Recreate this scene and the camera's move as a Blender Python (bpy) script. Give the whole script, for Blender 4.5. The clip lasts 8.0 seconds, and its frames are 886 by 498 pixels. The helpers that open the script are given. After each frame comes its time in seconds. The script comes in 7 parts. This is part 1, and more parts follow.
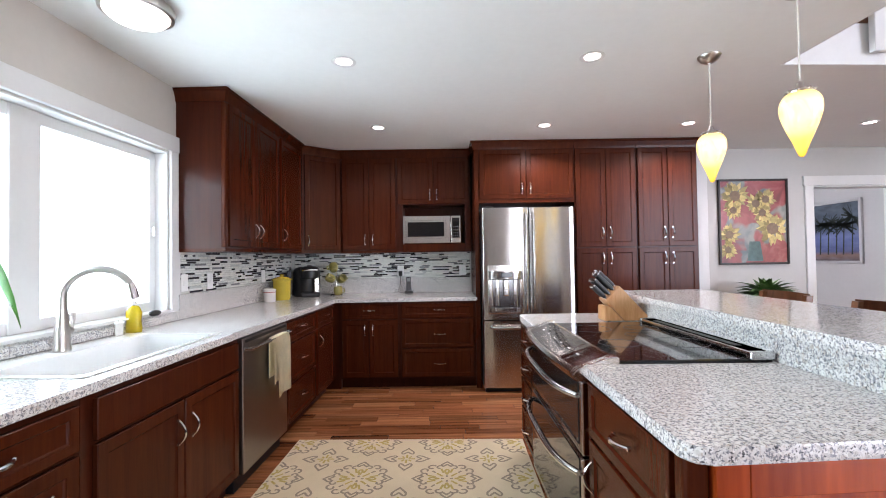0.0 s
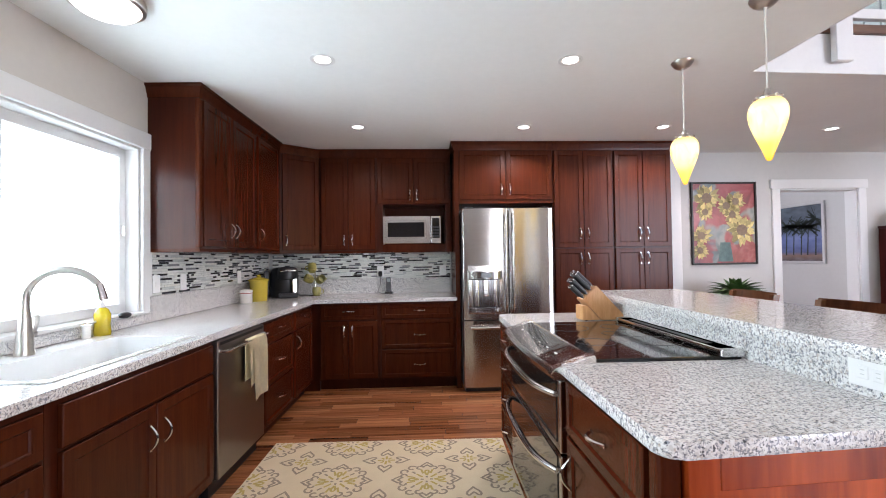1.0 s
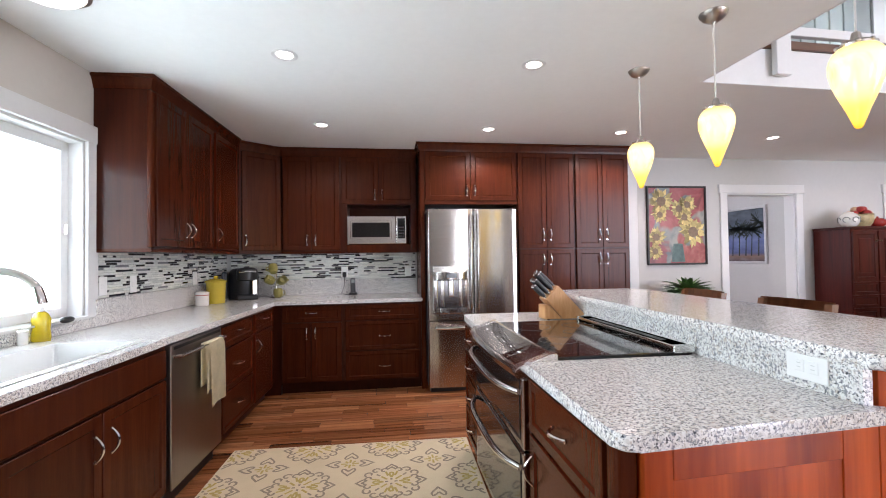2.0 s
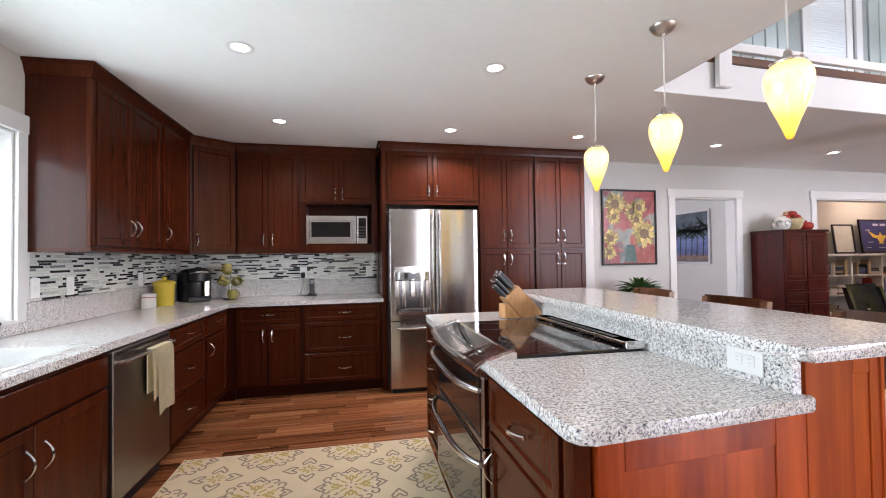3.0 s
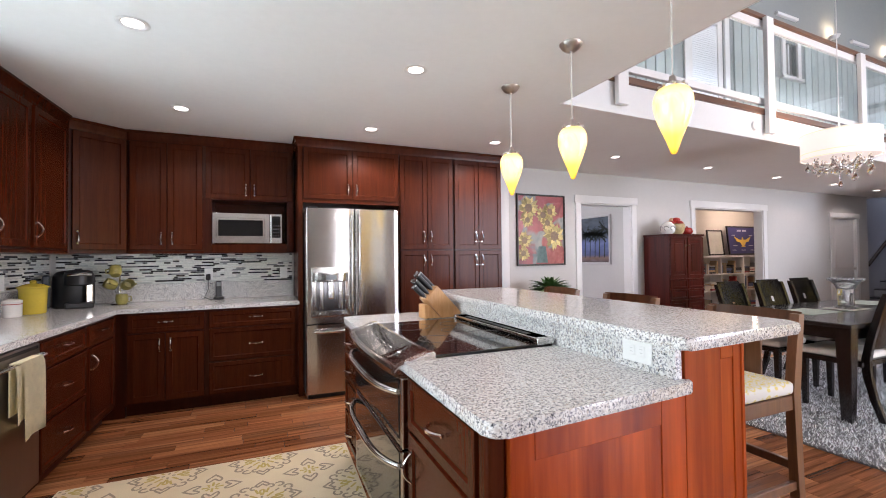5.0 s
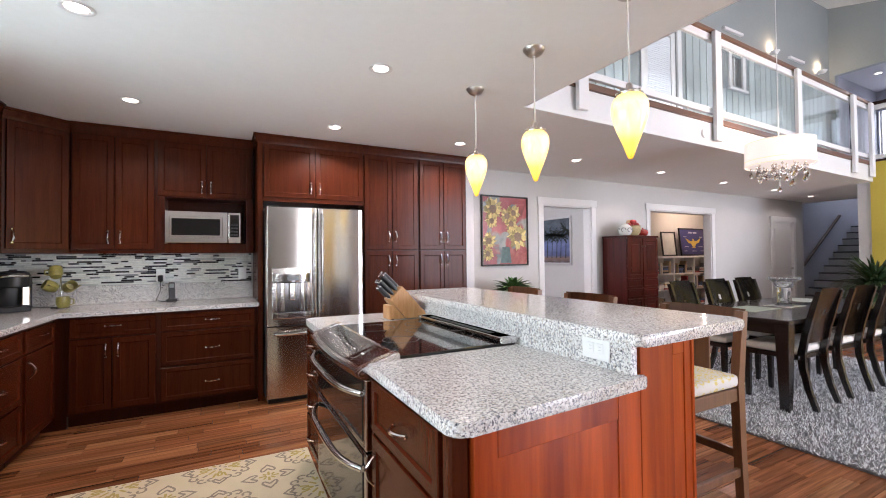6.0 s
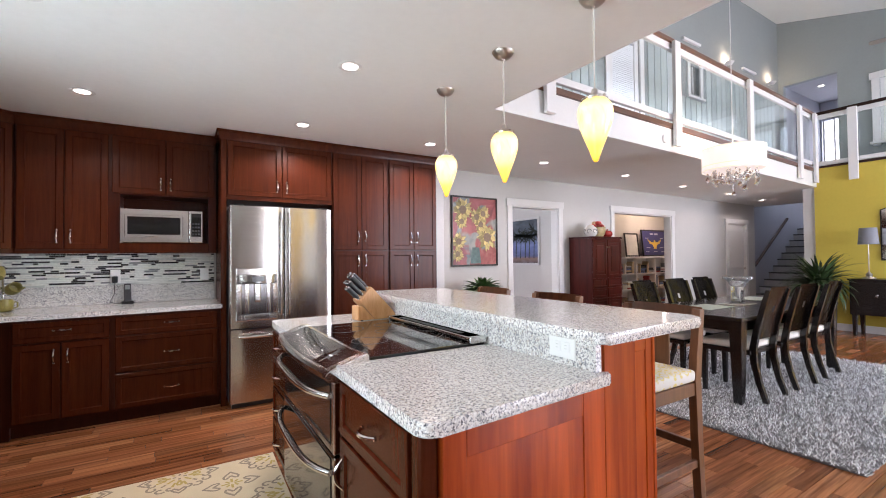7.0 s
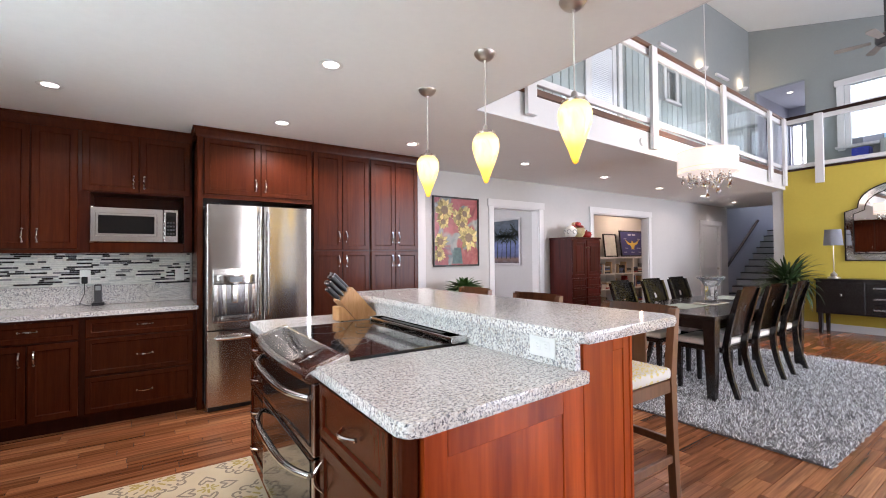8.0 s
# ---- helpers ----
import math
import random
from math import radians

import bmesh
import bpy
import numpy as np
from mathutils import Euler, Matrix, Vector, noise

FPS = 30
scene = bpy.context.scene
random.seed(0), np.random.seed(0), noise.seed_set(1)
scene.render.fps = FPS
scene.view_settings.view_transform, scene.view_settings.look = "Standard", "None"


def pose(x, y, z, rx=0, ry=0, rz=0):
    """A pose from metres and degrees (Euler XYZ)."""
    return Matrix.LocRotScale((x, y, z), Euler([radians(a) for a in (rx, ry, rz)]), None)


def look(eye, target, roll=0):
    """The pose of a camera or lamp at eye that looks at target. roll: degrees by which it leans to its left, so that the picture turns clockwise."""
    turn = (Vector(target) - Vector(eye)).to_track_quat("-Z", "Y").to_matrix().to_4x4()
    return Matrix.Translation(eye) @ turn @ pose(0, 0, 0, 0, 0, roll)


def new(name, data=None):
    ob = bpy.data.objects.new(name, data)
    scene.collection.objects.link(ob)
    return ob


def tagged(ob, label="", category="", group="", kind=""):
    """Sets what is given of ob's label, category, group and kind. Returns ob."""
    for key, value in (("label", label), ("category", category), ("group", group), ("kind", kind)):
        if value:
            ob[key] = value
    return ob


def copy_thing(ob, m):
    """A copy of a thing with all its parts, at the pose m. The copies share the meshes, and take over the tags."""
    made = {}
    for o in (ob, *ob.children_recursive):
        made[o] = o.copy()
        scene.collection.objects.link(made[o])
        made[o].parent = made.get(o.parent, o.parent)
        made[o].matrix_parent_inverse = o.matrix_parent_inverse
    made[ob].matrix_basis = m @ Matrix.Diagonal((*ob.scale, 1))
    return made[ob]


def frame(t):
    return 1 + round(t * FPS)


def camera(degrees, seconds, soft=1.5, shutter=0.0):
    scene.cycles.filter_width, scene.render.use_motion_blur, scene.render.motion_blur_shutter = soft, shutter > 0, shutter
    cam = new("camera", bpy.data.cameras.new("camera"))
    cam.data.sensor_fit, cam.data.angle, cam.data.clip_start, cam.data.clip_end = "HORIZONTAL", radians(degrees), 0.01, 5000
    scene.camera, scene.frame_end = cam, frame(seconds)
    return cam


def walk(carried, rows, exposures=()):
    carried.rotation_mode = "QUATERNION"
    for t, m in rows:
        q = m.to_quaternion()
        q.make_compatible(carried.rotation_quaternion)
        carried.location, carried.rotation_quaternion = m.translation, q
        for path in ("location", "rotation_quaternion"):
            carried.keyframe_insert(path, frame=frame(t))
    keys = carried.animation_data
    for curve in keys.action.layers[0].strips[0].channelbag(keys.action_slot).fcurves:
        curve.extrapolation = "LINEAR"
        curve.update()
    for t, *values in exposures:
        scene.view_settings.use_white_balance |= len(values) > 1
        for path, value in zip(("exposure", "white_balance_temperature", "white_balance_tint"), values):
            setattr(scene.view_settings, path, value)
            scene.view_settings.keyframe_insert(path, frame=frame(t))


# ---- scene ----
cam = camera(92.39, 8.0, soft=1.0)
# seconds, x, y, z, yaw, pitch, roll: a pan on a tripod
PATH = [
    (0.0, -0.0075, 0.0012, 1.305, 0.04, 1.15, -0.81),
    (0.5, -0.007, 0.0012, 1.305, -1.14, 1.17, -0.81),
    (1.0, -0.0063, 0.0011, 1.305, -2.62, 1.16, -0.8),
    (1.5, -0.0054, 0.0011, 1.305, -4.84, 1.17, -0.8),
    (3.0, -0.0022, 0.0006, 1.305, -12.38, 1.13, -0.73),
    (3.5, -0.0011, 0.0003, 1.305, -15.14, 1.12, -0.68),
    (4.0, 0.0, 0.0, 1.305, -17.81, 1.1, -0.65),
    (4.5, 0.0011, -0.0004, 1.305, -20.44, 1.1, -0.65),
    (6.0, 0.0039, -0.0016, 1.305, -27.7, 1.1, -0.59),
    (6.5, 0.0046, -0.002, 1.305, -29.75, 1.1, -0.58),
    (7.0, 0.0053, -0.0025, 1.305, -31.72, 1.11, -0.55),
    (7.5, 0.0058, -0.0028, 1.305, -33.13, 1.1, -0.54),
    (8.0, 0.0062, -0.003, 1.305, -34.18, 1.11, -0.5),
]
walk(cam, [(t, pose(x, y, z, 90 + p, 0, w) @ pose(0, 0, 0, 0, 0, r)) for t, x, y, z, w, p, r in PATH],
     exposures=[(0.0, 0.74, 6230, 23), (4.0, 0.68, 6480, 24), (8.0, 0.75, 6450, 24)])

# ---- world, sun, large lights ----
CEIL, WALL_X, WALL_Y, NORTH, EAST, LOFT_X = 2.475, -1.84, 4.90, 4.74, 9.55, 2.11
world = bpy.data.worlds.new("sky")
scene.world = world
world.use_nodes = True
_sky = world.node_tree.nodes.new("ShaderNodeTexSky")
_sky.sky_type, _sky.sun_disc = "NISHITA", False
_sky.sun_elevation, _sky.sun_rotation = radians(48), radians(200)
_bg = world.node_tree.nodes["Background"]
_bg.inputs[1].default_value = 0.12
world.node_tree.links.new(_sky.outputs[0], _bg.inputs[0])


def lamp(name, kind, m, energy, color=(1, 1, 1), **more):
    data = bpy.data.lights.new(name, kind)
    data.energy, data.color = energy, color
    ob = new(name, data)
    ob.matrix_world = m
    if "size" in more:
        data.shape, data.size, data.size_y = "RECTANGLE", more["size"], more["size_y"]
    if "angle" in more:
        data.angle = more["angle"]
    if "spot" in more:
        data.spot_size, data.spot_blend, data.shadow_soft_size = more["spot"], 0.35, 0.06
    if "soft" in more:
        data.shadow_soft_size = more["soft"]
    return ob


lamp("sun", "SUN", look((0, -10, 11), (0, 0, 0)), 2.0, (1, 0.95, 0.88), angle=radians(1))
# daylight standing in the openings
lamp("window_daylight", "AREA", look((-2.4, 1.6, 1.45), (0.0, 1.6, 2.9)), 290, (0.76, 0.95, 0.95), size=5.4, size_y=2.9)
lamp("south_daylight", "AREA", look((7.2, -4.5, 1.9), (6.6, 0, 2.5)), 310, (0.82, 0.92, 1.0), size=3.2, size_y=2.9)
lamp("kitchen_door_daylight", "AREA", look((2.05, -4.5, 1.3), (1.8, 0, 1.8)), 26, (0.86, 0.95, 0.97), size=0.66, size_y=1.9)
lamp("loft_window_daylight", "AREA", look((11.7, 1.2, 4.4), (6, 1.2, 3.8)), 16, (0.84, 0.94, 1.0), size=3.0, size_y=1.5)

# ---- materials ----
def mat(name, color, rough=0.5, metal=0.0, vary=0.15, scale=8.0, bump=0.0, bump_scale=60.0, stretch=(1, 1, 1), coat=0.0, emit=0.0, emit_color=None, island=0.0, per_object=0.0, trans=0.0, ior=1.45):
    """A principled surface whose colour varies by broad and fine noise, with a fine relief."""
    m = bpy.data.materials.new(name)
    m.use_nodes = True
    nt = m.node_tree
    N, L = nt.nodes, nt.links
    b = N["Principled BSDF"]
    b.inputs["Roughness"].default_value, b.inputs["Metallic"].default_value = rough, metal
    b.inputs["Coat Weight"].default_value, b.inputs["Coat Roughness"].default_value = coat, 0.12
    b.inputs["Transmission Weight"].default_value, b.inputs["IOR"].default_value = trans, ior
    tc, mp = N.new("ShaderNodeTexCoord"), N.new("ShaderNodeMapping")
    mp.inputs["Scale"].default_value = stretch
    L.new(tc.outputs["Object"], mp.inputs[0])
    n1, n2 = N.new("ShaderNodeTexNoise"), N.new("ShaderNodeTexNoise")
    n1.inputs["Scale"].default_value, n1.inputs["Detail"].default_value = scale, 4
    n2.inputs["Scale"].default_value, n2.inputs["Detail"].default_value = scale * 9, 3
    add = N.new("ShaderNodeMath")
    add.operation = "ADD"
    for n, i in ((n1, 0), (n2, 1)):
        L.new(mp.outputs[0], n.inputs[0])
        L.new(n.outputs[0], add.inputs[i])
    last = add.outputs[0]
    rng = N.new("ShaderNodeMapRange")
    rng.inputs[1].default_value, rng.inputs[2].default_value = 0.6, 1.4
    rng.inputs[3].default_value, rng.inputs[4].default_value = 1 - vary, 1 + vary
    L.new(last, rng.inputs[0])
    value = rng.outputs[0]
    if island or per_object:
        src = N.new("ShaderNodeNewGeometry").outputs["Random Per Island"] if island else N.new("ShaderNodeObjectInfo").outputs["Random"]
        amount = island or per_object
        r2, mul = N.new("ShaderNodeMapRange"), N.new("ShaderNodeMath")
        r2.inputs[3].default_value, r2.inputs[4].default_value = 1 - amount, 1 + amount
        mul.operation = "MULTIPLY"
        L.new(src, r2.inputs[0])
        L.new(r2.outputs[0], mul.inputs[0])
        L.new(value, mul.inputs[1])
        value = mul.outputs[0]
    hsv = N.new("ShaderNodeHueSaturation")
    hsv.inputs["Color"].default_value = (*color, 1)
    L.new(value, hsv.inputs["Value"])
    L.new(hsv.outputs[0], b.inputs["Base Color"])
    if bump:
        n3, bp = N.new("ShaderNodeTexNoise"), N.new("ShaderNodeBump")
        n3.inputs["Scale"].default_value, n3.inputs["Detail"].default_value = bump_scale, 3
        bp.inputs["Strength"].default_value, bp.inputs["Distance"].default_value = bump, 0.004
        L.new(mp.outputs[0], n3.inputs[0])
        L.new(n3.outputs[0], bp.inputs["Height"])
        L.new(bp.outputs[0], b.inputs["Normal"])
    if emit:
        b.inputs["Emission Color"].default_value = (*(emit_color or color), 1)
        b.inputs["Emission Strength"].default_value = emit
    return m


def ramp_mat(name, build, rough=0.4, coat=0.0, metal=0.0):
    """A surface whose colour socket comes from build(nodes, links, coordinates)."""
    m = bpy.data.materials.new(name)
    m.use_nodes = True
    N, L = m.node_tree.nodes, m.node_tree.links
    b = N["Principled BSDF"]
    b.inputs["Roughness"].default_value, b.inputs["Coat Weight"].default_value, b.inputs["Metallic"].default_value = rough, coat, metal
    b.inputs["Coat Roughness"].default_value = 0.1
    L.new(build(N, L, N.new("ShaderNodeTexCoord").outputs["Object"], b), b.inputs["Base Color"])
    return m


def ramp(N, L, source, stops, hard=False):
    r = N.new("ShaderNodeValToRGB")
    r.color_ramp.interpolation = "CONSTANT" if hard else "LINEAR"
    e = r.color_ramp.elements
    while len(e) < len(stops):
        e.new(0.5)
    for el, (p, c) in zip(e, stops):
        el.position, el.color = p, (*c, 1)
    L.new(source, r.inputs[0])
    return r.outputs[0]


def tex(N, L, kind, coord, scale, **more):
    n = N.new("ShaderNodeTex" + kind)
    n.inputs["Scale"].default_value = scale
    for k, v in more.items():
        n.inputs[k].default_value = v
    L.new(coord, n.inputs["Vector"])
    return n


def mapped(N, L, coord, scale, offset=None):
    mp = N.new("ShaderNodeMapping")
    mp.inputs["Scale"].default_value = scale
    if offset is not None:
        L.new(offset, mp.inputs["Location"])
    L.new(coord, mp.inputs[0])
    return mp.outputs[0]


def mixed(N, L, fac, a, b, mode="MIX"):
    x = N.new("ShaderNodeMix")
    x.data_type, x.blend_type = "RGBA", mode
    for sock, v in ((x.inputs[0], fac), (x.inputs[6], a), (x.inputs[7], b)):
        if isinstance(v, (int, float)):
            sock.default_value = v
        elif isinstance(v, tuple):
            sock.default_value = (*v, 1)
        else:
            L.new(v, sock)
    return x.outputs[2]


def wood(name, dark, light, grain=(28, 28, 1.6), rough=0.32, coat=0.35, vary=0.25, spec=0.5):
    """Stained boards: long streaks along z by default, tone differing from piece to piece."""
    def build(N, L, co, b):
        b.inputs["Specular IOR Level"].default_value = spec
        oi = N.new("ShaderNodeObjectInfo").outputs["Random"]
        off = N.new("ShaderNodeCombineXYZ")
        mm = N.new("ShaderNodeMath")
        mm.operation = "MULTIPLY"
        mm.inputs[1].default_value = 37.0
        L.new(oi, mm.inputs[0])
        for i in range(3):
            L.new(mm.outputs[0], off.inputs[i])
        v = mapped(N, L, co, grain, off.outputs[0])
        n = tex(N, L, "Noise", v, 1.0, Detail=5.0, Distortion=0.6)
        fine = tex(N, L, "Noise", mapped(N, L, co, tuple(g * 6 for g in grain), off.outputs[0]), 1.0, Detail=3.0)
        c = ramp(N, L, n.outputs[0], [(0.3, dark), (0.7, light)])
        c = mixed(N, L, 0.25, c, ramp(N, L, fine.outputs[0], [(0.35, dark), (0.65, light)]))
        h = N.new("ShaderNodeHueSaturation")
        r = N.new("ShaderNodeMapRange")
        r.inputs[3].default_value, r.inputs[4].default_value = 1 - vary, 1 + vary
        L.new(oi, r.inputs[0])
        L.new(r.outputs[0], h.inputs["Value"])
        L.new(c, h.inputs["Color"])
        bp = N.new("ShaderNodeBump")
        bp.inputs["Strength"].default_value, bp.inputs["Distance"].default_value = 0.12, 0.002
        L.new(fine.outputs[0], bp.inputs["Height"])
        L.new(bp.outputs[0], b.inputs["Normal"])
        return h.outputs[0]
    return ramp_mat(name, build, rough, coat)


def granite_build(N, L, co, b):
    """Pale stone with grey and brown mineral flecks of several sizes."""
    warp = mixed(N, L, 0.012, co, tex(N, L, "Noise", co, 60.0, Detail=2.0).outputs["Color"], "ADD")
    v = tex(N, L, "Voronoi", warp, 150.0, Randomness=1.0)
    grey = tex(N, L, "Noise", warp, 120.0, Detail=3.0, Roughness=0.6)
    tan = tex(N, L, "Noise", mapped(N, L, warp, (1.0, 1.1, 0.9)), 85.0, Detail=2.0)
    black = tex(N, L, "Noise", mapped(N, L, warp, (0.9, 1.0, 1.2)), 150.0, Detail=2.0, Roughness=0.55)
    sep = N.new("ShaderNodeSeparateColor")
    L.new(v.outputs["Color"], sep.inputs[0])
    c = ramp(N, L, sep.outputs[0], [(0.0, (0.58, 0.56, 0.54)), (0.30, (0.78, 0.765, 0.745)), (1.0, (0.88, 0.875, 0.86))])
    c = mixed(N, L, ramp(N, L, tan.outputs[0], [(0.57, (0, 0, 0)), (0.66, (0.7, 0.7, 0.7))]), c, (0.50, 0.42, 0.35))
    c = mixed(N, L, ramp(N, L, grey.outputs[0], [(0.535, (0, 0, 0)), (0.595, (0.9, 0.9, 0.9))]), c, (0.235, 0.245, 0.275))
    return mixed(N, L, ramp(N, L, black.outputs[0], [(0.605, (0, 0, 0)), (0.65, (0.95, 0.95, 0.95))]), c, (0.04, 0.045, 0.055))


def steel_build(N, L, co, b):
    n = tex(N, L, "Noise", mapped(N, L, co, (2.0, 2.0, 420.0)), 1.0, Detail=2.0)
    r = N.new("ShaderNodeMapRange")
    r.inputs[3].default_value, r.inputs[4].default_value = 0.15, 0.23
    L.new(n.outputs[0], r.inputs[0])
    L.new(r.outputs[0], b.inputs["Roughness"])
    up = N.new("ShaderNodeCombineXYZ")
    up.inputs[2].default_value = 1.0
    L.new(up.outputs[0], b.inputs["Tangent"])
    b.inputs["Anisotropic"].default_value = 0.92
    return ramp(N, L, n.outputs[0], [(0.3, (0.52, 0.51, 0.495)), (0.7, (0.62, 0.61, 0.59))])


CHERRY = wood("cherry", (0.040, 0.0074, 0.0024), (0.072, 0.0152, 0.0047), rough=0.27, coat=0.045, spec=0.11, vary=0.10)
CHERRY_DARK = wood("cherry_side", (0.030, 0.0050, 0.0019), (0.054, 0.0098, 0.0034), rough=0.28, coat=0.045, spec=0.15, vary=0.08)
# island end cherry: the daylight falling on it is mixed into the base colour
PANEL_WOOD_LIT = wood("island_panel_lit", (0.20, 0.024, 0.0050), (0.60, 0.105, 0.0150), grain=(8, 8, 0.6), rough=0.24, coat=0.10, spec=0.22, vary=0.06)
GRANITE = ramp_mat("granite", granite_build, 0.10, 0.0)
STEEL = ramp_mat("brushed_steel", steel_build, 0.28, 0.0, 1.0)
CHROME = mat("nickel", (0.72, 0.71, 0.70), 0.18, 1.0, 0.05)
BRUSHED = mat("satin_nickel", (0.55, 0.52, 0.49), 0.3, 1.0, 0.08)
WHITE = mat("white_paint", (0.76, 0.76, 0.755), 0.4, 0, 0.02, 5, 0.05, 80)
WALL_PAINT = mat("grey_wall_paint", (0.58, 0.575, 0.56), 0.75, 0, 0.025, 2.5, 0.12, 180)
BEIGE_PAINT = mat("beige_wall_paint", (0.62, 0.585, 0.54), 0.75, 0, 0.025, 2.5, 0.12, 180)
CEIL_PAINT = mat("ceiling_paint", (0.88, 0.895, 0.885), 0.8, 0, 0.02, 2.5, 0.12, 160)
YELLOW_PAINT = mat("yellow_wall_paint", (0.60, 0.47, 0.075), 0.7, 0, 0.03, 2.5, 0.12, 160)
GREEN_PAINT = mat("pale_green_wall_paint", (0.31, 0.34, 0.335), 0.75, 0, 0.03, 2.5, 0.1, 160)
BLUE_PAINT = mat("blue_grey_wall_paint", (0.40, 0.42, 0.48), 0.75, 0, 0.03, 2.5, 0.1, 160)
BLACK = mat("black_plastic", (0.012, 0.012, 0.013), 0.35, 0, 0.1)
BLACK_GLASS = mat("black_glass", (0.006, 0.006, 0.007), 0.04, 0, 0.05, coat=0.5)
DARK_GLASS = mat("oven_glass", (0.02, 0.017, 0.015), 0.06, 0, 0.1, coat=0.3)
SINK_WHITE = mat("white_enamel", (0.84, 0.84, 0.83), 0.15, 0, 0.02, coat=0.5)
CREAM_CLOTH = mat("cream_towel", (0.80, 0.72, 0.50), 0.9, 0, 0.12, 30, 0.5, 500)
YELLOW_GLAZE = mat("yellow_glaze", (0.55, 0.42, 0.04), 0.25, 0, 0.06, coat=0.5)
WHITE_GLAZE = mat("white_glaze", (0.74, 0.72, 0.68), 0.25, 0, 0.04, coat=0.4)
ESPRESSO = wood("espresso_wood", (0.008, 0.0055, 0.005), (0.017, 0.011, 0.010), rough=0.25, coat=0.25, spec=0.45)
STOOL_WOOD = wood("walnut_stool", (0.11, 0.045, 0.02), (0.20, 0.085, 0.038), rough=0.35)
BLOCK_WOOD = wood("beech", (0.46, 0.215, 0.075), (0.66, 0.37, 0.165), grain=(30, 12, 5), rough=0.4, coat=0.1)
MAHOGANY = wood("mahogany", (0.036, 0.005, 0.004), (0.080, 0.011, 0.007), rough=0.33, coat=0.04, spec=0.14)
RAIL_WOOD = wood("rail_wood", (0.10, 0.04, 0.02), (0.20, 0.085, 0.04), grain=(2, 30, 30))
DARK_RAIL = wood("dark_rail_wood", (0.022, 0.010, 0.007), (0.045, 0.020, 0.013), grain=(30, 2, 30), rough=0.5, coat=0.0, spec=0.2)
CREAM_SEAT = mat("cream_upholstery", (0.78, 0.73, 0.66), 0.8, 0, 0.06, 20, 0.3, 300)
LEAF = mat("leaf_green", (0.045, 0.11, 0.025), 0.45, 0, 0.4, 12, island=0.35)
DARK_LEAF = mat("dark_leaf_green", (0.035, 0.070, 0.024), 0.4, 0, 0.4, 12, island=0.35)
POT = mat("dark_pot", (0.02, 0.018, 0.017), 0.4, 0, 0.15)
GLASS = mat("clear_glass", (0.98, 0.99, 0.99), 0.02, 0, 0.0, trans=1.0, ior=1.45)
CRYSTAL = mat("crystal", (0.97, 0.97, 0.97), 0.02, 0, 0.0, trans=1.0, ior=1.5)
LIT = mat("lit_lens", (1, 0.96, 0.9), 0.5, 0, 0, emit=7.0, emit_color=(1.0, 0.93, 0.83))
DOME_GLASS = mat("dome_glass", (0.9, 0.88, 0.84), 0.35, 0, 0.02, emit=2.2, emit_color=(1.0, 0.95, 0.86))
BOWL_GLASS = mat("cut_crystal", (0.97, 0.98, 0.99), 0.04, 0, 0.02, trans=0.92, ior=1.45)

# ---- mesh helpers ----
def box(bm, x0, y0, z0, x1, y1, z1, bev=0.0, seg=1):
    c = [bm.verts.new((x, y, z)) for x in (x0, x1) for y in (y0, y1) for z in (z0, z1)]
    fs = [bm.faces.new([c[i] for i in q]) for q in ((0, 1, 3, 2), (4, 6, 7, 5), (0, 4, 5, 1), (2, 3, 7, 6), (0, 2, 6, 4), (1, 5, 7, 3))]
    if bev:
        bmesh.ops.bevel(bm, geom=list({e for f in fs for e in f.edges}), offset=bev, segments=seg, profile=0.5, affect="EDGES", clamp_overlap=True)
    return bm


def poly(bm, pts, z0, z1, bev=0.0, seg=2):
    """A flat slab from a counter-clockwise outline."""
    lo, hi = [bm.verts.new((x, y, z0)) for x, y in pts], [bm.verts.new((x, y, z1)) for x, y in pts]
    n = len(pts)
    top = bm.faces.new(hi)
    bot = bm.faces.new(lo[::-1])
    for i in range(n):
        bm.faces.new((lo[i], lo[(i + 1) % n], hi[(i + 1) % n], hi[i]))
    if bev:
        bmesh.ops.bevel(bm, geom=[*top.edges, *bot.edges], offset=bev, segments=seg, profile=0.5, affect="EDGES", clamp_overlap=True)
    return bm


def lathe(bm, profile, at=(0, 0, 0), seg=24, squash=1.0):
    rings = []
    for r, z in profile:
        if r < 1e-5:
            rings.append([bm.verts.new((at[0], at[1], at[2] + z))])
        else:
            rings.append([bm.verts.new((at[0] + r * math.cos(2 * math.pi * i / seg), at[1] + squash * r * math.sin(2 * math.pi * i / seg), at[2] + z)) for i in range(seg)])
    for a, b in zip(rings, rings[1:]):
        for i in range(seg):
            j = (i + 1) % seg
            q = [a[i % len(a)], a[j % len(a)], b[j % len(b)], b[i % len(b)]]
            q = [v for k, v in enumerate(q) if v not in q[:k]]
            if len(q) > 2:
                bm.faces.new(q)
    return bm


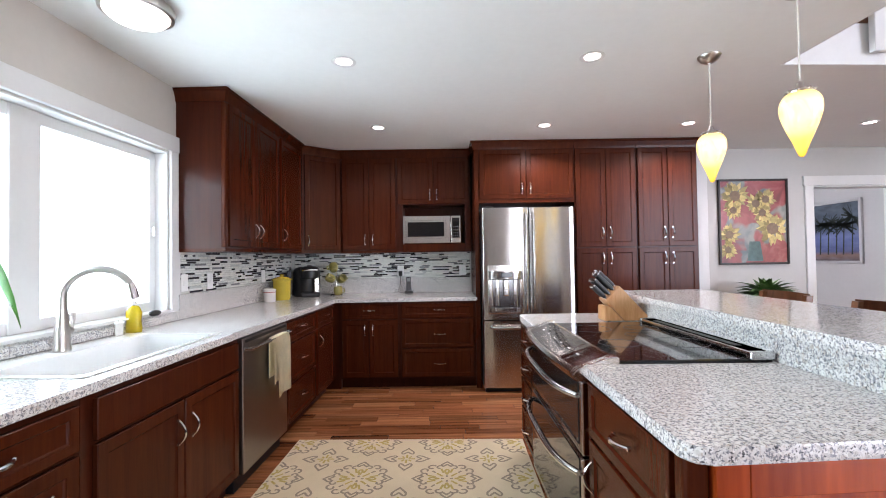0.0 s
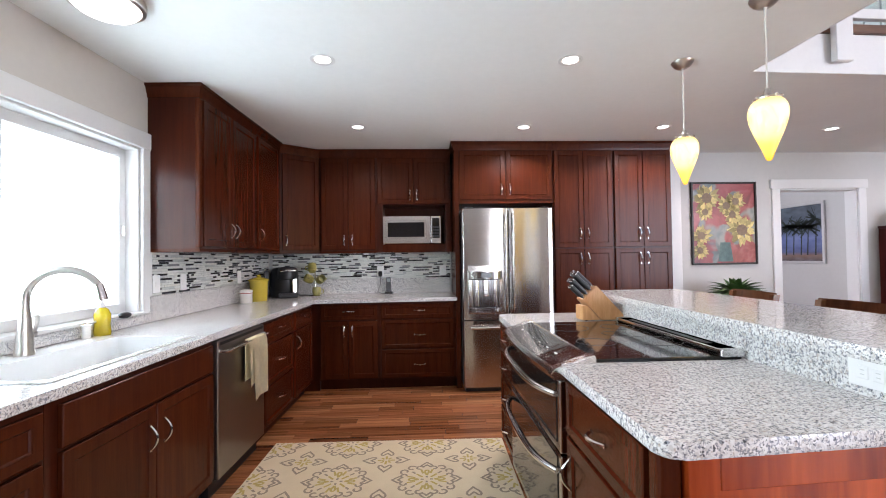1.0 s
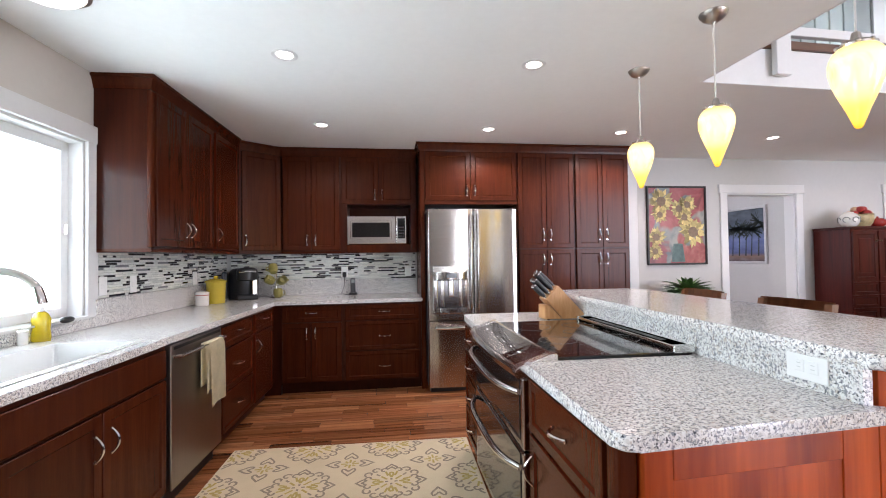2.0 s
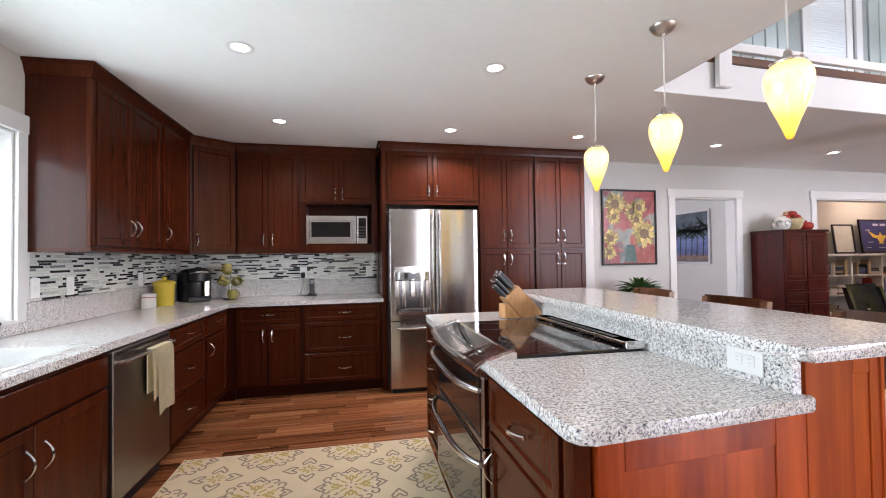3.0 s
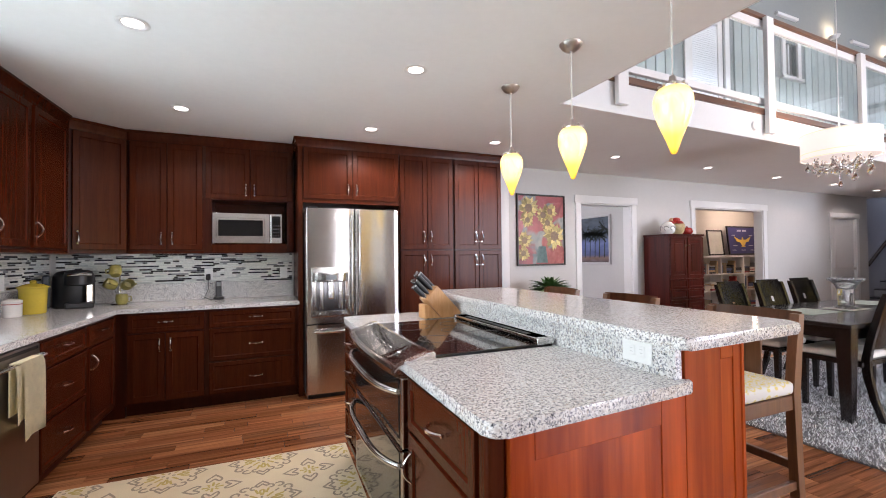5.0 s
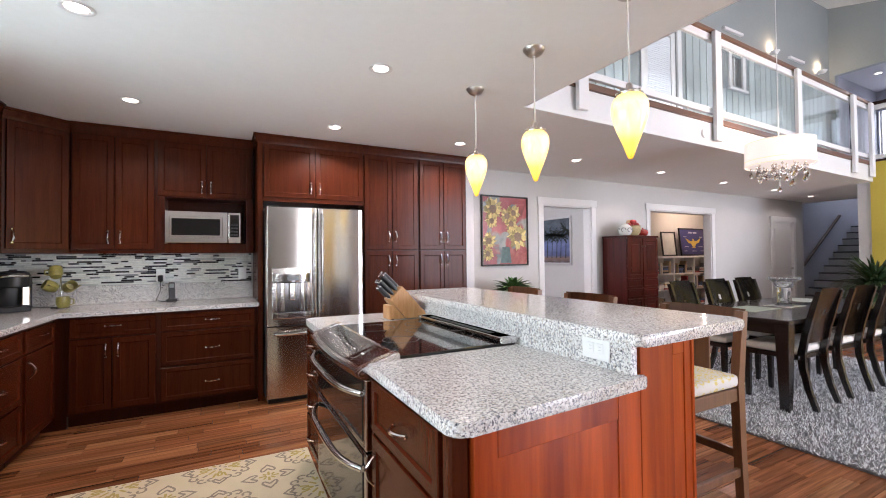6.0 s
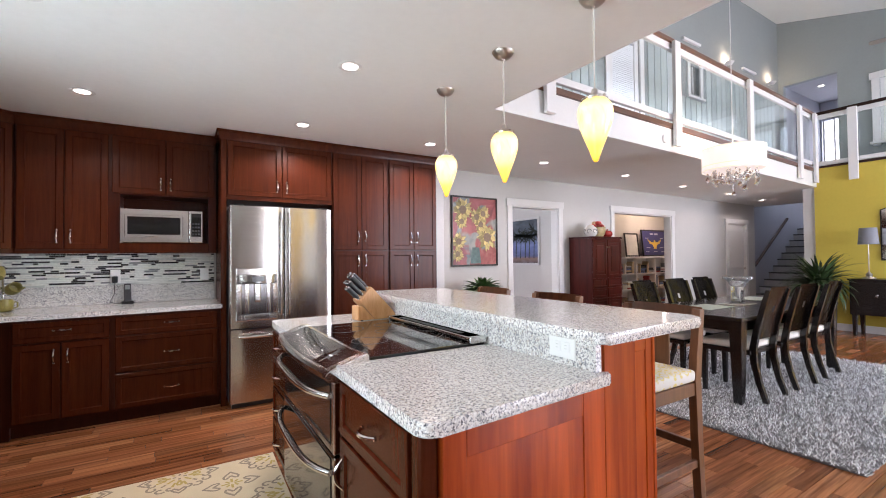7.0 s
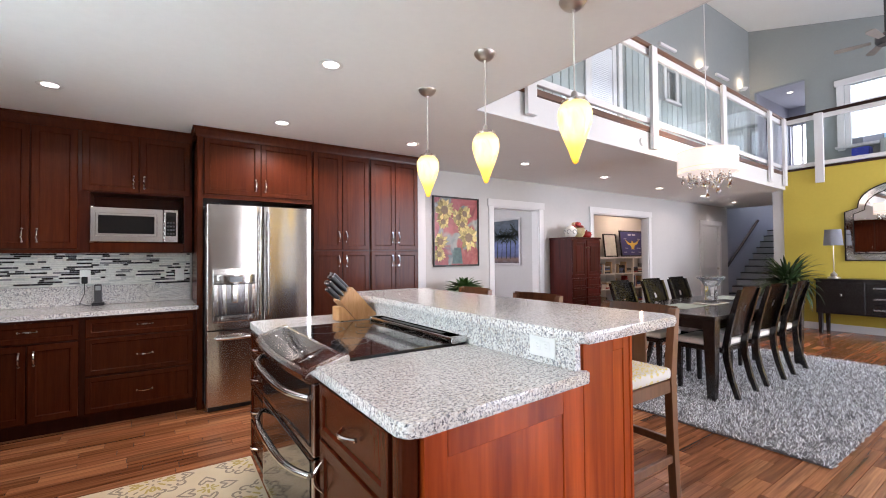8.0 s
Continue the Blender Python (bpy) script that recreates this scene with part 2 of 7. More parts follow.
def tube(bm, pts, r, seg=8, flat=1.0):
    """A round bar along points; r may be a list."""
    pts = [Vector(p) for p in pts]
    rs = r if isinstance(r, (list, tuple)) else [r] * len(pts)
    rings = []
    side = None
    for i, p in enumerate(pts):
        d = (pts[min(i + 1, len(pts) - 1)] - pts[max(i - 1, 0)]).normalized()
        ref = side if side is not None else (Vector((0, 0, 1)) if abs(d.z) < 0.9 else Vector((1, 0, 0)))
        u = (ref - d * ref.dot(d)).normalized()
        side = u
        w = d.cross(u)
        rings.append([bm.verts.new(p + rs[i] * (u * math.cos(2 * math.pi * k / seg) + flat * w * math.sin(2 * math.pi * k / seg))) for k in range(seg)])
    for a, b in zip(rings, rings[1:]):
        for k in range(seg):
            bm.faces.new((a[k], a[(k + 1) % seg], b[(k + 1) % seg], b[k]))
    bm.faces.new(rings[0][::-1])
    bm.faces.new(rings[-1])
    return bm


def ball(bm, at, r, sx=1, sy=1, sz=1, seg=12):
    bmesh.ops.create_uvsphere(bm, u_segments=seg, v_segments=max(6, seg // 2), radius=r, matrix=Matrix.Translation(at) @ Matrix.Diagonal((sx, sy, sz, 1)))
    return bm


def mesh_of(name, bm, material, smooth=False):
    bmesh.ops.recalc_face_normals(bm, faces=bm.faces)
    me = bpy.data.meshes.new(name)
    bm.to_mesh(me)
    bm.free()
    me.materials.append(material)
    if smooth:
        me.shade_smooth()
        me.set_sharp_from_angle(angle=radians(40))
    return me


def part(name, bm, material, parent=None, label="", smooth=False, at=None):
    ob = new(name, mesh_of(name, bm, material, smooth))
    if parent is not None:
        ob.parent = parent
    if at is not None:
        ob.matrix_basis = at
    return tagged(ob, label)


def thing(name, m, label, category, group=""):
    ob = new(name)
    ob.empty_display_size = 0.1
    ob.matrix_basis = m
    return tagged(ob, label, category, group)


def structure(name, bm, material, label, category="", smooth=False):
    return tagged(part(name, bm, material, None, smooth=smooth), label, category or name.split("_")[0], kind="structure")


def BM():
    return bmesh.new()


# ---- the large structure ----
def wall_with_holes(name, axis, c0, c1, a0, a1, z0, z1, holes, material, label):
    """A wall between c0 and c1 across, a0 to a1 along; holes are (a0, a1, z0, z1), left to right."""
    bm = BM()
    def slab(p, q, r, s):
        if q - p > 1e-4 and s - r > 1e-4:
            if axis == "y":
                box(bm, p, c0, r, q, c1, s)
            else:
                box(bm, c0, p, r, c1, q, s)
    last = a0
    for h0, h1, g0, g1 in holes:
        slab(last, h0, z0, z1)
        slab(h0, h1, z0, g0)
        slab(h0, h1, g1, z1)
        last = h1
    slab(last, a1, z0, z1)
    return structure(name, bm, material, label, "wall")


LEFT = pose(WALL_X + 0.005, 2.0, 0, 0, 0, -1.6)   # the sink wall stands a little askew to the back wall
# sink wall, window opening 0.35 to 2.83 along, 0.98 to 2.04 high
WIN0, WIN1, WINB, WINT = -1.3, 0.80, 0.985, 2.035
w = wall_with_holes("wall_west", "x", -0.16, 0.0, -6.6, 3.05, 0, CEIL, [(WIN0, WIN1, WINB, WINT)], BEIGE_PAINT, "beige painted kitchen wall with a wide window")
w.matrix_basis = LEFT
wall_with_holes("wall_back", "y", WALL_Y, WALL_Y + 0.15, -2.2, 2.62, 0, CEIL, [], WALL_PAINT, "grey painted wall behind the cabinets")
D1, D2, D3 = (4.12, 5.08), (6.45, 8.22), (10.42, 11.28)
wall_with_holes("wall_north", "y", NORTH, NORTH + 0.14, 2.62, 11.75, 0, CEIL, [(*D1, 0, 2.05), (*D2, 0, 2.07), (*D3, 0, 2.0)], WALL_PAINT, "pale grey painted wall with two openings")
wall_with_holes("wall_east", "x", EAST, EAST + 0.15, -4.6, 2.92, 0, 2.80, [], YELLOW_PAINT, "mustard yellow painted dining room wall")
wall_with_holes("wall_south", "y", -4.6, -4.45, -2.3, 11.4, 0, 3.95, [(1.72, 2.38, 0.25, 2.3), (2.5, 4.2, 0.3, 3.2), (5.55, 8.85, 0.6, 3.6)], WALL_PAINT, "grey painted wall with large windows")
wall_with_holes("wall_stair", "y", 4.95, 5.1, 11.75, 17.0, 0, 6.4, [], BLUE_PAINT, "blue grey painted stairwell wall")
wall_with_holes("wall_stair_end", "x", 16.6, 16.75, 2.8, 4.95, 0, 6.4, [], BLUE_PAINT, "blue grey painted stairwell end wall")
wall_with_holes("wall_stair_south", "y", 2.925, 3.09, EAST + 0.02, 16.6, 0, CEIL, [], WALL_PAINT, "grey painted wall beside the stairs")
wall_with_holes("wall_stair_north_return", "x", 11.75, 11.88, NORTH + 0.14, 4.95, 0, CEIL, [], BLUE_PAINT, "short return of the stairwell wall")
bm = box(BM(), -2.4, -4.8, -0.12, 17.2, 9.2, -0.004)
structure("floor", bm, mat("subfloor", (0.05, 0.028, 0.017), 0.7, 0, 0.2), "dark seams under the wood floor", "floor")


def loft_y(x):
    return 2.63 + 0.0355 * (x - LOFT_X)


# low ceilings: over the kitchen, under the loft, and the upper landing
bm = poly(BM(), [(-2.4, -4.6), (LOFT_X, -4.6), (LOFT_X, 2.63), (-2.4, 2.63)], CEIL, 2.79)
box(bm, -2.4, 2.63, CEIL, LOFT_X, 5.05, 2.79)
poly(bm, [(LOFT_X, 2.63), (EAST, loft_y(EAST)), (EAST, 5.05), (LOFT_X, 5.05)], CEIL, 2.79)
box(bm, EAST, 2.92, CEIL, 12.15, 5.05, 2.79)
structure("ceiling", bm, CEIL_PAINT, "white painted low ceiling", "ceiling")
bm = box(BM(), EAST + 0.001, -4.6, 2.62, 11.25, 2.92, 2.79)
structure("landing_floor", bm, CEIL_PAINT, "upper landing floor slab", "floor")
# sloping upper ceiling over loft and dining room
bm = BM()
v = [bm.verts.new(p) for p in ((1.9, -4.6, 3.82), (16.8, -4.6, 3.82), (16.8, 5.1, 6.73), (1.9, 5.1, 6.73), (1.9, -4.6, 3.95), (16.8, -4.6, 3.95), (16.8, 5.1, 6.86), (1.9, 5.1, 6.86))]
for q in ((0, 1, 2, 3), (7, 6, 5, 4), (0, 4, 5, 1), (1, 5, 6, 2), (2, 6, 7, 3), (3, 7, 4, 0)):
    bm.faces.new([v[i] for i in q])
structure("upper_ceiling", bm, CEIL_PAINT, "white sloping upper ceiling", "ceiling")
UW = 4.02
wall_with_holes("wall_loft", "y", UW, UW + 0.12, 1.9, 11.25, 2.79, 6.6, [(5.42, 6.16, 2.80, 4.72), (7.62, 7.94, 4.16, 4.66)], GREEN_PAINT, "pale green loft wall clad in boards")
wall_with_holes("wall_landing", "x", 11.25, 11.37, -4.6, 5.0, 2.79, 6.6, [(-1.4, 2.42, 3.42, 4.62), (3.03, 3.93, 2.80, 4.97)], GREEN_PAINT, "pale green upper wall with window and hall opening")
wall_with_holes("wall_upper_west", "x", 1.78, 1.9, -4.6, 5.1, 2.79, 6.9, [], GREEN_PAINT, "pale upper wall over the kitchen")
wall_with_holes("wall_hall", "x", 13.4, 13.5, 2.6, 4.2, 2.79, 5.2, [(2.97, 3.92, 3.0, 4.55)], BLUE_PAINT, "grey wall at the end of the upper hall")
box_h = box(BM(), 11.37, 2.85, 5.0, 13.4, 4.02, 5.1)
structure("hall_ceiling", box_h, BLUE_PAINT, "grey ceiling of the upper hall", "ceiling")
structure("hall_floor", box(BM(), 11.37, 2.93, 2.70, 13.4, 4.02, 2.79), RAIL_WOOD, "wood floor of the upper hall", "floor")
for y0, y1 in ((2.80, 2.93), (3.95, 4.02)):
    structure("wall_hall_side", box(BM(), 11.37, y0, 2.79, 13.4, y1, 5.0), BLUE_PAINT, "grey side wall of the upper hall", "wall")
# rooms beyond the two openings
wall_with_holes("wall_room_side", "x", 5.25, 5.35, NORTH + 0.14, 7.2, 0, CEIL, [], WALL_PAINT, "grey side wall of the small room")
wall_with_holes("wall_room_back", "y", 6.6, 6.7, 2.6, 5.25, 0, CEIL, [], WALL_PAINT, "grey back wall of the small room")
wall_with_holes("wall_study_back", "y", 6.35, 6.45, 5.35, 11.75, 0, CEIL, [], BEIGE_PAINT, "beige back wall of the study")
structure("wall_study_side", box(BM(), 11.6, NORTH + 0.14, 0, 11.75, 6.35, CEIL), BEIGE_PAINT, "beige side wall of the study", "wall")
structure("wall_room_west", box(BM(), 2.5, WALL_Y + 0.15, 0, 2.62, 6.6, CEIL), WALL_PAINT, "grey west wall of the small room", "wall")
structure("room_ceiling", box(BM(), 2.5, 5.05, CEIL, 11.75, 7.2, CEIL + 0.1), CEIL_PAINT, "white ceiling of the rooms beyond", "ceiling")

# ---- kitchen cabinets ----
def pull(parent, x, z, vertical=True, y=-0.021, length=0.10):
    """A bowed chrome pull, fixed at both ends."""
    bm = BM()
    pts = []
    for i in range(9):
        a = -1 + i / 4
        out = 0.004 + 0.028 * (1 - a * a)
        pts.append((x, y - out, z + a * length / 2) if vertical else (x + a * length / 2, y - out, z))
    tube(bm, pts, [0.0045, 0.005, 0.006, 0.0065, 0.0068, 0.0065, 0.006, 0.005, 0.0045], 6)
    for a in (-1, 1):
        c = (x, y + 0.002, z + a * length / 2) if vertical else (x + a * length / 2, y + 0.002, z)
        tube(bm, [c, (c[0], c[1] - 0.008, c[2])], 0.007, 8)
    return part("handle", bm, CHROME, parent, "bowed chrome pull", smooth=True)


def shaker(name, parent, x0, x1, z0, z1, handle=None, stile=0.06, material=None, plain=False):
    """A framed front with a recessed panel; handle is (x, z, vertical)."""
    bm = BM()
    t, g = 0.021, 0.0015
    x0, x1, z0, z1 = x0 + g, x1 - g, z0 + g, z1 - g
    box(bm, x0, -t, z0, x1, 0, z1, 0.003)
    if not plain:
        # the panel sinks behind the frame by a small sloped bead
        bm.normal_update()
        front = min(bm.faces, key=lambda f: (f.calc_center_median().y, -f.calc_area()))
        bmesh.ops.inset_individual(bm, faces=[front], thickness=stile)
        bmesh.ops.inset_individual(bm, faces=[front], thickness=0.003)
        bmesh.ops.translate(bm, verts=front.verts, vec=(0, 0.004, 0))
        bmesh.ops.inset_individual(bm, faces=[front], thickness=0.007)
        bmesh.ops.translate(bm, verts=front.verts, vec=(0, 0.004, 0))
    ob = part(name, bm, material or CHERRY, parent)
    if handle:
        pull(ob, *handle)
    return ob


def cabinet(name, m, w, d, z0, z1, fronts, label, group, toe=0.0, material=None, carcass_top=None):
    """A unit with its front at y = 0, its back at y = d. fronts: (name, x0, x1, z0, z1, handle)."""
    root = thing(name, m, label, "cabinet", group)
    bm = BM()
    if toe:
        box(bm, 0.0, 0.07, z0, w, d, z0 + toe)
        box(bm, 0.0, 0.001, z0 + toe, w, d, carcass_top or z1)
    else:
        box(bm, 0.0, 0.001, z0, w, d, z1)
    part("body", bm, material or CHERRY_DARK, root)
    for f in fronts:
        kind = f[0]
        shaker("door" if "door" in kind else "drawer_front", root, *f[1:5], f[5], plain=kind == "slab", stile=0.045 if kind == "drawer" else 0.06)
    return root


BASE_TOP = 0.868


def left_run(s):
    return LEFT @ pose(0.655, s, 0, 0, 0, 90)


G = "base cabinets"
cabinet("base_cabinet", left_run(-1.47), 0.88, 0.62, 0, BASE_TOP, [
    ("drawer", 0.02, 0.86, 0.70, 0.85, (0.60, 0.775, False)), ("door", 0.02, 0.43, 0.12, 0.69, (0.38, 0.56, True)), ("door", 0.44, 0.86, 0.12, 0.69, (0.76, 0.56, True))],
    "dark cherry base cabinet with drawer and doors", G, 0.10)
sink_base = cabinet("sink_base_cabinet", left_run(-0.588), 0.995, 0.62, 0, BASE_TOP, [
    ("slab", 0.043, 0.975, 0.705, 0.85, None), ("door", 0.043, 0.503, 0.12, 0.695, (0.458, 0.565, True)), ("door", 0.508, 0.975, 0.12, 0.695, (0.553, 0.565, True))],
    "dark cherry sink cabinet with two doors", G, 0.10, carcass_top=0.66)
part("face_frame", box(BM(), 0.0, 0.001, 0.66, 0.995, 0.03, BASE_TOP), CHERRY_DARK, sink_base)
cabinet("base_cabinet", left_run(1.06), 0.645, 0.62, 0, BASE_TOP, [
    ("drawer", 0.02, 0.625, 0.70, 0.85, (0.32, 0.79, False)), ("drawer", 0.02, 0.625, 0.40, 0.69, (0.32, 0.545, False)), ("drawer", 0.02, 0.625, 0.12, 0.39, (0.32, 0.262, False))],
    "dark cherry base cabinet with three drawers", G, 0.10)
cabinet("base_cabinet", left_run(1.71), 0.54, 0.62, 0, BASE_TOP, [
    ("drawer", 0.02, 0.52, 0.70, 0.85, (0.27, 0.79, False)), ("door", 0.02, 0.52, 0.12, 0.69, (0.07, 0.585, True))],
    "dark cherry base cabinet with one door", G, 0.10)
YF = 4.275
cabinet("base_cabinet", pose(-1.05, YF, 0), 0.595, 0.60, 0, BASE_TOP, [
    ("drawer", 0.02, 0.58, 0.70, 0.85, (0.295, 0.785, False)), ("door", 0.02, 0.287, 0.12, 0.69, (0.25, 0.59, True)), ("door", 0.293, 0.58, 0.12, 0.69, (0.33, 0.59, True))],
    "dark cherry base cabinet with drawer and doors", G, 0.10)
cabinet("base_cabinet", pose(-0.455, YF, 0), 0.765, 0.60, 0, BASE_TOP, [
    ("drawer", 0.02, 0.74, 0.705, 0.85, (0.40, 0.785, False)), ("drawer", 0.02, 0.74, 0.41, 0.695, (0.40, 0.545, False)), ("drawer", 0.02, 0.74, 0.12, 0.40, (0.40, 0.252, False))],
    "dark cherry base cabinet with three drawers", G, 0.10)
# blind corner behind the two runs
cabinet("corner_base_cabinet", pose(-1.74, 4.30, 0), 0.69, 0.575, 0, BASE_TOP, [], "dark cherry corner base cabinet", G)

# ---- upper cabinets, up to the ceiling with a crown ----
U0, U1, CR = 1.388, 2.40, CEIL - 0.003
G = "wall cabinets"


def crown(parent, pts, z0=2.385, z1=None, out=0.035):
    """A flared crown along the front edge, given as a line of (x, y) with the front on its right-hand side."""
    bm = BM()
    z1 = z1 or CR
    prof = ((0.0, z0), (0.006, z0), (0.010, z0 + 0.02), (out * 0.7, z1 - 0.022), (out, z1 - 0.016), (out, z1), (0.0, z1))
    rows = []
    for i, p in enumerate(pts):
        a = Vector(pts[max(i - 1, 0)])
        b, c = Vector(p), Vector(pts[min(i + 1, len(pts) - 1)])
        n1 = Vector(((b - a).y, -(b - a).x)) if i else None
        n2 = Vector(((c - b).y, -(c - b).x)) if i < len(pts) - 1 else None
        n = (n1.normalized() if n1 else Vector((0, 0))) + (n2.normalized() if n2 else Vector((0, 0)))
        n = n.normalized()
        k = 1 / max(0.5, n.dot((n1 or n2).normalized()))
        rows.append([bm.verts.new((b.x + n.x * o * k, b.y + n.y * o * k, z)) for o, z in prof])
    for r, s in zip(rows, rows[1:]):
        for j in range(len(prof)):
            bm.faces.new((r[j], s[j], s[(j + 1) % len(prof)], r[(j + 1) % len(prof)]))
    bm.faces.new(rows[0])
    bm.faces.new(rows[-1][::-1])
    return part("crown_moulding", bm, CHERRY, parent)


def left_up(s):
    return LEFT @ pose(0.335, s, 0, 0, 0, 90)


ul = cabinet("wall_cabinet", left_up(0.865), 0.875, 0.333, U0, CR, [
    ("door", 0.03, 0.43, U0 + 0.012, U1 - 0.02, (0.395, 1.525, True)), ("door", 0.435, 0.855, U0 + 0.012, U1 - 0.02, (0.47, 1.525, True))],
    "dark cherry wall cabinet with two doors and crown", G)
crown(ul, [(0.0, 0.333), (0.0, 0.0), (0.875, 0.0)])
bm = box(BM(), -0.012, -0.012, U0 + 0.004, 0.028, 0.02, U1 - 0.02, 0.008, 2)
part("corner_post", bm, CHERRY, ul)
bm = box(BM(), 0.0, -0.004, U0 - 0.022, 0.875, 0.333, U0)
part("light_rail", bm, CHERRY, ul)
ul2 = cabinet("wall_cabinet", left_up(1.74), 0.55, 0.333, U0, CR, [("door", 0.02, 0.53, U0 + 0.012, U1 - 0.02, (0.06, 1.525, True))],
              "dark cherry wall cabinet with one door and crown", G)
crown(ul2, [(0.0, 0.0), (0.55, 0.0)])
part("light_rail", box(BM(), 0.0, -0.004, U0 - 0.022, 0.55, 0.333, U0), CHERRY, ul2)
# diagonal corner cabinet
A_, B_ = Vector((-1.445, 4.335)), Vector((-1.105, 4.595))
dg = thing("corner_wall_cabinet", pose(0, 0, 0), "dark cherry diagonal corner wall cabinet", "cabinet", G)
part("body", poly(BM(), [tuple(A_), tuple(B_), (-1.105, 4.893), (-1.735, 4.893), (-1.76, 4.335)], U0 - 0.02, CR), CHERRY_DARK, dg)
ln = (B_ - A_).length
dm = pose(A_.x, A_.y, 0, 0, 0, math.degrees(math.atan2((B_ - A_).y, (B_ - A_).x)))
dd = shaker("door", dg, 0.02, ln - 0.02, U0 + 0.012, U1 - 0.02, (0.055, 1.50, True))
dd.matrix_basis = dm
ob = crown(dg, [(0.0, 0.0), (ln, 0.0)])
ob.matrix_basis = dm
YU = 4.575
ub = cabinet("wall_cabinet", pose(-1.10, YU, 0), 0.595, 0.32, U0, CR, [
    ("door", 0.012, 0.295, U0 + 0.012, U1 - 0.02, (0.255, 1.505, True)), ("door", 0.30, 0.583, U0 + 0.012, U1 - 0.02, (0.34, 1.505, True))],
    "dark cherry wall cabinet with two doors and crown", G)
crown(ub, [(0.0, 0.0), (0.595, 0.0)])
part("light_rail", box(BM(), 0.0, -0.004, U0 - 0.022, 0.595, 0.32, U0), CHERRY, ub)
# cabinet over the microwave with its open shelf
um = thing("microwave_cabinet", pose(-0.505, YU, 0), "dark cherry wall cabinet with open microwave shelf", "cabinet", G)
bm = BM()
for b in ((0, 0.001, 1.875, 0.80, 0.32, CR), (0, 0.001, U0 - 0.02, 0.065, 0.32, 1.875), (0.735, 0.001, U0 - 0.02, 0.80, 0.32, 1.875), (0.065, 0.29, U0 - 0.02, 0.735, 0.32, 1.875)):
    box(bm, *b)
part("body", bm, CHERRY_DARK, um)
part("shelf", box(BM(), 0.065, -0.012, U0 - 0.02, 0.735, 0.29, 1.455, 0.004), CHERRY, um)
shaker("door", um, 0.012, 0.395, 1.885, U1 - 0.02, (0.36, 1.98, True))
shaker("door", um, 0.40, 0.785, 1.885, U1 - 0.02, (0.435, 1.98, True))
crown(um, [(0.0, 0.0), (0.80, 0.0)])

# ---- tall cabinets round the refrigerator ----
YT = 4.265
G = "tall cabinets"
of = thing("refrigerator_surround", pose(0.312, YT, 0), "dark cherry cabinet and side panels around refrigerator", "cabinet", G)
part("side_panel", box(BM(), 0, -0.005, 0, 0.045, 0.63, CR, 0.002), CHERRY, of)
part("body", box(BM(), 0.045, 0.001, 1.845, 1.004, 0.63, CR), CHERRY_DARK, of)
part("trim_rail", box(BM(), 0.045, -0.008, 1.845, 1.004, 0.0, 1.872), CHERRY, of)
shaker("door", of, 0.052, 0.516, 1.882, U1 - 0.02, (0.476, 1.985, True))
shaker("door", of, 0.520, 0.998, 1.882, U1 - 0.02, (0.560, 1.985, True))
crown(of, [(0.0, 0.63), (0.0, 0.0), (1.004, 0.0)])
for x, w in ((1.318, 0.622), (1.942, 0.612)):
    h2 = w / 2
    pt = cabinet("pantry_cabinet", pose(x, YT, 0), w, 0.63 if x < 1.9 else 0.47, 0, CR, [
        ("door", 0.008, h2 - 0.001, 0.12, 1.378, (h2 - 0.04, 1.275, True)), ("door", h2 + 0.001, w - 0.012, 0.12, 1.378, (h2 + 0.04, 1.275, True)),
        ("door", 0.008, h2 - 0.001, 1.39, U1 - 0.02, (h2 - 0.04, 1.53, True)), ("door", h2 + 0.001, w - 0.012, 1.39, U1 - 0.02, (h2 + 0.04, 1.53, True))],
        "tall dark cherry pantry cabinet with four doors", G, 0.10)
    crown(pt, [(0.0, 0.0), (w, 0.0)] if x < 1.9 else [(0.0, 0.0), (w, 0.0), (w, 0.44)])

# ---- worktops ----
def slab_part(name, parent, pts, z0, z1, bev=0.012, label=""):
    ob = part(name, poly(BM(), pts, z0, z1, bev, 3), GRANITE, parent, label, smooth=True)
    for f in ob.data.polygons:              # the polished top and underside stay truly flat
        f.use_smooth = abs(f.normal.z) < 0.999
    return ob


def loc(d, s):
    v = LEFT @ Vector((d, s, 0))
    return (v.x, v.y)


wt = thing("worktop", pose(0, 0, 0), "speckled white and grey granite L-shaped worktop", "worktop")
TZ0, TZ1 = 0.872, 0.91
SK = (0.20, 0.585, -0.50, 0.31)     # sink opening: depth from, to; along from, to
slab_part("worktop_piece", wt, [loc(0.004, -1.9), loc(0.682, -1.9), loc(0.682, SK[2]), loc(0.004, SK[2])], TZ0, TZ1, 0.004)
bm = BM()
for b in ((SK[1], SK[2], 0.682, SK[3]), (0.004, SK[2], SK[0], SK[3])):
    poly(bm, [loc(b[0], b[1]), loc(b[2], b[1]), loc(b[2], b[3]), loc(b[0], b[3])], TZ0, TZ1, 0.004)
part("worktop_piece", bm, GRANITE, wt)
p0 = loc(0.682, SK[3])
corner = loc(0.682, 2.235)
slab_part("worktop_piece", wt, [loc(0.004, SK[3]), p0, corner, (0.322, 4.235), (0.322, 4.897), loc(0.004, 2.88)], TZ0, TZ1, 0.012)
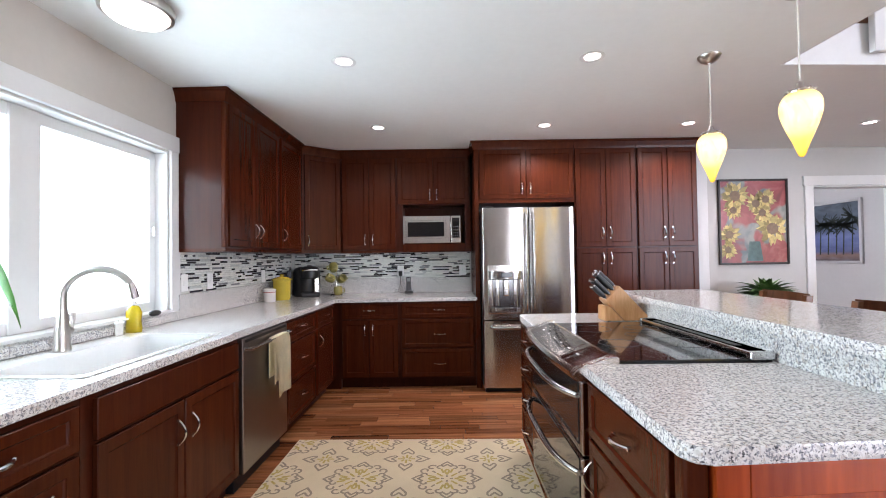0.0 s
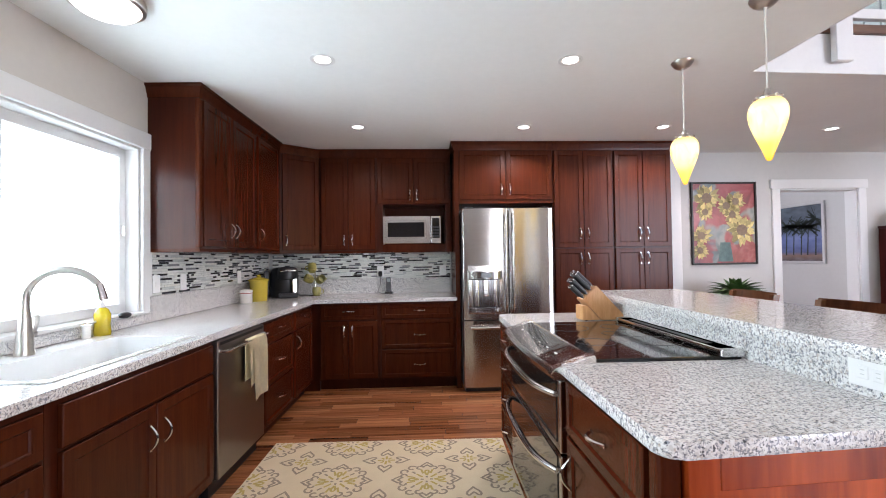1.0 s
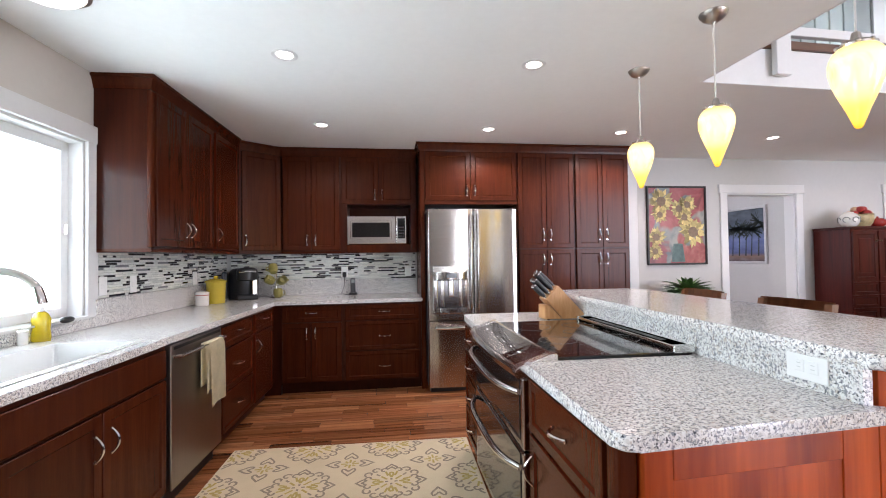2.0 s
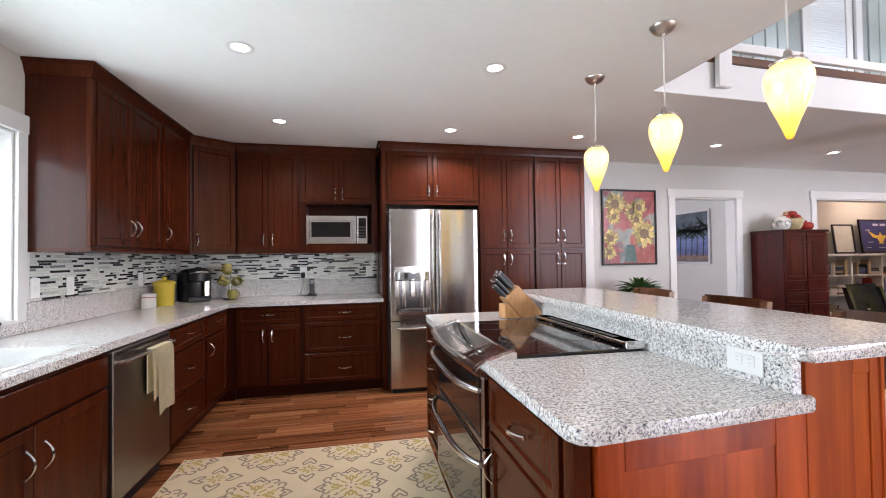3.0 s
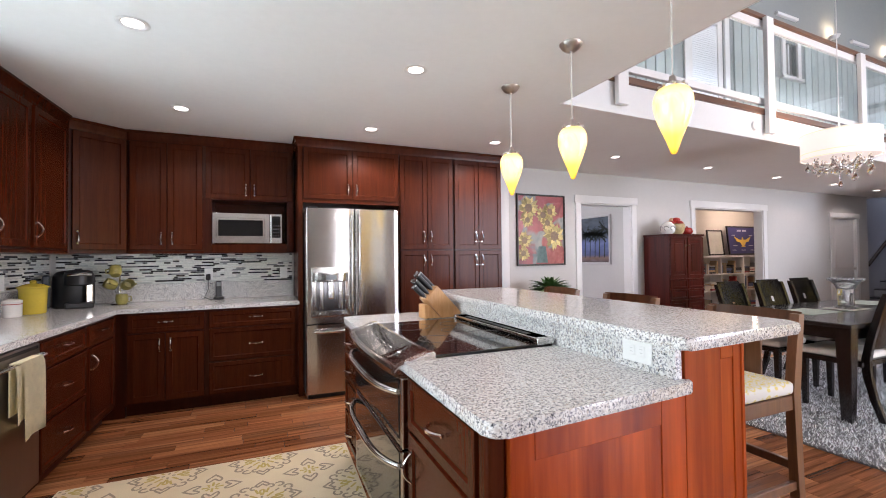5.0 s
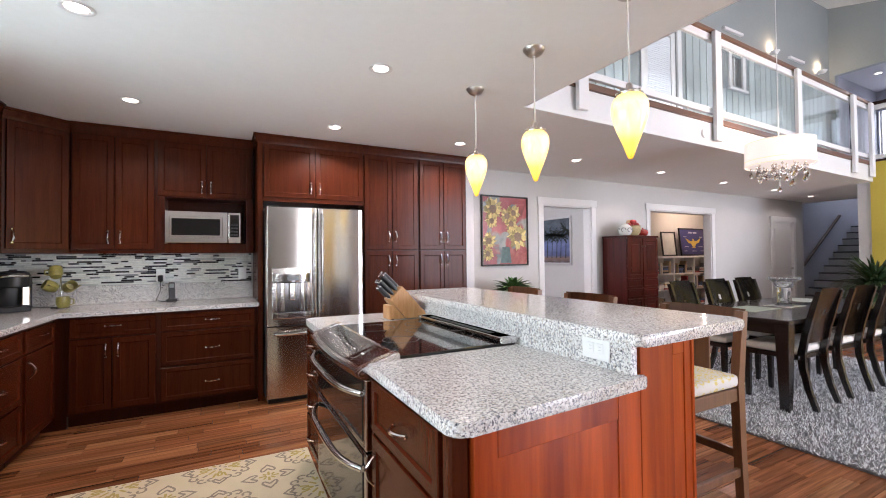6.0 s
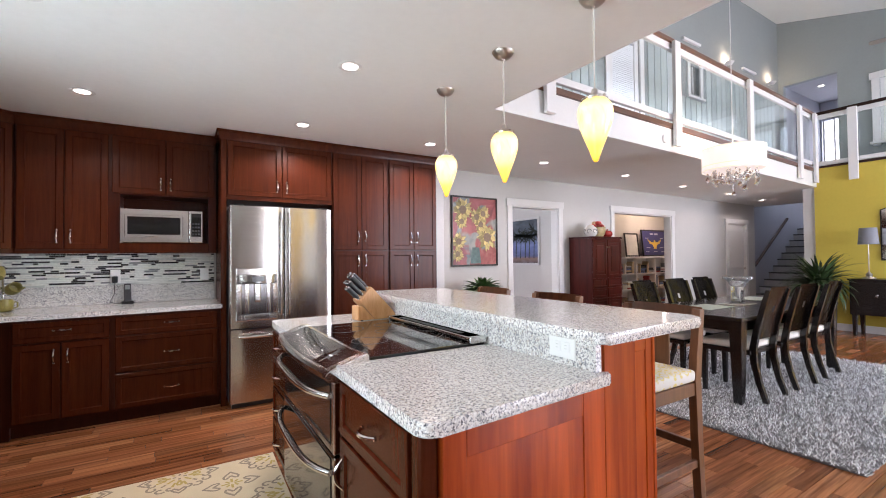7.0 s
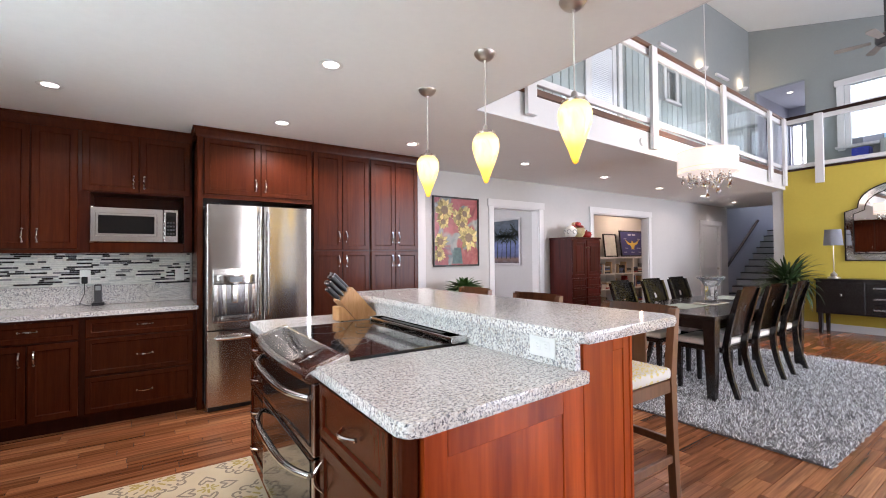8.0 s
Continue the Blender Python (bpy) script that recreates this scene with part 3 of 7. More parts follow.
# upstands
up = thing("granite_upstand", pose(0, 0, 0), "low speckled granite upstand along the worktop", "upstand")
bm = poly(BM(), [loc(0.003, -1.9), loc(0.028, -1.9), loc(0.028, 0.86), loc(0.003, 0.86)], TZ1 + 0.001, 0.975, 0.003)
part("upstand_piece", bm, GRANITE, up)
part("upstand_piece", poly(BM(), [loc(0.003, 0.862), loc(0.028, 0.862), loc(0.028, 2.85), loc(0.003, 2.85)], TZ1 + 0.001, 1.078, 0.003), GRANITE, up)
part("upstand_piece", poly(BM(), [(-1.715, 4.872), (0.296, 4.872), (0.296, 4.897), (-1.715, 4.897)], TZ1 + 0.001, 1.078, 0.003), GRANITE, up)

# ---- island with raised bar ----
XS = 1.2
IX0, IX1, IY0, IY1 = 0.522, 1.19, 0.925, 2.87
RY0, RY1 = 1.55, 2.44               # range
isl = thing("kitchen_island", pose(0, 0, 0), "cherry kitchen island with raised granite bar", "island")


def isl_front(y):
    return pose(IX0, y, 0, 0, 0, -90)


body = part("body", box(BM(), IX0 + 0.001, IY0 + 0.03, 0.10, IX1, RY0 - 0.004, TZ0 - 0.003), CHERRY_DARK, isl)
part("toe_kick", box(BM(), IX0 + 0.07, IY0 + 0.06, 0.0, IX1, RY0 - 0.004, 0.10), CHERRY_DARK, isl)
part("body", box(BM(), IX0 + 0.001, RY1 + 0.004, 0.10, IX1, IY1, TZ0 - 0.003), CHERRY_DARK, isl)
part("toe_kick", box(BM(), IX0 + 0.07, RY1 + 0.004, 0.0, IX1, IY1 - 0.02, 0.10), CHERRY_DARK, isl)
part("bar_wall", box(BM(), XS + 0.03, IY0 + 0.06, 0.0, 1.545, 2.9, 1.018), CHERRY_DARK, isl)
wn = RY0 - IY0 - 0.07
d1 = shaker("drawer_front", isl, 0.01, wn, 0.665, 0.855, (wn / 2 + 0.02, 0.765, False), 0.045)
d1.matrix_basis = isl_front(RY0 - 0.008)
d2 = shaker("door", isl, 0.01, wn, 0.12, 0.655, (0.05, 0.535, True))
d2.matrix_basis = isl_front(RY0 - 0.008)
part("corner_post", box(BM(), IX0 - 0.018, IY0 - 0.0, 0.0, IX0 + 0.04, IY0 + 0.05, TZ0 - 0.003, 0.012, 3), CHERRY, isl)
wf = IY1 - RY1 - 0.02
for z0, z1 in ((0.705, 0.855), (0.52, 0.695), (0.33, 0.51), (0.12, 0.32)):
    d = shaker("drawer_front", isl, 0.01, wf, z0, z1, (wf / 2, (z0 + z1) / 2, False), 0.04)
    d.matrix_basis = isl_front(IY1 - 0.005)
# end panel, a few degrees off square
EM = pose(IX0 + 0.03, IY0 + 0.005, 0, 0, 0, 3.6)


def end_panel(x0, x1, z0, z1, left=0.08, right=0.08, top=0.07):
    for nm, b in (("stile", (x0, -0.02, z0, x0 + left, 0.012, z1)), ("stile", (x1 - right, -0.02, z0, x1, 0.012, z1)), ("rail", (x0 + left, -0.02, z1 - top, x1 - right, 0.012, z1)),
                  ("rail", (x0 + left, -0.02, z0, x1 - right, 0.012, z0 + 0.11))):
        part(nm, box(BM(), *b, 0.002), PANEL_WOOD_LIT, isl, "glossy reddish cherry, brightened as if daylit").matrix_basis = EM
    part("end_panel", box(BM(), x0 + left - 0.003, -0.016, z0 + 0.105, x1 - right + 0.003, 0.01, z1 - top + 0.004), PANEL_WOOD_LIT, isl, "glossy reddish cherry end panel, brightened as if daylit").matrix_basis = EM


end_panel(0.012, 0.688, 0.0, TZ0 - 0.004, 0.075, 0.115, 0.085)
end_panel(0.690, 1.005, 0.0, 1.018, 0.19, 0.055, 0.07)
part("corner_post", box(BM(), 0.990, -0.024, 0.0, 1.012, 0.03, 1.018, 0.004), PANEL_WOOD_LIT, isl).matrix_basis = EM


def rounded(pts, r, n=5):
    """An outline with its corners rounded by r[i]."""
    out = []
    for i, p in enumerate(pts):
        p, a, b = Vector(p), Vector(pts[i - 1]), Vector(pts[(i + 1) % len(pts)])
        if r[i] <= 0:
            out.append(tuple(p))
            continue
        u, v = (a - p).normalized(), (b - p).normalized()
        for k in range(n + 1):
            t = k / n
            q = p + u * r[i] * (1 - t) ** 2 + v * r[i] * t ** 2
            out.append(tuple(q))
    return out


slab_part("worktop_piece", isl, rounded([(0.488, 0.872), (XS + 0.045, 0.922), (XS + 0.045, 0.955), (XS, 0.955), (XS, RY0 - 0.001), (0.492, RY0 - 0.001)], [0.05, 0.02, 0, 0, 0, 0.01]), TZ0, TZ1, 0.014)
slab_part("worktop_piece", isl, rounded([(0.494, RY1 + 0.001), (XS, RY1 + 0.001), (XS, 2.92), (0.50, 2.92)], [0.005, 0, 0, 0.06]), TZ0, TZ1, 0.014)
part("worktop_piece", box(BM(), 1.165, RY0 - 0.0005, TZ0, XS, RY1 + 0.0005, TZ1 - 0.001), GRANITE, isl)
part("granite_splash", box(BM(), XS, 0.955, TZ1 - 0.03, XS + 0.028, 2.90, 1.018), GRANITE, isl)
slab_part("bar_top", isl, rounded([(1.135, 0.865), (1.785, 0.893), (1.785, 2.95), (1.155, 2.95)], [0.025, 0.05, 0.05, 0.03]), 1.021, 1.06, 0.014)


SLOT = mat("slot_grey", (0.68, 0.68, 0.67), 0.6, 0, 0.05)


PLATE = mat("outlet_plastic", (0.90, 0.90, 0.89), 0.3, 0, 0.01)


def outlet(m, label, w=0.115, h=0.075, plugs=2):
    root = thing("wall_outlet", m, label, "outlet", "outlets")
    part("cover_plate", box(BM(), -w / 2, -0.005, -h / 2, w / 2, 0, h / 2, 0.002), PLATE, root)
    for i in range(plugs):
        x = (i - (plugs - 1) / 2) * 0.042
        sock = part("socket", box(BM(), x - 0.016, -0.0075, -0.018, x + 0.016, -0.004, 0.018, 0.003), PLATE, root)
        bm = BM()
        for dz in (-0.007, 0.005):
            box(bm, x - 0.006, -0.0078, dz, x + 0.006, -0.0074, dz + 0.0025)
        part("slot", bm, SLOT, sock)
    return root


outlet(pose(XS - 0.001, 1.10, 0.975, 0, 0, -90), "white double outlet on the granite splash", 0.125, 0.082)
for s, z in ((0.93, 1.155), (1.235, 1.15), (2.13, 1.15)):
    outlet(LEFT @ pose(0.0135, s, z, 0, 0, 90), "white outlet on the mosaic backsplash", 0.075, 0.118, 1)
for x in (-0.50, 0.21):
    outlet(pose(x, 4.8855, 1.16), "white outlet on the mosaic backsplash", 0.075, 0.118, 1)

# ---- range with two ovens ----
RW = RY1 - RY0
rg = thing("range", pose(IX0, RY1, 0, 0, 0, -90), "stainless slide-in range with black glass cooktop", "range")
part("body", box(BM(), 0.006, 0.012, 0.09, RW - 0.006, 0.66, 0.895), BLACK, rg, "black side panels")
part("base_plinth", box(BM(), 0.01, 0.06, 0.0, RW - 0.01, 0.6, 0.09), BLACK, rg)
part("cooktop", box(BM(), 0.0, 0.085, 0.897, RW, 0.66, 0.922, 0.003), BLACK_GLASS, rg, "glossy black glass cooktop")
for cx, cy, r in ((0.2, 0.23, 0.11), (0.58, 0.23, 0.085), (0.2, 0.5, 0.085), (0.58, 0.5, 0.11), (0.39, 0.4, 0.06)):
    bm = BM()
    lathe(bm, [(r, 0.0), (r, 0.0006), (r - 0.002, 0.0006), (r - 0.002, 0.0), (r, 0.0)], (cx, cy, 0.9222), 40)
    part("burner_ring", bm, mat("burner_mark", (0.05, 0.05, 0.052), 0.3, 0, 0.05) if "burner_mark" not in bpy.data.materials else bpy.data.materials["burner_mark"], rg)
# sloping control panel with a curved front
bm = BM()
n = 14
rows = []
for i in range(n + 1):
    x = -0.012 + (RW + 0.024) * i / n
    bow = 0.028 * (1 - (2 * i / n - 1) ** 2)
    rows.append([bm.verts.new(v) for v in ((x, 0.09, 0.934), (x, 0.085, 0.934), (x, -0.055 - bow, 0.888), (x, -0.062 - bow, 0.876), (x, -0.058 - bow, 0.855), (x, 0.02, 0.855), (x, 0.09, 0.90))])
for a, b in zip(rows, rows[1:]):
    for j in range(7):
        bm.faces.new((a[j], b[j], b[(j + 1) % 7], a[(j + 1) % 7]))
bm.faces.new(rows[0])
bm.faces.new(rows[-1][::-1])
cp = part("control_panel", bm, STEEL, rg, "sloping stainless control panel", smooth=True)
bm = BM()
rows = []
for i in range(n + 1):
    x = 0.03 + (RW - 0.06) * i / n
    bow = 0.026 * (1 - (2 * i / n - 1) ** 2)
    rows.append([bm.verts.new(v) for v in ((x, 0.075, 0.9325), (x, -0.044 - bow, 0.8938), (x, -0.044 - bow, 0.8925), (x, 0.075, 0.930))])
for a, b in zip(rows, rows[1:]):
    for j in range(4):
        bm.faces.new((a[j], b[j], b[(j + 1) % 4], a[(j + 1) % 4]))
bm.faces.new(rows[0])
bm.faces.new(rows[-1][::-1])
part("control_glass", bm, BLACK_GLASS, cp)
for x0, x1 in ((-0.016, 0.034), (RW - 0.034, RW + 0.016)):
    bm = BM()
    side = ((0.098, 0.938), (0.080, 0.9385), (-0.052, 0.8965), (-0.068, 0.886), (-0.072, 0.872), (-0.060, 0.853), (0.03, 0.853), (0.098, 0.895))
    a, b = [bm.verts.new((x0, y, z)) for y, z in side], [bm.verts.new((x1, y, z)) for y, z in side]
    bm.faces.new(a)
    bm.faces.new(b[::-1])
    for i in range(8):
        bm.faces.new((a[i], b[i], b[(i + 1) % 8], a[(i + 1) % 8]))
    bmesh.ops.bevel(bm, geom=bm.edges[:], offset=0.004, segments=2, affect="EDGES")
    part("end_cap", bm, CHROME, cp, "polished steel end cap", smooth=True)
for i in range(6):
    x = 0.16 + (RW - 0.32) * i / 5
    part("touch_mark", box(BM(), x - 0.012, -0.002, 0.9105, x + 0.012, 0.010, 0.9125), SLOT, cp)
# rear vent
bm = BM()
box(bm, 0.0, 0.585, 0.924, RW, 0.668, 0.944, 0.008, 2)
vent = part("vent_trim", bm, STEEL, rg)
part("vent_slot", box(BM(), 0.12, 0.605, 0.9445, RW - 0.12, 0.632, 0.9465), BLACK, vent)
for x in (-0.003, RW - 0.027):
    part("end_cap", box(BM(), x, 0.58, 0.916, x + 0.03, 0.67, 0.946, 0.006, 2), CHROME, vent)


def oven_door(z0, z1, handle_z, window):
    dr = part("oven_door", box(BM(), 0.006, -0.035, z0, RW - 0.006, 0.01, z1, 0.006, 2), STEEL, rg, "stainless oven door with glass")
    part("oven_window", box(BM(), 0.04, -0.0385, window[0], RW - 0.04, -0.03, window[1], 0.002), DARK_GLASS, dr)
    bm = BM()
    pts = []
    for i in range(15):
        a = -1 + i / 7
        pts.append((RW / 2 + a * (RW / 2 - 0.03), -0.042 - 0.062 * (1 - abs(a) ** 4), handle_z + 0.0 * a))
    tube(bm, pts, [0.016 - 0.004 * abs(-1 + i / 7) for i in range(15)], 10)
    part("oven_handle", bm, CHROME, dr, "bowed chrome bar handle", smooth=True)


oven_door(0.575, 0.845, 0.79, (0.605, 0.835))
oven_door(0.115, 0.565, 0.505, (0.150, 0.555))

# ---- refrigerator ----
FX, FW, FY = 0.368, 0.888, 4.085
fr = thing("refrigerator", pose(FX, FY, 0), "stainless french door refrigerator with water dispenser", "refrigerator")
part("body", box(BM(), 0.005, 0.075, 0.03, FW - 0.005, 0.78, 1.765, 0.004), mat("grey_case", (0.16, 0.16, 0.165), 0.5, 0.3, 0.05), fr)
part("kick_grille", box(BM(), 0.02, 0.06, 0.0, FW - 0.02, 0.11, 0.045), BLACK, fr)


def bowed(x0, x1, z0, z1, y=0.0, depth=0.07, bow=0.012, nx=10, full=None):
    """A door skin, slightly bowed across the whole width, with rounded upright edges."""
    bm = BM()
    a0, a1 = full or (x0, x1)
    rows = []
    inner = [x0 + 0.012 + (x1 - x0 - 0.024) * i / nx for i in range(nx + 1)]
    edge = [(x0, 0.012), (x0 + 0.003, 0.005), (x0 + 0.007, 0.0015)]
    for x, back in edge + [(x, 0.0) for x in inner] + [(x0 + x1 - x, b) for x, b in edge[::-1]]:
        u = 2 * (x - a0) / (a1 - a0) - 1
        yy = y - bow * (1 - u * u) + back
        rows.append([bm.verts.new(v) for v in ((x, yy, z0), (x, yy, z1), (x, y + depth, z1), (x, y + depth, z0))])
    for a, b in zip(rows, rows[1:]):
        for j in range(4):
            bm.faces.new((a[j], b[j], b[(j + 1) % 4], a[(j + 1) % 4]))
    bm.faces.new(rows[0])
    bm.faces.new(rows[-1][::-1])
    return bm


MID = 0.448
dl = part("fridge_door", bowed(0.0, MID - 0.003, 0.70, 1.775, full=(0, FW)), STEEL, fr, smooth=True)
dr_ = part("fridge_door", bowed(MID + 0.003, FW, 0.70, 1.775, full=(0, FW)), STEEL, fr, smooth=True)
fz = part("freezer_drawer", bowed(0.0, FW, 0.055, 0.69, full=(0, FW)), STEEL, fr, smooth=True)
for d, x in ((dl, MID - 0.035), (dr_, MID + 0.035)):
    bm = BM()
    tube(bm, [(x, -0.012, 0.80), (x, -0.05, 0.815), (x, -0.062, 0.86), (x, -0.066, 1.25), (x, -0.062, 1.66), (x, -0.05, 1.705), (x, -0.012, 1.72)], 0.014, 10, 0.8)
    part("door_handle", bm, STEEL, d, "tall rounded steel handle", smooth=True)
bm = BM()
tube(bm, [(0.07, -0.01, 0.63), (0.075, -0.045, 0.63), (0.11, -0.06, 0.63), (FW / 2, -0.068, 0.63), (FW - 0.11, -0.06, 0.63), (FW - 0.075, -0.045, 0.63), (FW - 0.07, -0.01, 0.63)], 0.014, 10, 0.8)
part("drawer_handle", bm, STEEL, fz, "horizontal rounded steel handle", smooth=True)
for x in (0.03, FW - 0.11):
    part("hinge_cover", box(BM(), x, 0.02, 1.766, x + 0.08, 0.12, 1.79, 0.006, 2), BLACK, fr)
# water and ice dispenser in the left door
def arc_wall(cx, half, z0, z1, y0, deep, thick, n=16):
    """An upright shell, half round in plan, that bulges out of the door by deep."""
    bm = BM()
    rows = []
    for i in range(n + 1):
        a = math.pi * i / n
        x, y = cx - half * math.cos(a), y0 - deep * math.sin(a) ** 0.7
        rows.append((bm.verts.new((x, y, z0)), bm.verts.new((x, y, z1))))
    for a, b in zip(rows, rows[1:]):
        bm.faces.new((a[0], b[0], b[1], a[1]))
    bmesh.ops.solidify(bm, geom=bm.faces[:], thickness=thick)
    return bm


part("dispenser", box(BM(), 0.045, -0.016, 0.76, 0.385, 0.0, 1.225, 0.012, 2), STEEL, dl, "water and ice dispenser")
part("dispenser_cove", box(BM(), 0.075, -0.0185, 0.82, 0.355, -0.0145, 1.10, 0.006, 2), mat("cove_steel", (0.30, 0.30, 0.31), 0.2, 1.0, 0.08, 4), dl)
for x0, x1 in ((0.05, 0.088), (0.115, 0.15), (0.29, 0.325), (0.345, 0.382)):
    part("cove_rib", box(BM(), x0, -0.03, 0.83, x1, -0.015, 1.10, 0.006, 2), CHROME, dl)
part("dispenser_head", arc_wall(0.215, 0.165, 1.095, 1.165, -0.014, 0.075, 0.006), CHROME, dl, smooth=True)
part("head_top", poly(BM(), [(0.05, -0.012)] + [(0.215 - 0.165 * math.cos(math.pi * i / 16), -0.014 - 0.075 * math.sin(math.pi * i / 16) ** 0.7) for i in range(17)] + [(0.38, -0.012)], 1.163, 1.170), CHROME, dl)
part("head_bottom", poly(BM(), [(0.05, -0.012)] + [(0.215 - 0.163 * math.cos(math.pi * i / 16), -0.014 - 0.073 * math.sin(math.pi * i / 16) ** 0.7) for i in range(17)] + [(0.38, -0.012)], 1.088, 1.095), BLACK, dl)
part("dispenser_screen", box(BM(), 0.165, -0.0935, 1.108, 0.265, -0.086, 1.155, 0.002), mat("screen", (0.05, 0.06, 0.07), 0.1, 0, 0.1), dl)
part("paddle", box(BM(), 0.19, -0.05, 0.93, 0.24, -0.028, 1.09, 0.008, 2), CHROME, dl)
part("drip_tray", arc_wall(0.215, 0.155, 0.785, 0.82, -0.014, 0.06, 0.006), CHROME, dl, smooth=True)
part("tray_grille", poly(BM(), [(0.07, -0.012)] + [(0.215 - 0.148 * math.cos(math.pi * i / 12), -0.014 - 0.053 * math.sin(math.pi * i / 12) ** 0.7) for i in range(13)] + [(0.36, -0.012)], 0.80, 0.806), BLACK, dl)
part("badge", box(BM(), FW - 0.075, -0.0035, 1.69, FW - 0.045, 0.004, 1.70, 0.001), CHROME, dr_)

# ---- dishwasher ----
DWS, DWE = 0.412, 1.048
dw = thing("dishwasher", left_run(DWS), "stainless dishwasher under the worktop", "dishwasher")
part("body", box(BM(), 0.006, 0.03, 0.0, DWE - DWS - 0.006, 0.60, 0.865), BLACK, dw)
dwd = part("dishwasher_door", box(BM(), 0.006, -0.028, 0.105, DWE - DWS - 0.006, 0.028, 0.862, 0.006, 2), mat("dark_steel", (0.30, 0.27, 0.25), 0.34, 1.0, 0.06, 3, stretch=(60, 60, 0.5)), dw)
bm = BM()
tube(bm, [(0.035, -0.028, 0.80), (0.035, -0.062, 0.80), (DWE - DWS - 0.035, -0.062, 0.80), (DWE - DWS - 0.035, -0.028, 0.80)], 0.011, 8)
part("door_handle", bm, CHROME, dwd, "round steel bar handle", smooth=True)
part("vent_strip", box(BM(), 0.03, -0.0295, 0.835, DWE - DWS - 0.03, -0.02, 0.852), BLACK, dwd)
# towel over the handle
tw = thing("dish_towel", left_run(DWS), "folded pale yellow dish towel over dishwasher handle", "towel")
for nm, x0, x1, lo, yy in (("towel_fold", 0.285, 0.40, 0.52, -0.079), ("towel_front", 0.33, 0.535, 0.425, -0.088)):
    bm = BM()
    nx, nz = 12, 14
    grid = {}
    for i in range(nx + 1):
        for j in range(nz + 1):
            x = x0 + (x1 - x0) * i / nx
            f = j / nz
            z = 0.812 - (0.812 - lo - 0.012 * math.sin(3 * i / nx)) * f
            y = yy - 0.004 * math.sin(9 * i / nx + 1.3 * f) * f - 0.004 * f
            grid[i, j] = bm.verts.new((x + 0.01 * f * math.sin(2.0 * i / nx), y + (0.012 * (1 - f * 8) ** 2 if f < 0.125 else 0), z))
    for i in range(nx):
        for j in range(nz):
            bm.faces.new((grid[i, j], grid[i + 1, j], grid[i + 1, j + 1], grid[i, j + 1]))
    bmesh.ops.solidify(bm, geom=bm.faces[:], thickness=0.006)
    part(nm, bm, CREAM_CLOTH, tw, smooth=True)
part("towel_back", box(BM(), 0.30, -0.048, 0.56, 0.51, -0.042, 0.80, 0.002), CREAM_CLOTH, tw)
part("towel_top", box(BM(), 0.30, -0.083, 0.808, 0.51, -0.043, 0.817, 0.004, 2), CREAM_CLOTH, tw)

# ---- sink and tap ----
sk = thing("kitchen_sink", LEFT, "white enamel undermount kitchen sink", "sink")
bm = BM()
d0, d1_, s0, s1 = SK
for b in ((d0, s0, 0.68, d1_, s1, 0.69), (d0 - 0.012, s0, 0.68, d0, s1, 0.871), (d1_, s0, 0.68, d1_ + 0.012, s1, 0.871), (d0 - 0.012, s0 - 0.012, 0.68, d1_ + 0.012, s0, 0.871), (d0 - 0.012, s1, 0.68, d1_ + 0.012, s1 + 0.012, 0.871)):
    box(bm, b[0], b[1], b[2], b[3], b[4], b[5])
part("basin", bm, SINK_WHITE, sk)
# the enamel rim lies on the stone, almost level with it
rim = rounded([(d0 - 0.105, s0 - 0.03), (d1_ + 0.028, s0 - 0.03), (d1_ + 0.028, s1 + 0.03), (d0 - 0.105, s1 + 0.03)], [0.03] * 4)
inner = rounded([(d0 + 0.003, s0 + 0.003), (d1_ - 0.003, s0 + 0.003), (d1_ - 0.003, s1 - 0.003), (d0 + 0.003, s1 - 0.003)], [0.03] * 4)
bm = BM()
rows = [[bm.verts.new((x, y, z)) for x, y in o] for o, z in ((rim, 0.911), (rim, 0.915), (inner, 0.914), (inner, 0.72))]
for a, b in zip(rows, rows[1:]):
    for i in range(len(a)):
        bm.faces.new((a[i], a[(i + 1) % len(a)], b[(i + 1) % len(a)], b[i]))
part("rim", bm, SINK_WHITE, sk)
bm = BM()
lathe(bm, [(0.0, 0.0), (0.045, 0.0), (0.045, 0.004), (0.03, 0.002), (0, 0.002)], (0.36, -0.1, 0.691), 24)
part("drain", bm, CHROME, sk, smooth=True)
tap = thing("kitchen_tap", LEFT @ pose(0.135, -0.105, 0.9155, 0, 0, 14), "tall brushed nickel gooseneck kitchen tap", "tap")
bm = BM()
lathe(bm, [(0.0, 0), (0.034, 0), (0.034, 0.012), (0.031, 0.02), (0.029, 0.08), (0.022, 0.14), (0.019, 0.19), (0.0, 0.19)], (0, 0, 0), 24)
part("body", bm, BRUSHED, tap, smooth=True)
bm = BM()
pts = [(0, 0, 0.17), (0, 0, 0.215)]
for i in range(13):
    a = math.pi * (1 - i / 12 * 0.88)
    pts.append((0.14 + 0.14 * math.cos(a), 0, 0.235 + 0.125 * math.sin(a)))
tube(bm, pts, [0.017] * 8 + [0.0165] * 4 + [0.016] * 3, 12)
part("spout", bm, BRUSHED, tap, smooth=True)
e = Vector(pts[-1])
bm = BM()
tube(bm, [e + Vector((-0.004, 0, 0.012)), e + Vector((0.008, 0, -0.035)), e + Vector((0.012, 0, -0.06))], [0.017, 0.02, 0.022], 12)
part("spray_head", bm, CHROME, tap, smooth=True)
bm = BM()
tube(bm, [(0.0, 0.02, 0.085), (0.0, 0.052, 0.085)], 0.018, 12)
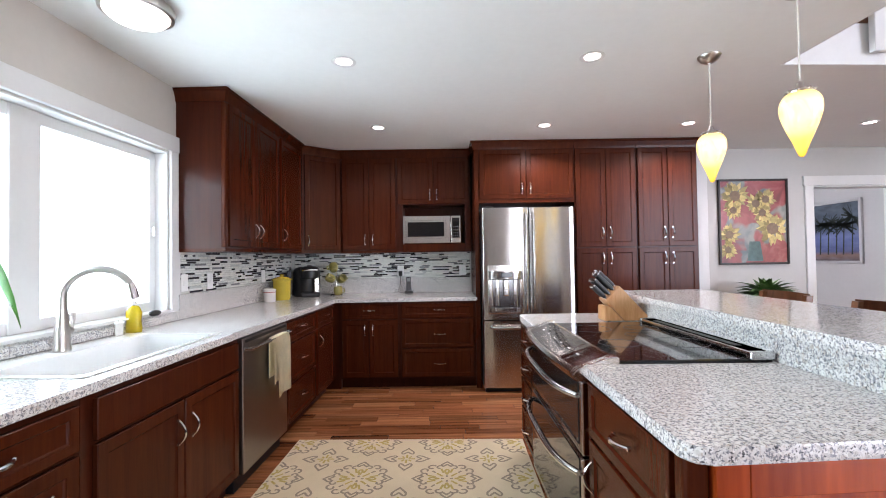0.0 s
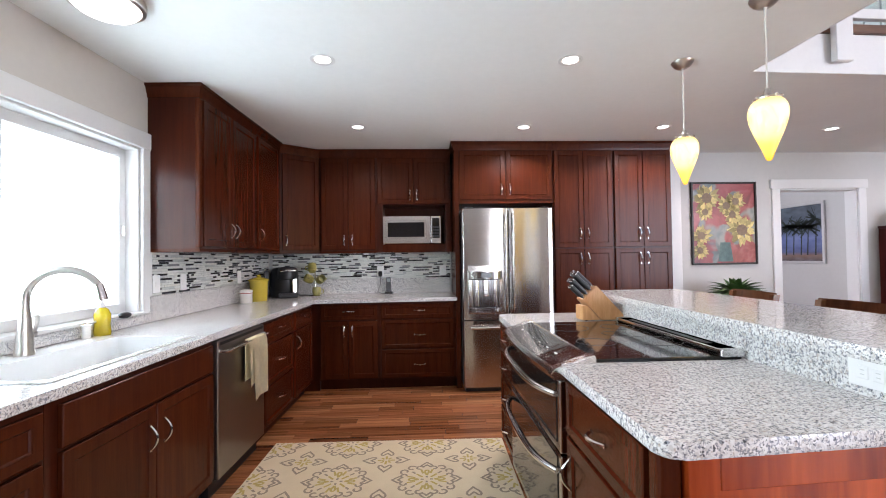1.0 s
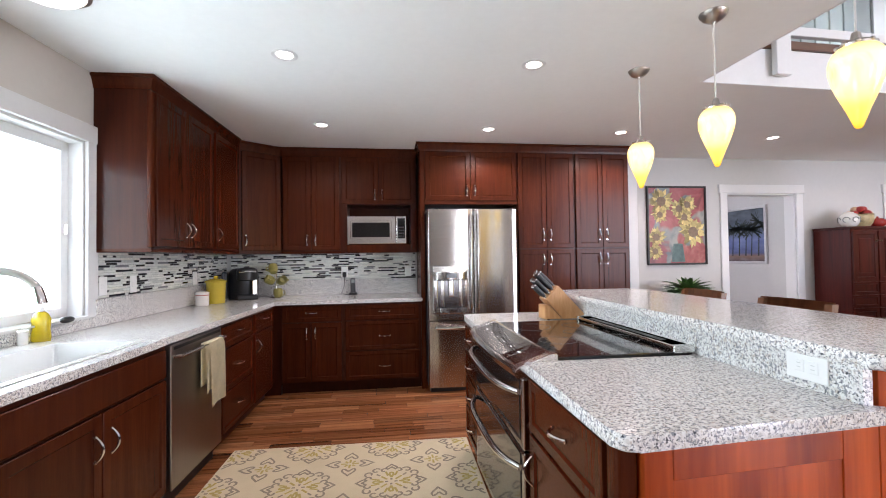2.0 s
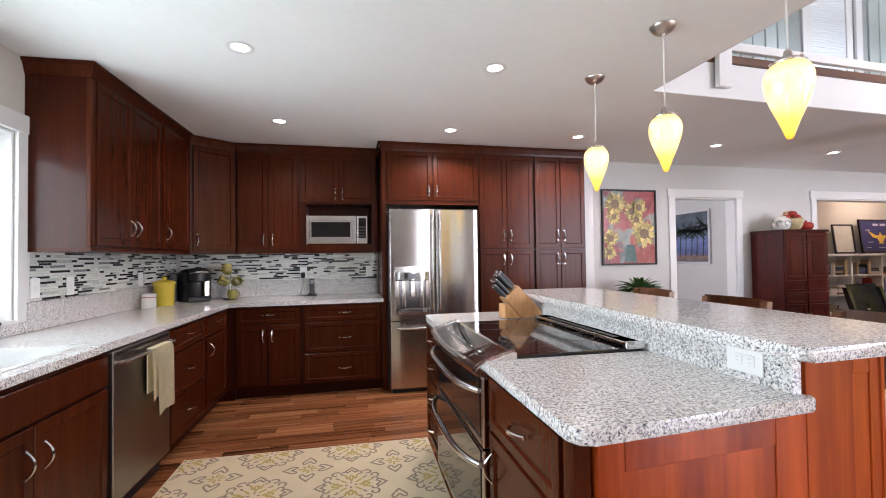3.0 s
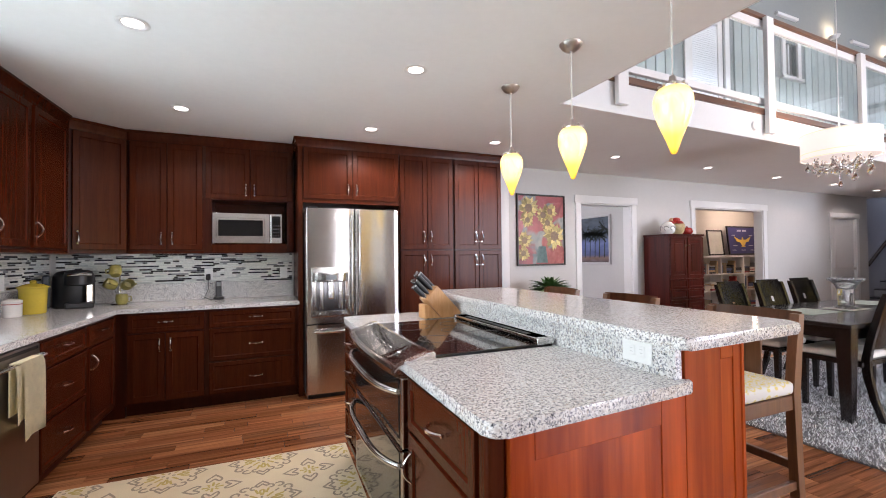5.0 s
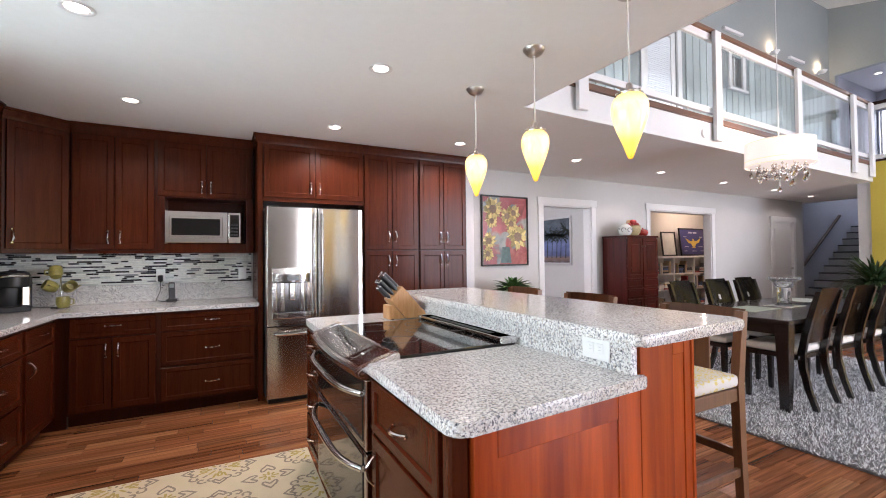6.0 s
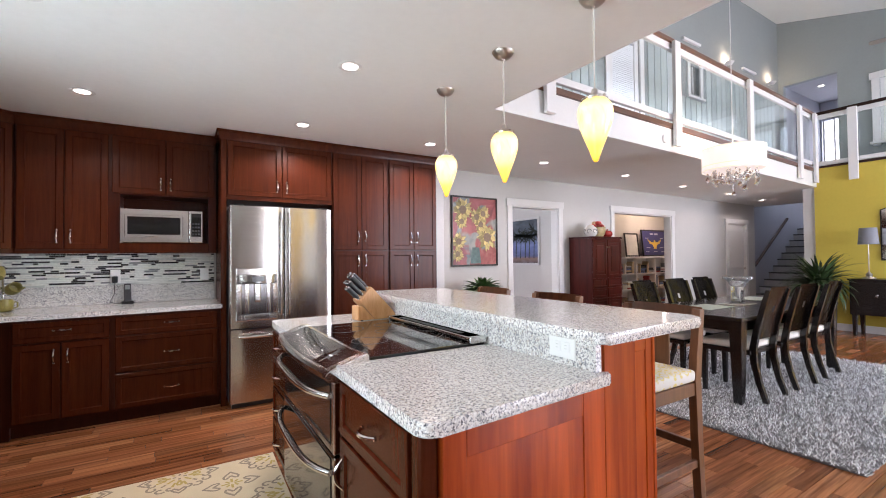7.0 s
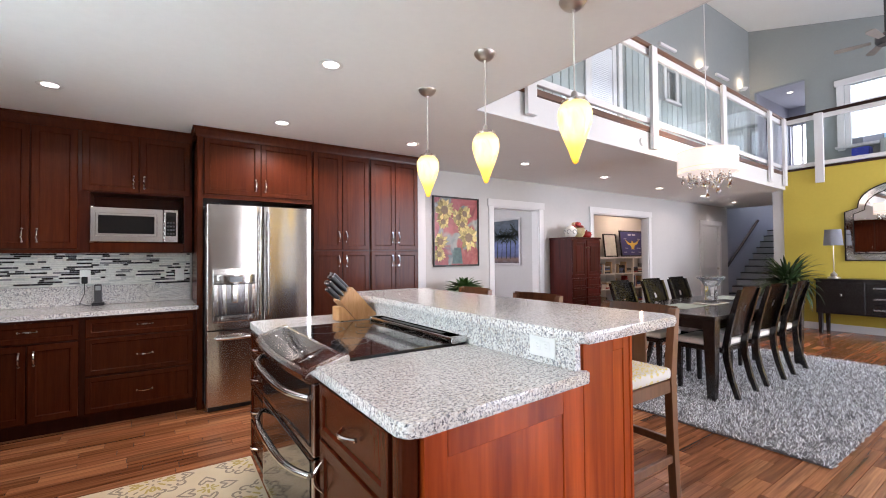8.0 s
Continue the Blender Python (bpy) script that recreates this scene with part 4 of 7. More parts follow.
tube(bm, [(0.0, 0.05, 0.085), (0.01, 0.058, 0.13), (0.012, 0.055, 0.165)], [0.012, 0.009, 0.011], 8)
part("lever", bm, BRUSHED, tap, smooth=True)

# ---- trim: window, doors, baseboards ----
def trim_box(parent, name, b, material=WHITE, bev=0.003):
    return part(name, box(BM(), *b, bev), material, parent)


win = tagged(new("window_1"), "wide white framed kitchen window over sink", "window", kind="structure")
win.matrix_basis = LEFT
for nm, b in (("casing", (-0.0, WIN1 - 0.004, WINB - 0.05, 0.02, WIN1 + 0.085, WINT + 0.01)), ("casing", (0.0, WIN0 - 0.085, WINB - 0.05, 0.02, WIN0, WINT + 0.01)),
              ("head_casing", (0.0, WIN0 - 0.11, WINT, 0.026, WIN1 + 0.115, WINT + 0.105)), ("window_sill", (-0.15, WIN0, WINB - 0.03, 0.028, WIN1, WINB + 0.004))):
    trim_box(win, nm, b)
for nm, b in (("jamb", (-0.155, WIN1 - 0.02, WINB, -0.002, WIN1 - 0.004, WINT)), ("head_jamb", (-0.155, WIN0, WINT - 0.016, -0.002, WIN1, WINT - 0.001)),
              ("window_frame", (-0.14, WIN1 - 0.075, WINB, -0.08, WIN1 - 0.02, WINT - 0.016)), ("window_frame", (-0.14, WIN0, WINB + 0.005, -0.08, WIN1 - 0.02, WINB + 0.06)),
              ("window_frame", (-0.14, WIN0, WINT - 0.075, -0.08, WIN1 - 0.02, WINT - 0.016)), ("mullion", (-0.145, -0.145, WINB + 0.005, -0.07, 0.0, WINT - 0.016)),
              ("window_frame", (-0.14, WIN0, WINB, -0.08, WIN0 + 0.05, WINT))):
    trim_box(win, nm, b)
for a, b in ((WIN0 + 0.05, -0.145), (0.0, WIN1 - 0.075)):
    p = trim_box(win, "pane", (-0.112, a, WINB + 0.06, -0.108, b, WINT - 0.075), GLASS, 0)
    p.visible_shadow = False
trim_box(win, "latch", (-0.08, WIN1 - 0.06, 1.47, -0.06, WIN1 - 0.045, 1.53), CHROME)


def casing(name, x0, x1, top, y, label, w=0.09, depth=0.14):
    root = tagged(new(name), label, "door frame", kind="structure")
    for nm, b in (("casing", (x0 - w, y - 0.022, 0, x0 + 0.004, y - 0.001, top)), ("casing", (x1 - 0.004, y - 0.022, 0, x1 + w, y - 0.001, top)),
                  ("head_casing", (x0 - w - 0.02, y - 0.028, top, x1 + w + 0.02, y - 0.001, top + 0.105)),
                  ("jamb", (x0, y, 0, x0 + 0.018, y + depth, top)), ("jamb", (x1 - 0.018, y, 0, x1, y + depth, top)), ("head_jamb", (x0, y, top - 0.018, x1, y + depth, top))):
        trim_box(root, nm, b)
    return root


casing("door_1", *D1, 2.05, NORTH, "white cased opening to a small room")
casing("door_2", *D2, 2.07, NORTH, "white cased opening to a study")
d3 = casing("door_3", *D3, 2.0, NORTH, "white painted closed interior door")
lf = part("door_leaf", box(BM(), D3[0] + 0.02, NORTH + 0.03, 0.01, D3[1] - 0.02, NORTH + 0.07, 1.98, 0.003), WHITE, d3)
for z0, z1 in ((0.2, 0.85), (1.0, 1.85)):
    trim_box(lf, "door_panel", (D3[0] + 0.14, NORTH + 0.022, z0, D3[1] - 0.14, NORTH + 0.034, z1), WHITE, 0.006)
bm = ball(BM(), (D3[1] - 0.08, NORTH - 0.01, 0.98), 0.028)
part("door_knob", bm, BRUSHED, lf, smooth=True)
bb = tagged(new("baseboard"), "white painted baseboards", "baseboard", kind="structure")
for b in ((2.62, NORTH - 0.014, 0, D1[0] - 0.092, NORTH - 0.001, 0.11), (D1[1] + 0.092, NORTH - 0.014, 0, D2[0] - 0.092, NORTH - 0.001, 0.11), (D2[1] + 0.092, NORTH - 0.014, 0, D3[0] - 0.092, NORTH - 0.001, 0.11),
          (EAST - 0.015, -4.4, 0, EAST - 0.001, 2.92, 0.12), (5.236, 4.89, 0, 5.249, 6.6, 0.11)):
    trim_box(bb, "board", b)
# white end strip beside the pantry
structure("wall_end_trim", box(BM(), 2.625, 4.70, 0, 2.93, NORTH - 0.002, CEIL, 0.004), WHITE, "white painted wall end beside the pantry", "trim")

# ---- recessed lights, pendants, dome lamp ----
CANS = ((0.884, 2.476), (-0.573, 3.776), (-0.582, 2.494), (0.913, 3.779), (2.198, 3.774), (3.865, 3.824), (5.541, 3.86), (7.29, 3.99), (9.0, 4.05), (10.675, 4.155))
first = None
for i, (x, y) in enumerate(CANS):
    if first is None:
        first = thing("recessed_light", pose(x, y, CEIL), "lit white recessed ceiling light", "ceiling light", "recessed lights")
        bm = BM()
        lathe(bm, [(0.044, -0.001), (0.070, -0.001), (0.073, -0.004), (0.066, -0.008), (0.050, -0.006), (0.044, -0.001)], seg=32)
        part("trim_ring", bm, WHITE, first, smooth=True)
        bm = BM()
        lathe(bm, [(0.0, -0.003), (0.046, -0.003), (0.046, -0.0005), (0.0, -0.0005)], seg=32)
        part("lens", bm, LIT, first)
    else:
        copy_thing(first, pose(x, y, CEIL))
    lamp("recessed_beam", "SPOT", pose(x, y, CEIL - 0.02), 7 if y < 3 else (17 if x < 0 else 46 if x < 3 else 9), (1.0, 0.91, 0.82), spot=radians(152))


def pendant_glass(N, L, co, b):
    n = tex(N, L, "Noise", co, 7.0, Detail=3.0, Distortion=1.2)
    spots = tex(N, L, "Voronoi", co, 11.0)
    sep = N.new("ShaderNodeSeparateXYZ")
    L.new(co, sep.inputs[0])
    z = N.new("ShaderNodeMapRange")
    z.inputs[1].default_value, z.inputs[2].default_value = -0.18, 0.11
    L.new(sep.outputs[2], z.inputs[0])
    c = ramp(N, L, z.outputs[0], [(0.0, (1.0, 0.50, 0.03)), (0.22, (1.0, 0.66, 0.10)), (0.45, (1.0, 0.81, 0.31)), (0.8, (1.0, 0.83, 0.36)), (1.0, (1.0, 0.70, 0.12))])
    c = mixed(N, L, ramp(N, L, n.outputs[0], [(0.50, (0, 0, 0)), (0.68, (0.7, 0.7, 0.7))]), c, (1.0, 0.66, 0.10))
    c = mixed(N, L, ramp(N, L, spots.outputs["Distance"], [(0.05, (1, 1, 1)), (0.13, (0, 0, 0))]), c, (0.75, 0.28, 0.02))
    st = ramp(N, L, z.outputs[0], [(0.0, (0.75, 0.75, 0.75)), (0.4, (1.12, 1.12, 1.12)), (0.7, (1.25, 1.25, 1.25)), (1.0, (1.0, 1.0, 1.0))])
    L.new(c, b.inputs["Emission Color"])
    L.new(st, b.inputs["Emission Strength"])
    return mixed(N, L, 0.5, c, (0.4, 0.2, 0.02), "MULTIPLY")


AMBER = ramp_mat("amber_art_glass", pendant_glass, 0.2, 0.5)
pf = None
for x, y in ((1.582, 2.495), (1.574, 1.86), (1.59, 1.25)):
    m = pose(x, y, 1.905)
    if pf is None:
        pf = thing("pendant_lamp", m, "lit amber glass pendant lamp on nickel stem", "pendant lamp", "pendants over the bar")
        bm = BM()
        lathe(bm, [(0.001, -0.180), (0.007, -0.179), (0.012, -0.173), (0.020, -0.150), (0.032, -0.115), (0.045, -0.083), (0.057, -0.052), (0.067, -0.022), (0.0745, 0.005), (0.0775, 0.028), (0.0775, 0.048), (0.074, 0.067), (0.066, 0.084), (0.055, 0.096), (0.043, 0.103), (0.028, 0.108)], seg=32)
        part("glass_shade", bm, AMBER, pf, "mottled amber glass", smooth=True)
        bm = BM()
        lathe(bm, [(0.05, 0.098), (0.052, 0.106), (0.04, 0.116), (0.018, 0.122), (0.012, 0.15), (0.004, 0.155), (0.0, 0.155)], seg=24)
        cap = part("cap", bm, BRUSHED, pf, smooth=True)
        for k in range(8):
            a = k * math.pi / 4
            ball(bm2 := BM(), (0.05 * math.cos(a), 0.05 * math.sin(a), 0.107), 0.008, seg=8)
            part("bead", bm2, BRUSHED, cap, smooth=True)
        part("stem", tube(BM(), [(0, 0, 0.15), (0, 0, CEIL - 1.905 - 0.03)], 0.0035, 8), WHITE_GLAZE, pf)
        bm = BM()
        lathe(bm, [(0.0, -0.052), (0.006, -0.052), (0.008, -0.044), (0.03, -0.040), (0.047, -0.028), (0.060, -0.010), (0.063, -0.003), (0.063, 0.0), (0.0, 0.0)], (0, 0, CEIL - 1.905), 28)
        part("canopy", bm, BRUSHED, pf, "domed nickel ceiling canopy", smooth=True)
    else:
        copy_thing(pf, m)
dome = thing("dome_ceiling_lamp", pose(-1.385, 1.91, CEIL), "lit flush dome ceiling lamp with nickel rim", "ceiling lamp")
bm = BM()
lathe(bm, [(0.0, 0.0), (0.143, 0.0), (0.15, -0.015), (0.146, -0.042), (0.131, -0.046), (0.131, -0.03), (0.0, -0.03)], seg=40)
part("rim", bm, BRUSHED, dome, smooth=True)
bm = BM()
lathe(bm, [(0.130, -0.036), (0.127, -0.050), (0.110, -0.067), (0.08, -0.081), (0.04, -0.089), (0.0, -0.091)], seg=40)
part("glass_bowl", bm, DOME_GLASS, dome, smooth=True)

# ---- kitchen rug ----
def rug_cloth(N, L, co, b):
    n = tex(N, L, "Noise", co, 6.0, Detail=4.0)
    f = tex(N, L, "Noise", mapped(N, L, co, (300, 300, 1)), 1.0, Detail=2.0)
    c = ramp(N, L, n.outputs[0], [(0.3, (0.70, 0.575, 0.385)), (0.7, (0.78, 0.655, 0.455))])
    bp = N.new("ShaderNodeBump")
    bp.inputs["Strength"].default_value = 0.4
    L.new(f.outputs[0], bp.inputs["Height"])
    L.new(bp.outputs[0], b.inputs["Normal"])
    return mixed(N, L, 0.25, c, ramp(N, L, f.outputs[0], [(0.3, (0.55, 0.45, 0.29)), (0.7, (0.82, 0.70, 0.50))]))


kr = thing("kitchen_rug", pose(-0.285, 2.06, 0, 0, 0, -1.2), "cream kitchen rug with grey and yellow medallions", "rug")
KW, KD = 0.80, 1.005
part("rug_body", box(BM(), -KW, -KD, 0.002, KW, KD, 0.011, 0.003), ramp_mat("cream_rug", rug_cloth, 0.95), kr)


def ribbon(verts, faces, pts, w, z=0.0122):
    base = len(verts)
    for i, p in enumerate(pts):
        a, b = pts[max(i - 1, 0)], pts[min(i + 1, len(pts) - 1)]
        d = Vector((b[0] - a[0], b[1] - a[1]))
        d = d.normalized() if d.length > 1e-9 else Vector((1, 0))
        verts += [(p[0] - d.y * w, p[1] + d.x * w, z), (p[0] + d.y * w, p[1] - d.x * w, z)]
        if i:
            k = base + 2 * i
            faces.append((k - 2, k - 1, k + 1, k))


def spiral(cx, cy, a0, turn, r0, r1, n=14):
    return [(cx + (r0 + (r1 - r0) * i / n) * math.cos(a0 + turn * i / n), cy + (r0 + (r1 - r0) * i / n) * math.sin(a0 + turn * i / n)) for i in range(n + 1)]


def petal(cx, cy, a, r0, r1, w):
    out = []
    for i in range(17):
        t = i / 16
        u = math.sin(math.pi * t)
        rr = r0 + (r1 - r0) * (1 - abs(2 * t - 1) ** 1.6)
        s = w * math.sin(2 * math.pi * t) * (0.6 + 0.4 * u)
        out.append((cx + rr * math.cos(a) - s * math.sin(a), cy + rr * math.sin(a) + s * math.cos(a)))
    return out


def inside(p):
    return abs(p[0]) < KW - 0.012 and abs(p[1]) < KD - 0.012


def clip_runs(pts):
    run = []
    for p in pts:
        if inside(p):
            run.append(p)
        else:
            if len(run) > 1:
                yield run
            run = []
    if len(run) > 1:
        yield run


GREY_YARN = mat("grey_yarn", (0.34, 0.27, 0.20), 0.95, 0, 0.15, 40)
GOLD_YARN = mat("yellow_yarn", (0.52, 0.39, 0.13), 0.95, 0, 0.15, 40)
grey, gold = ([], []), ([], [])


def heart(cx, cy, a, r0, r1, w):
    """A heart-shaped leaf whose point looks outwards along a."""
    out = []
    for i in range(25):
        t = -1 + i / 12
        k = abs(t)
        along = r1 - (r1 - r0) * min(1.0, k / 0.78) + 0.4 * (r1 - r0) * max(0.0, (k - 0.78) / 0.22) ** 1.5
        s_ = math.copysign(w * math.sin(math.pi * k ** 1.35), t) if k < 1 else 0.0
        out.append((cx + along * math.cos(a) - s_ * math.sin(a), cy + along * math.sin(a) + s_ * math.cos(a)))
    return out


def dash(cx, cy, a, r0, r1):
    return [(cx + r * math.cos(a), cy + r * math.sin(a)) for r in (r0, (r0 + r1) / 2, r1)]


SX, SY = 0.525, 0.49
for i in range(-3, 4):
    for j in range(-4, 4):
        for big in (True, False):
            cx, cy = 0.27 + i * SX + (0 if big else SX / 2), 0.46 + j * SY + (0 if big else SY / 2)
            if abs(cx) > KW + 0.25 or abs(cy) > KD + 0.25:
                continue
            curves, golds = [], []
            if big:
                for k in range(4):
                    a = k * math.pi / 2
                    curves.append(heart(cx, cy, a, 0.145, 0.205, 0.034))
                    curves.append(dash(cx, cy, a, 0.160, 0.175))
                    curves.append(dash(cx, cy, a, 0.018, 0.036))
                    golds += [petal(cx, cy, a, 0.045, 0.105, 0.013), dash(cx, cy, a + 0.3, 0.07, 0.12), dash(cx, cy, a - 0.3, 0.07, 0.12)]
                    d = a + math.pi / 4
                    golds.append(dash(cx, cy, d, 0.035, 0.085))
                    curves.append(dash(cx, cy, d, 0.095, 0.125))
                    for sg in (1, -1):
                        # two volutes on each side of the diagonal
                        for off, rad, size in ((0.17, 0.160, 0.030), (0.46, 0.138, 0.026)):
                            b = d + sg * off
                            curves.append(spiral(cx + rad * math.cos(b), cy + rad * math.sin(b), b + math.pi * 0.5 * sg, -sg * 4.9, size, size * 0.35))
            else:
                for k in range(4):
                    a = k * math.pi / 2
                    curves.append(heart(cx, cy, a, 0.062, 0.150, 0.040))
                    curves.append(dash(cx, cy, a, 0.085, 0.10))
                    golds += [dash(cx, cy, a, 0.012, 0.055), dash(cx, cy, a + math.pi / 4, 0.02, 0.045)]
            for src, dst, wd in ((curves, grey, 0.0064), (golds, gold, 0.0066)):
                for c in src:
                    for run in clip_runs(c):
                        ribbon(*dst, run, wd)
for nm, (vs, fs), mt in (("grey_pattern", grey, GREY_YARN), ("yellow_pattern", gold, GOLD_YARN)):
    me = bpy.data.meshes.new(nm)
    me.from_pydata(vs, [], fs)
    me.materials.append(mt)
    ob = new(nm, me)
    ob.parent = kr
    tagged(ob, kind="stuff")

# ---- grey shag rug under the dining table ----
RX0, RX1, RYA, RYB = 3.40, 6.87, 0.83, 3.25
sr = thing("shag_rug", pose(0, 0, 0), "thick grey and white shag rug", "rug")
part("rug_base", box(BM(), RX0, RYA, 0.001, RX1, RYB, 0.016), mat("shag_base", (0.16, 0.16, 0.165), 1.0, 0, 0.3, 30), sr)
rs = np.random.RandomState(5)
nt = 60000
px, py = rs.uniform(RX0 - 0.01, RX1 + 0.01, nt), rs.uniform(RYA - 0.01, RYB + 0.01, nt)
ang_, ln_, wd_ = rs.uniform(0, 2 * np.pi, nt), rs.uniform(0.012, 0.034, nt), rs.uniform(0.003, 0.006, nt)
hz = rs.uniform(0.018, 0.045, nt)
dx, dy = np.cos(ang_), np.sin(ang_)
vs = np.empty((nt, 3, 3))
vs[:, 0] = np.stack([px - dy * wd_, py + dx * wd_, np.full(nt, 0.012)], 1)
vs[:, 1] = np.stack([px + dy * wd_, py - dx * wd_, np.full(nt, 0.012)], 1)
vs[:, 2] = np.stack([px + dx * ln_, py + dy * ln_, hz], 1)
me = bpy.data.meshes.new("shag_pile")
me.from_pydata(vs.reshape(-1, 3).tolist(), [], np.arange(nt * 3).reshape(-1, 3).tolist())
me.materials.append(mat("shag_yarn", (0.74, 0.75, 0.77), 0.95, 0, 0.2, 3, island=0.75))
ob = new("shag_pile", me)
ob.parent = sr
tagged(ob, kind="stuff")

# ---- dining table and chairs ----
TX0, TX1, TY0, TY1, TZ = 4.04, 6.30, 1.735, 2.76, 0.765
RUGZ = 0.03
tb = thing("dining_table", pose(0, 0, 0), "long dark espresso wood dining table", "dining table")
part("tabletop", box(BM(), TX0, TY0, TZ - 0.035, TX1, TY1, TZ, 0.006, 2), ESPRESSO, tb)
for b in ((TX0 + 0.05, TY0 + 0.05, TX1 - 0.05, TY0 + 0.075), (TX0 + 0.05, TY1 - 0.075, TX1 - 0.05, TY1 - 0.05), (TX0 + 0.05, TY0 + 0.075, TX0 + 0.075, TY1 - 0.075), (TX1 - 0.075, TY0 + 0.075, TX1 - 0.05, TY1 - 0.075)):
    part("apron", box(BM(), b[0], b[1], TZ - 0.13, b[2], b[3], TZ - 0.036), ESPRESSO, tb)


def taper(bm, x, y, z0, z1, r0, r1, dx=0.0, dy=0.0):
    a = [bm.verts.new((x + dx + sx * r0, y + dy + sy * r0, z0)) for sx, sy in ((-1, -1), (1, -1), (1, 1), (-1, 1))]
    b = [bm.verts.new((x + sx * r1, y + sy * r1, z1)) for sx, sy in ((-1, -1), (1, -1), (1, 1), (-1, 1))]
    for i in range(4):
        bm.faces.new((a[i], a[(i + 1) % 4], b[(i + 1) % 4], b[i]))
    bm.faces.new(a[::-1])
    bm.faces.new(b)
    bmesh.ops.bevel(bm, geom=bm.edges[:], offset=0.003, segments=1, affect="EDGES")
    return bm


for x in (TX0 + 0.06, TX1 - 0.06):
    for y in (TY0 + 0.06, TY1 - 0.06):
        part("leg", taper(BM(), x, y, RUGZ - 0.012, TZ - 0.036, 0.033, 0.052), ESPRESSO, tb)


def dining_chair():
    """Faces +y, its back at y < 0; the seat centre lies over the origin."""
    ch = thing("dining_chair", pose(0, 0, 0), "dark espresso dining chair with cream seat pad", "dining chair", "chairs round the table")
    part("seat_frame", box(BM(), -0.225, -0.20, 0.39, 0.225, 0.22, 0.435, 0.006), ESPRESSO, ch)
    bm = BM()
    box(bm, -0.222, -0.19, 0.436, 0.222, 0.225, 0.495, 0.022, 3)
    part("seat", bm, CREAM_SEAT, ch, "cream padded seat", smooth=True)
    for x in (-0.2, 0.2):
        part("leg", taper(BM(), x, 0.195, 0.0, 0.40, 0.017, 0.024), ESPRESSO, ch)
        bm = BM()
        pts = [(x, -0.30, 0.0), (x, -0.25, 0.16), (x, -0.215, 0.33), (x, -0.21, 0.45), (x, -0.24, 0.62), (x, -0.30, 0.85), (x, -0.335, 0.97)]
        rows = []
        for i, p in enumerate(pts):
            r = (0.019, 0.022, 0.025, 0.026, 0.024, 0.021, 0.018)[i]
            rows.append([bm.verts.new((p[0] + a * 0.019, p[1] + b * r, p[2])) for a, b in ((-1, -1), (1, -1), (1, 1), (-1, 1))])
        for a, b in zip(rows, rows[1:]):
            for i in range(4):
                bm.faces.new((a[i], a[(i + 1) % 4], b[(i + 1) % 4], b[i]))
        bm.faces.new(rows[0][::-1])
        bm.faces.new(rows[-1])
        part("back_post", bm, ESPRESSO, ch, smooth=False)
    # curved solid back with a hand slot near the top
    def back_piece(x0, x1, z0, z1):
        bm = BM()
        g = {}
        nx, nz = 6, 6
        for i in range(nx + 1):
            for j in range(nz + 1):
                x = x0 + (x1 - x0) * i / nx
                z = z0 + (z1 - z0) * j / nz
                f = (z - 0.45) / 0.52
                y = -0.212 - 0.03 * f - 0.095 * f * f - 0.02 * (1 - (x / 0.2) ** 2)
                g[i, j] = bm.verts.new((x, y, z))
        for i in range(nx):
            for j in range(nz):
                bm.faces.new((g[i, j], g[i + 1, j], g[i + 1, j + 1], g[i, j + 1]))
        bmesh.ops.solidify(bm, geom=bm.faces[:], thickness=0.016)
        return bm
    for b in ((-0.185, 0.185, 0.82, 0.995), (-0.185, -0.018, 0.765, 0.82), (0.018, 0.185, 0.765, 0.82), (-0.185, 0.185, 0.53, 0.765)):
        part("backrest", back_piece(*b), ESPRESSO, ch, smooth=True)
    return ch


ch = dining_chair()
ch.matrix_basis = pose(4.47, 1.965, RUGZ - 0.004, 0, 0, 1)
for x, y, r in ((5.15, 1.965, -2), (5.83, 1.97, 1)):
    copy_thing(ch, pose(x, y, RUGZ - 0.004, 0, 0, r))
for x, y, r in ((4.45, 2.56, 182), (5.08, 2.56, 178), (5.70, 2.57, 180)):
    copy_thing(ch, pose(x, y, RUGZ - 0.004, 0, 0, r))
PM = mat("sage_placemat", (0.42, 0.48, 0.42), 0.8, 0, 0.08, 30, 0.3, 300)
for x, y in ((4.62, 2.30), (5.95, 2.42)):
    pm = thing("placemat", pose(x, y, TZ + 0.001), "pale green woven placemat on the table", "placemat", "placemats")
    part("mat", box(BM(), -0.24, -0.15, 0, 0.24, 0.15, 0.004, 0.001), PM, pm)
va = thing("crystal_bowl", pose(5.15, 2.25, TZ + 0.001), "footed crystal bowl with scalloped rim", "bowl")
part("tray", box(BM(), -0.16, -0.12, 0, 0.16, 0.12, 0.008, 0.003), WHITE_GLAZE, va)
bm = BM()
lathe(bm, [(0.0, 0.008), (0.085, 0.008), (0.08, 0.02), (0.062, 0.03), (0.06, 0.12), (0.066, 0.19), (0.09, 0.24), (0.125, 0.275), (0.128, 0.285), (0.12, 0.283), (0.08, 0.245), (0.05, 0.20), (0.0, 0.19)], seg=20)
part("bowl", bm, BOWL_GLASS, va, smooth=True)
for k in range(12):
    a = k * math.pi / 6
    part("scallop", ball(BM(), (0.124 * math.cos(a), 0.124 * math.sin(a), 0.285), 0.016, seg=8), BOWL_GLASS, va, smooth=True)

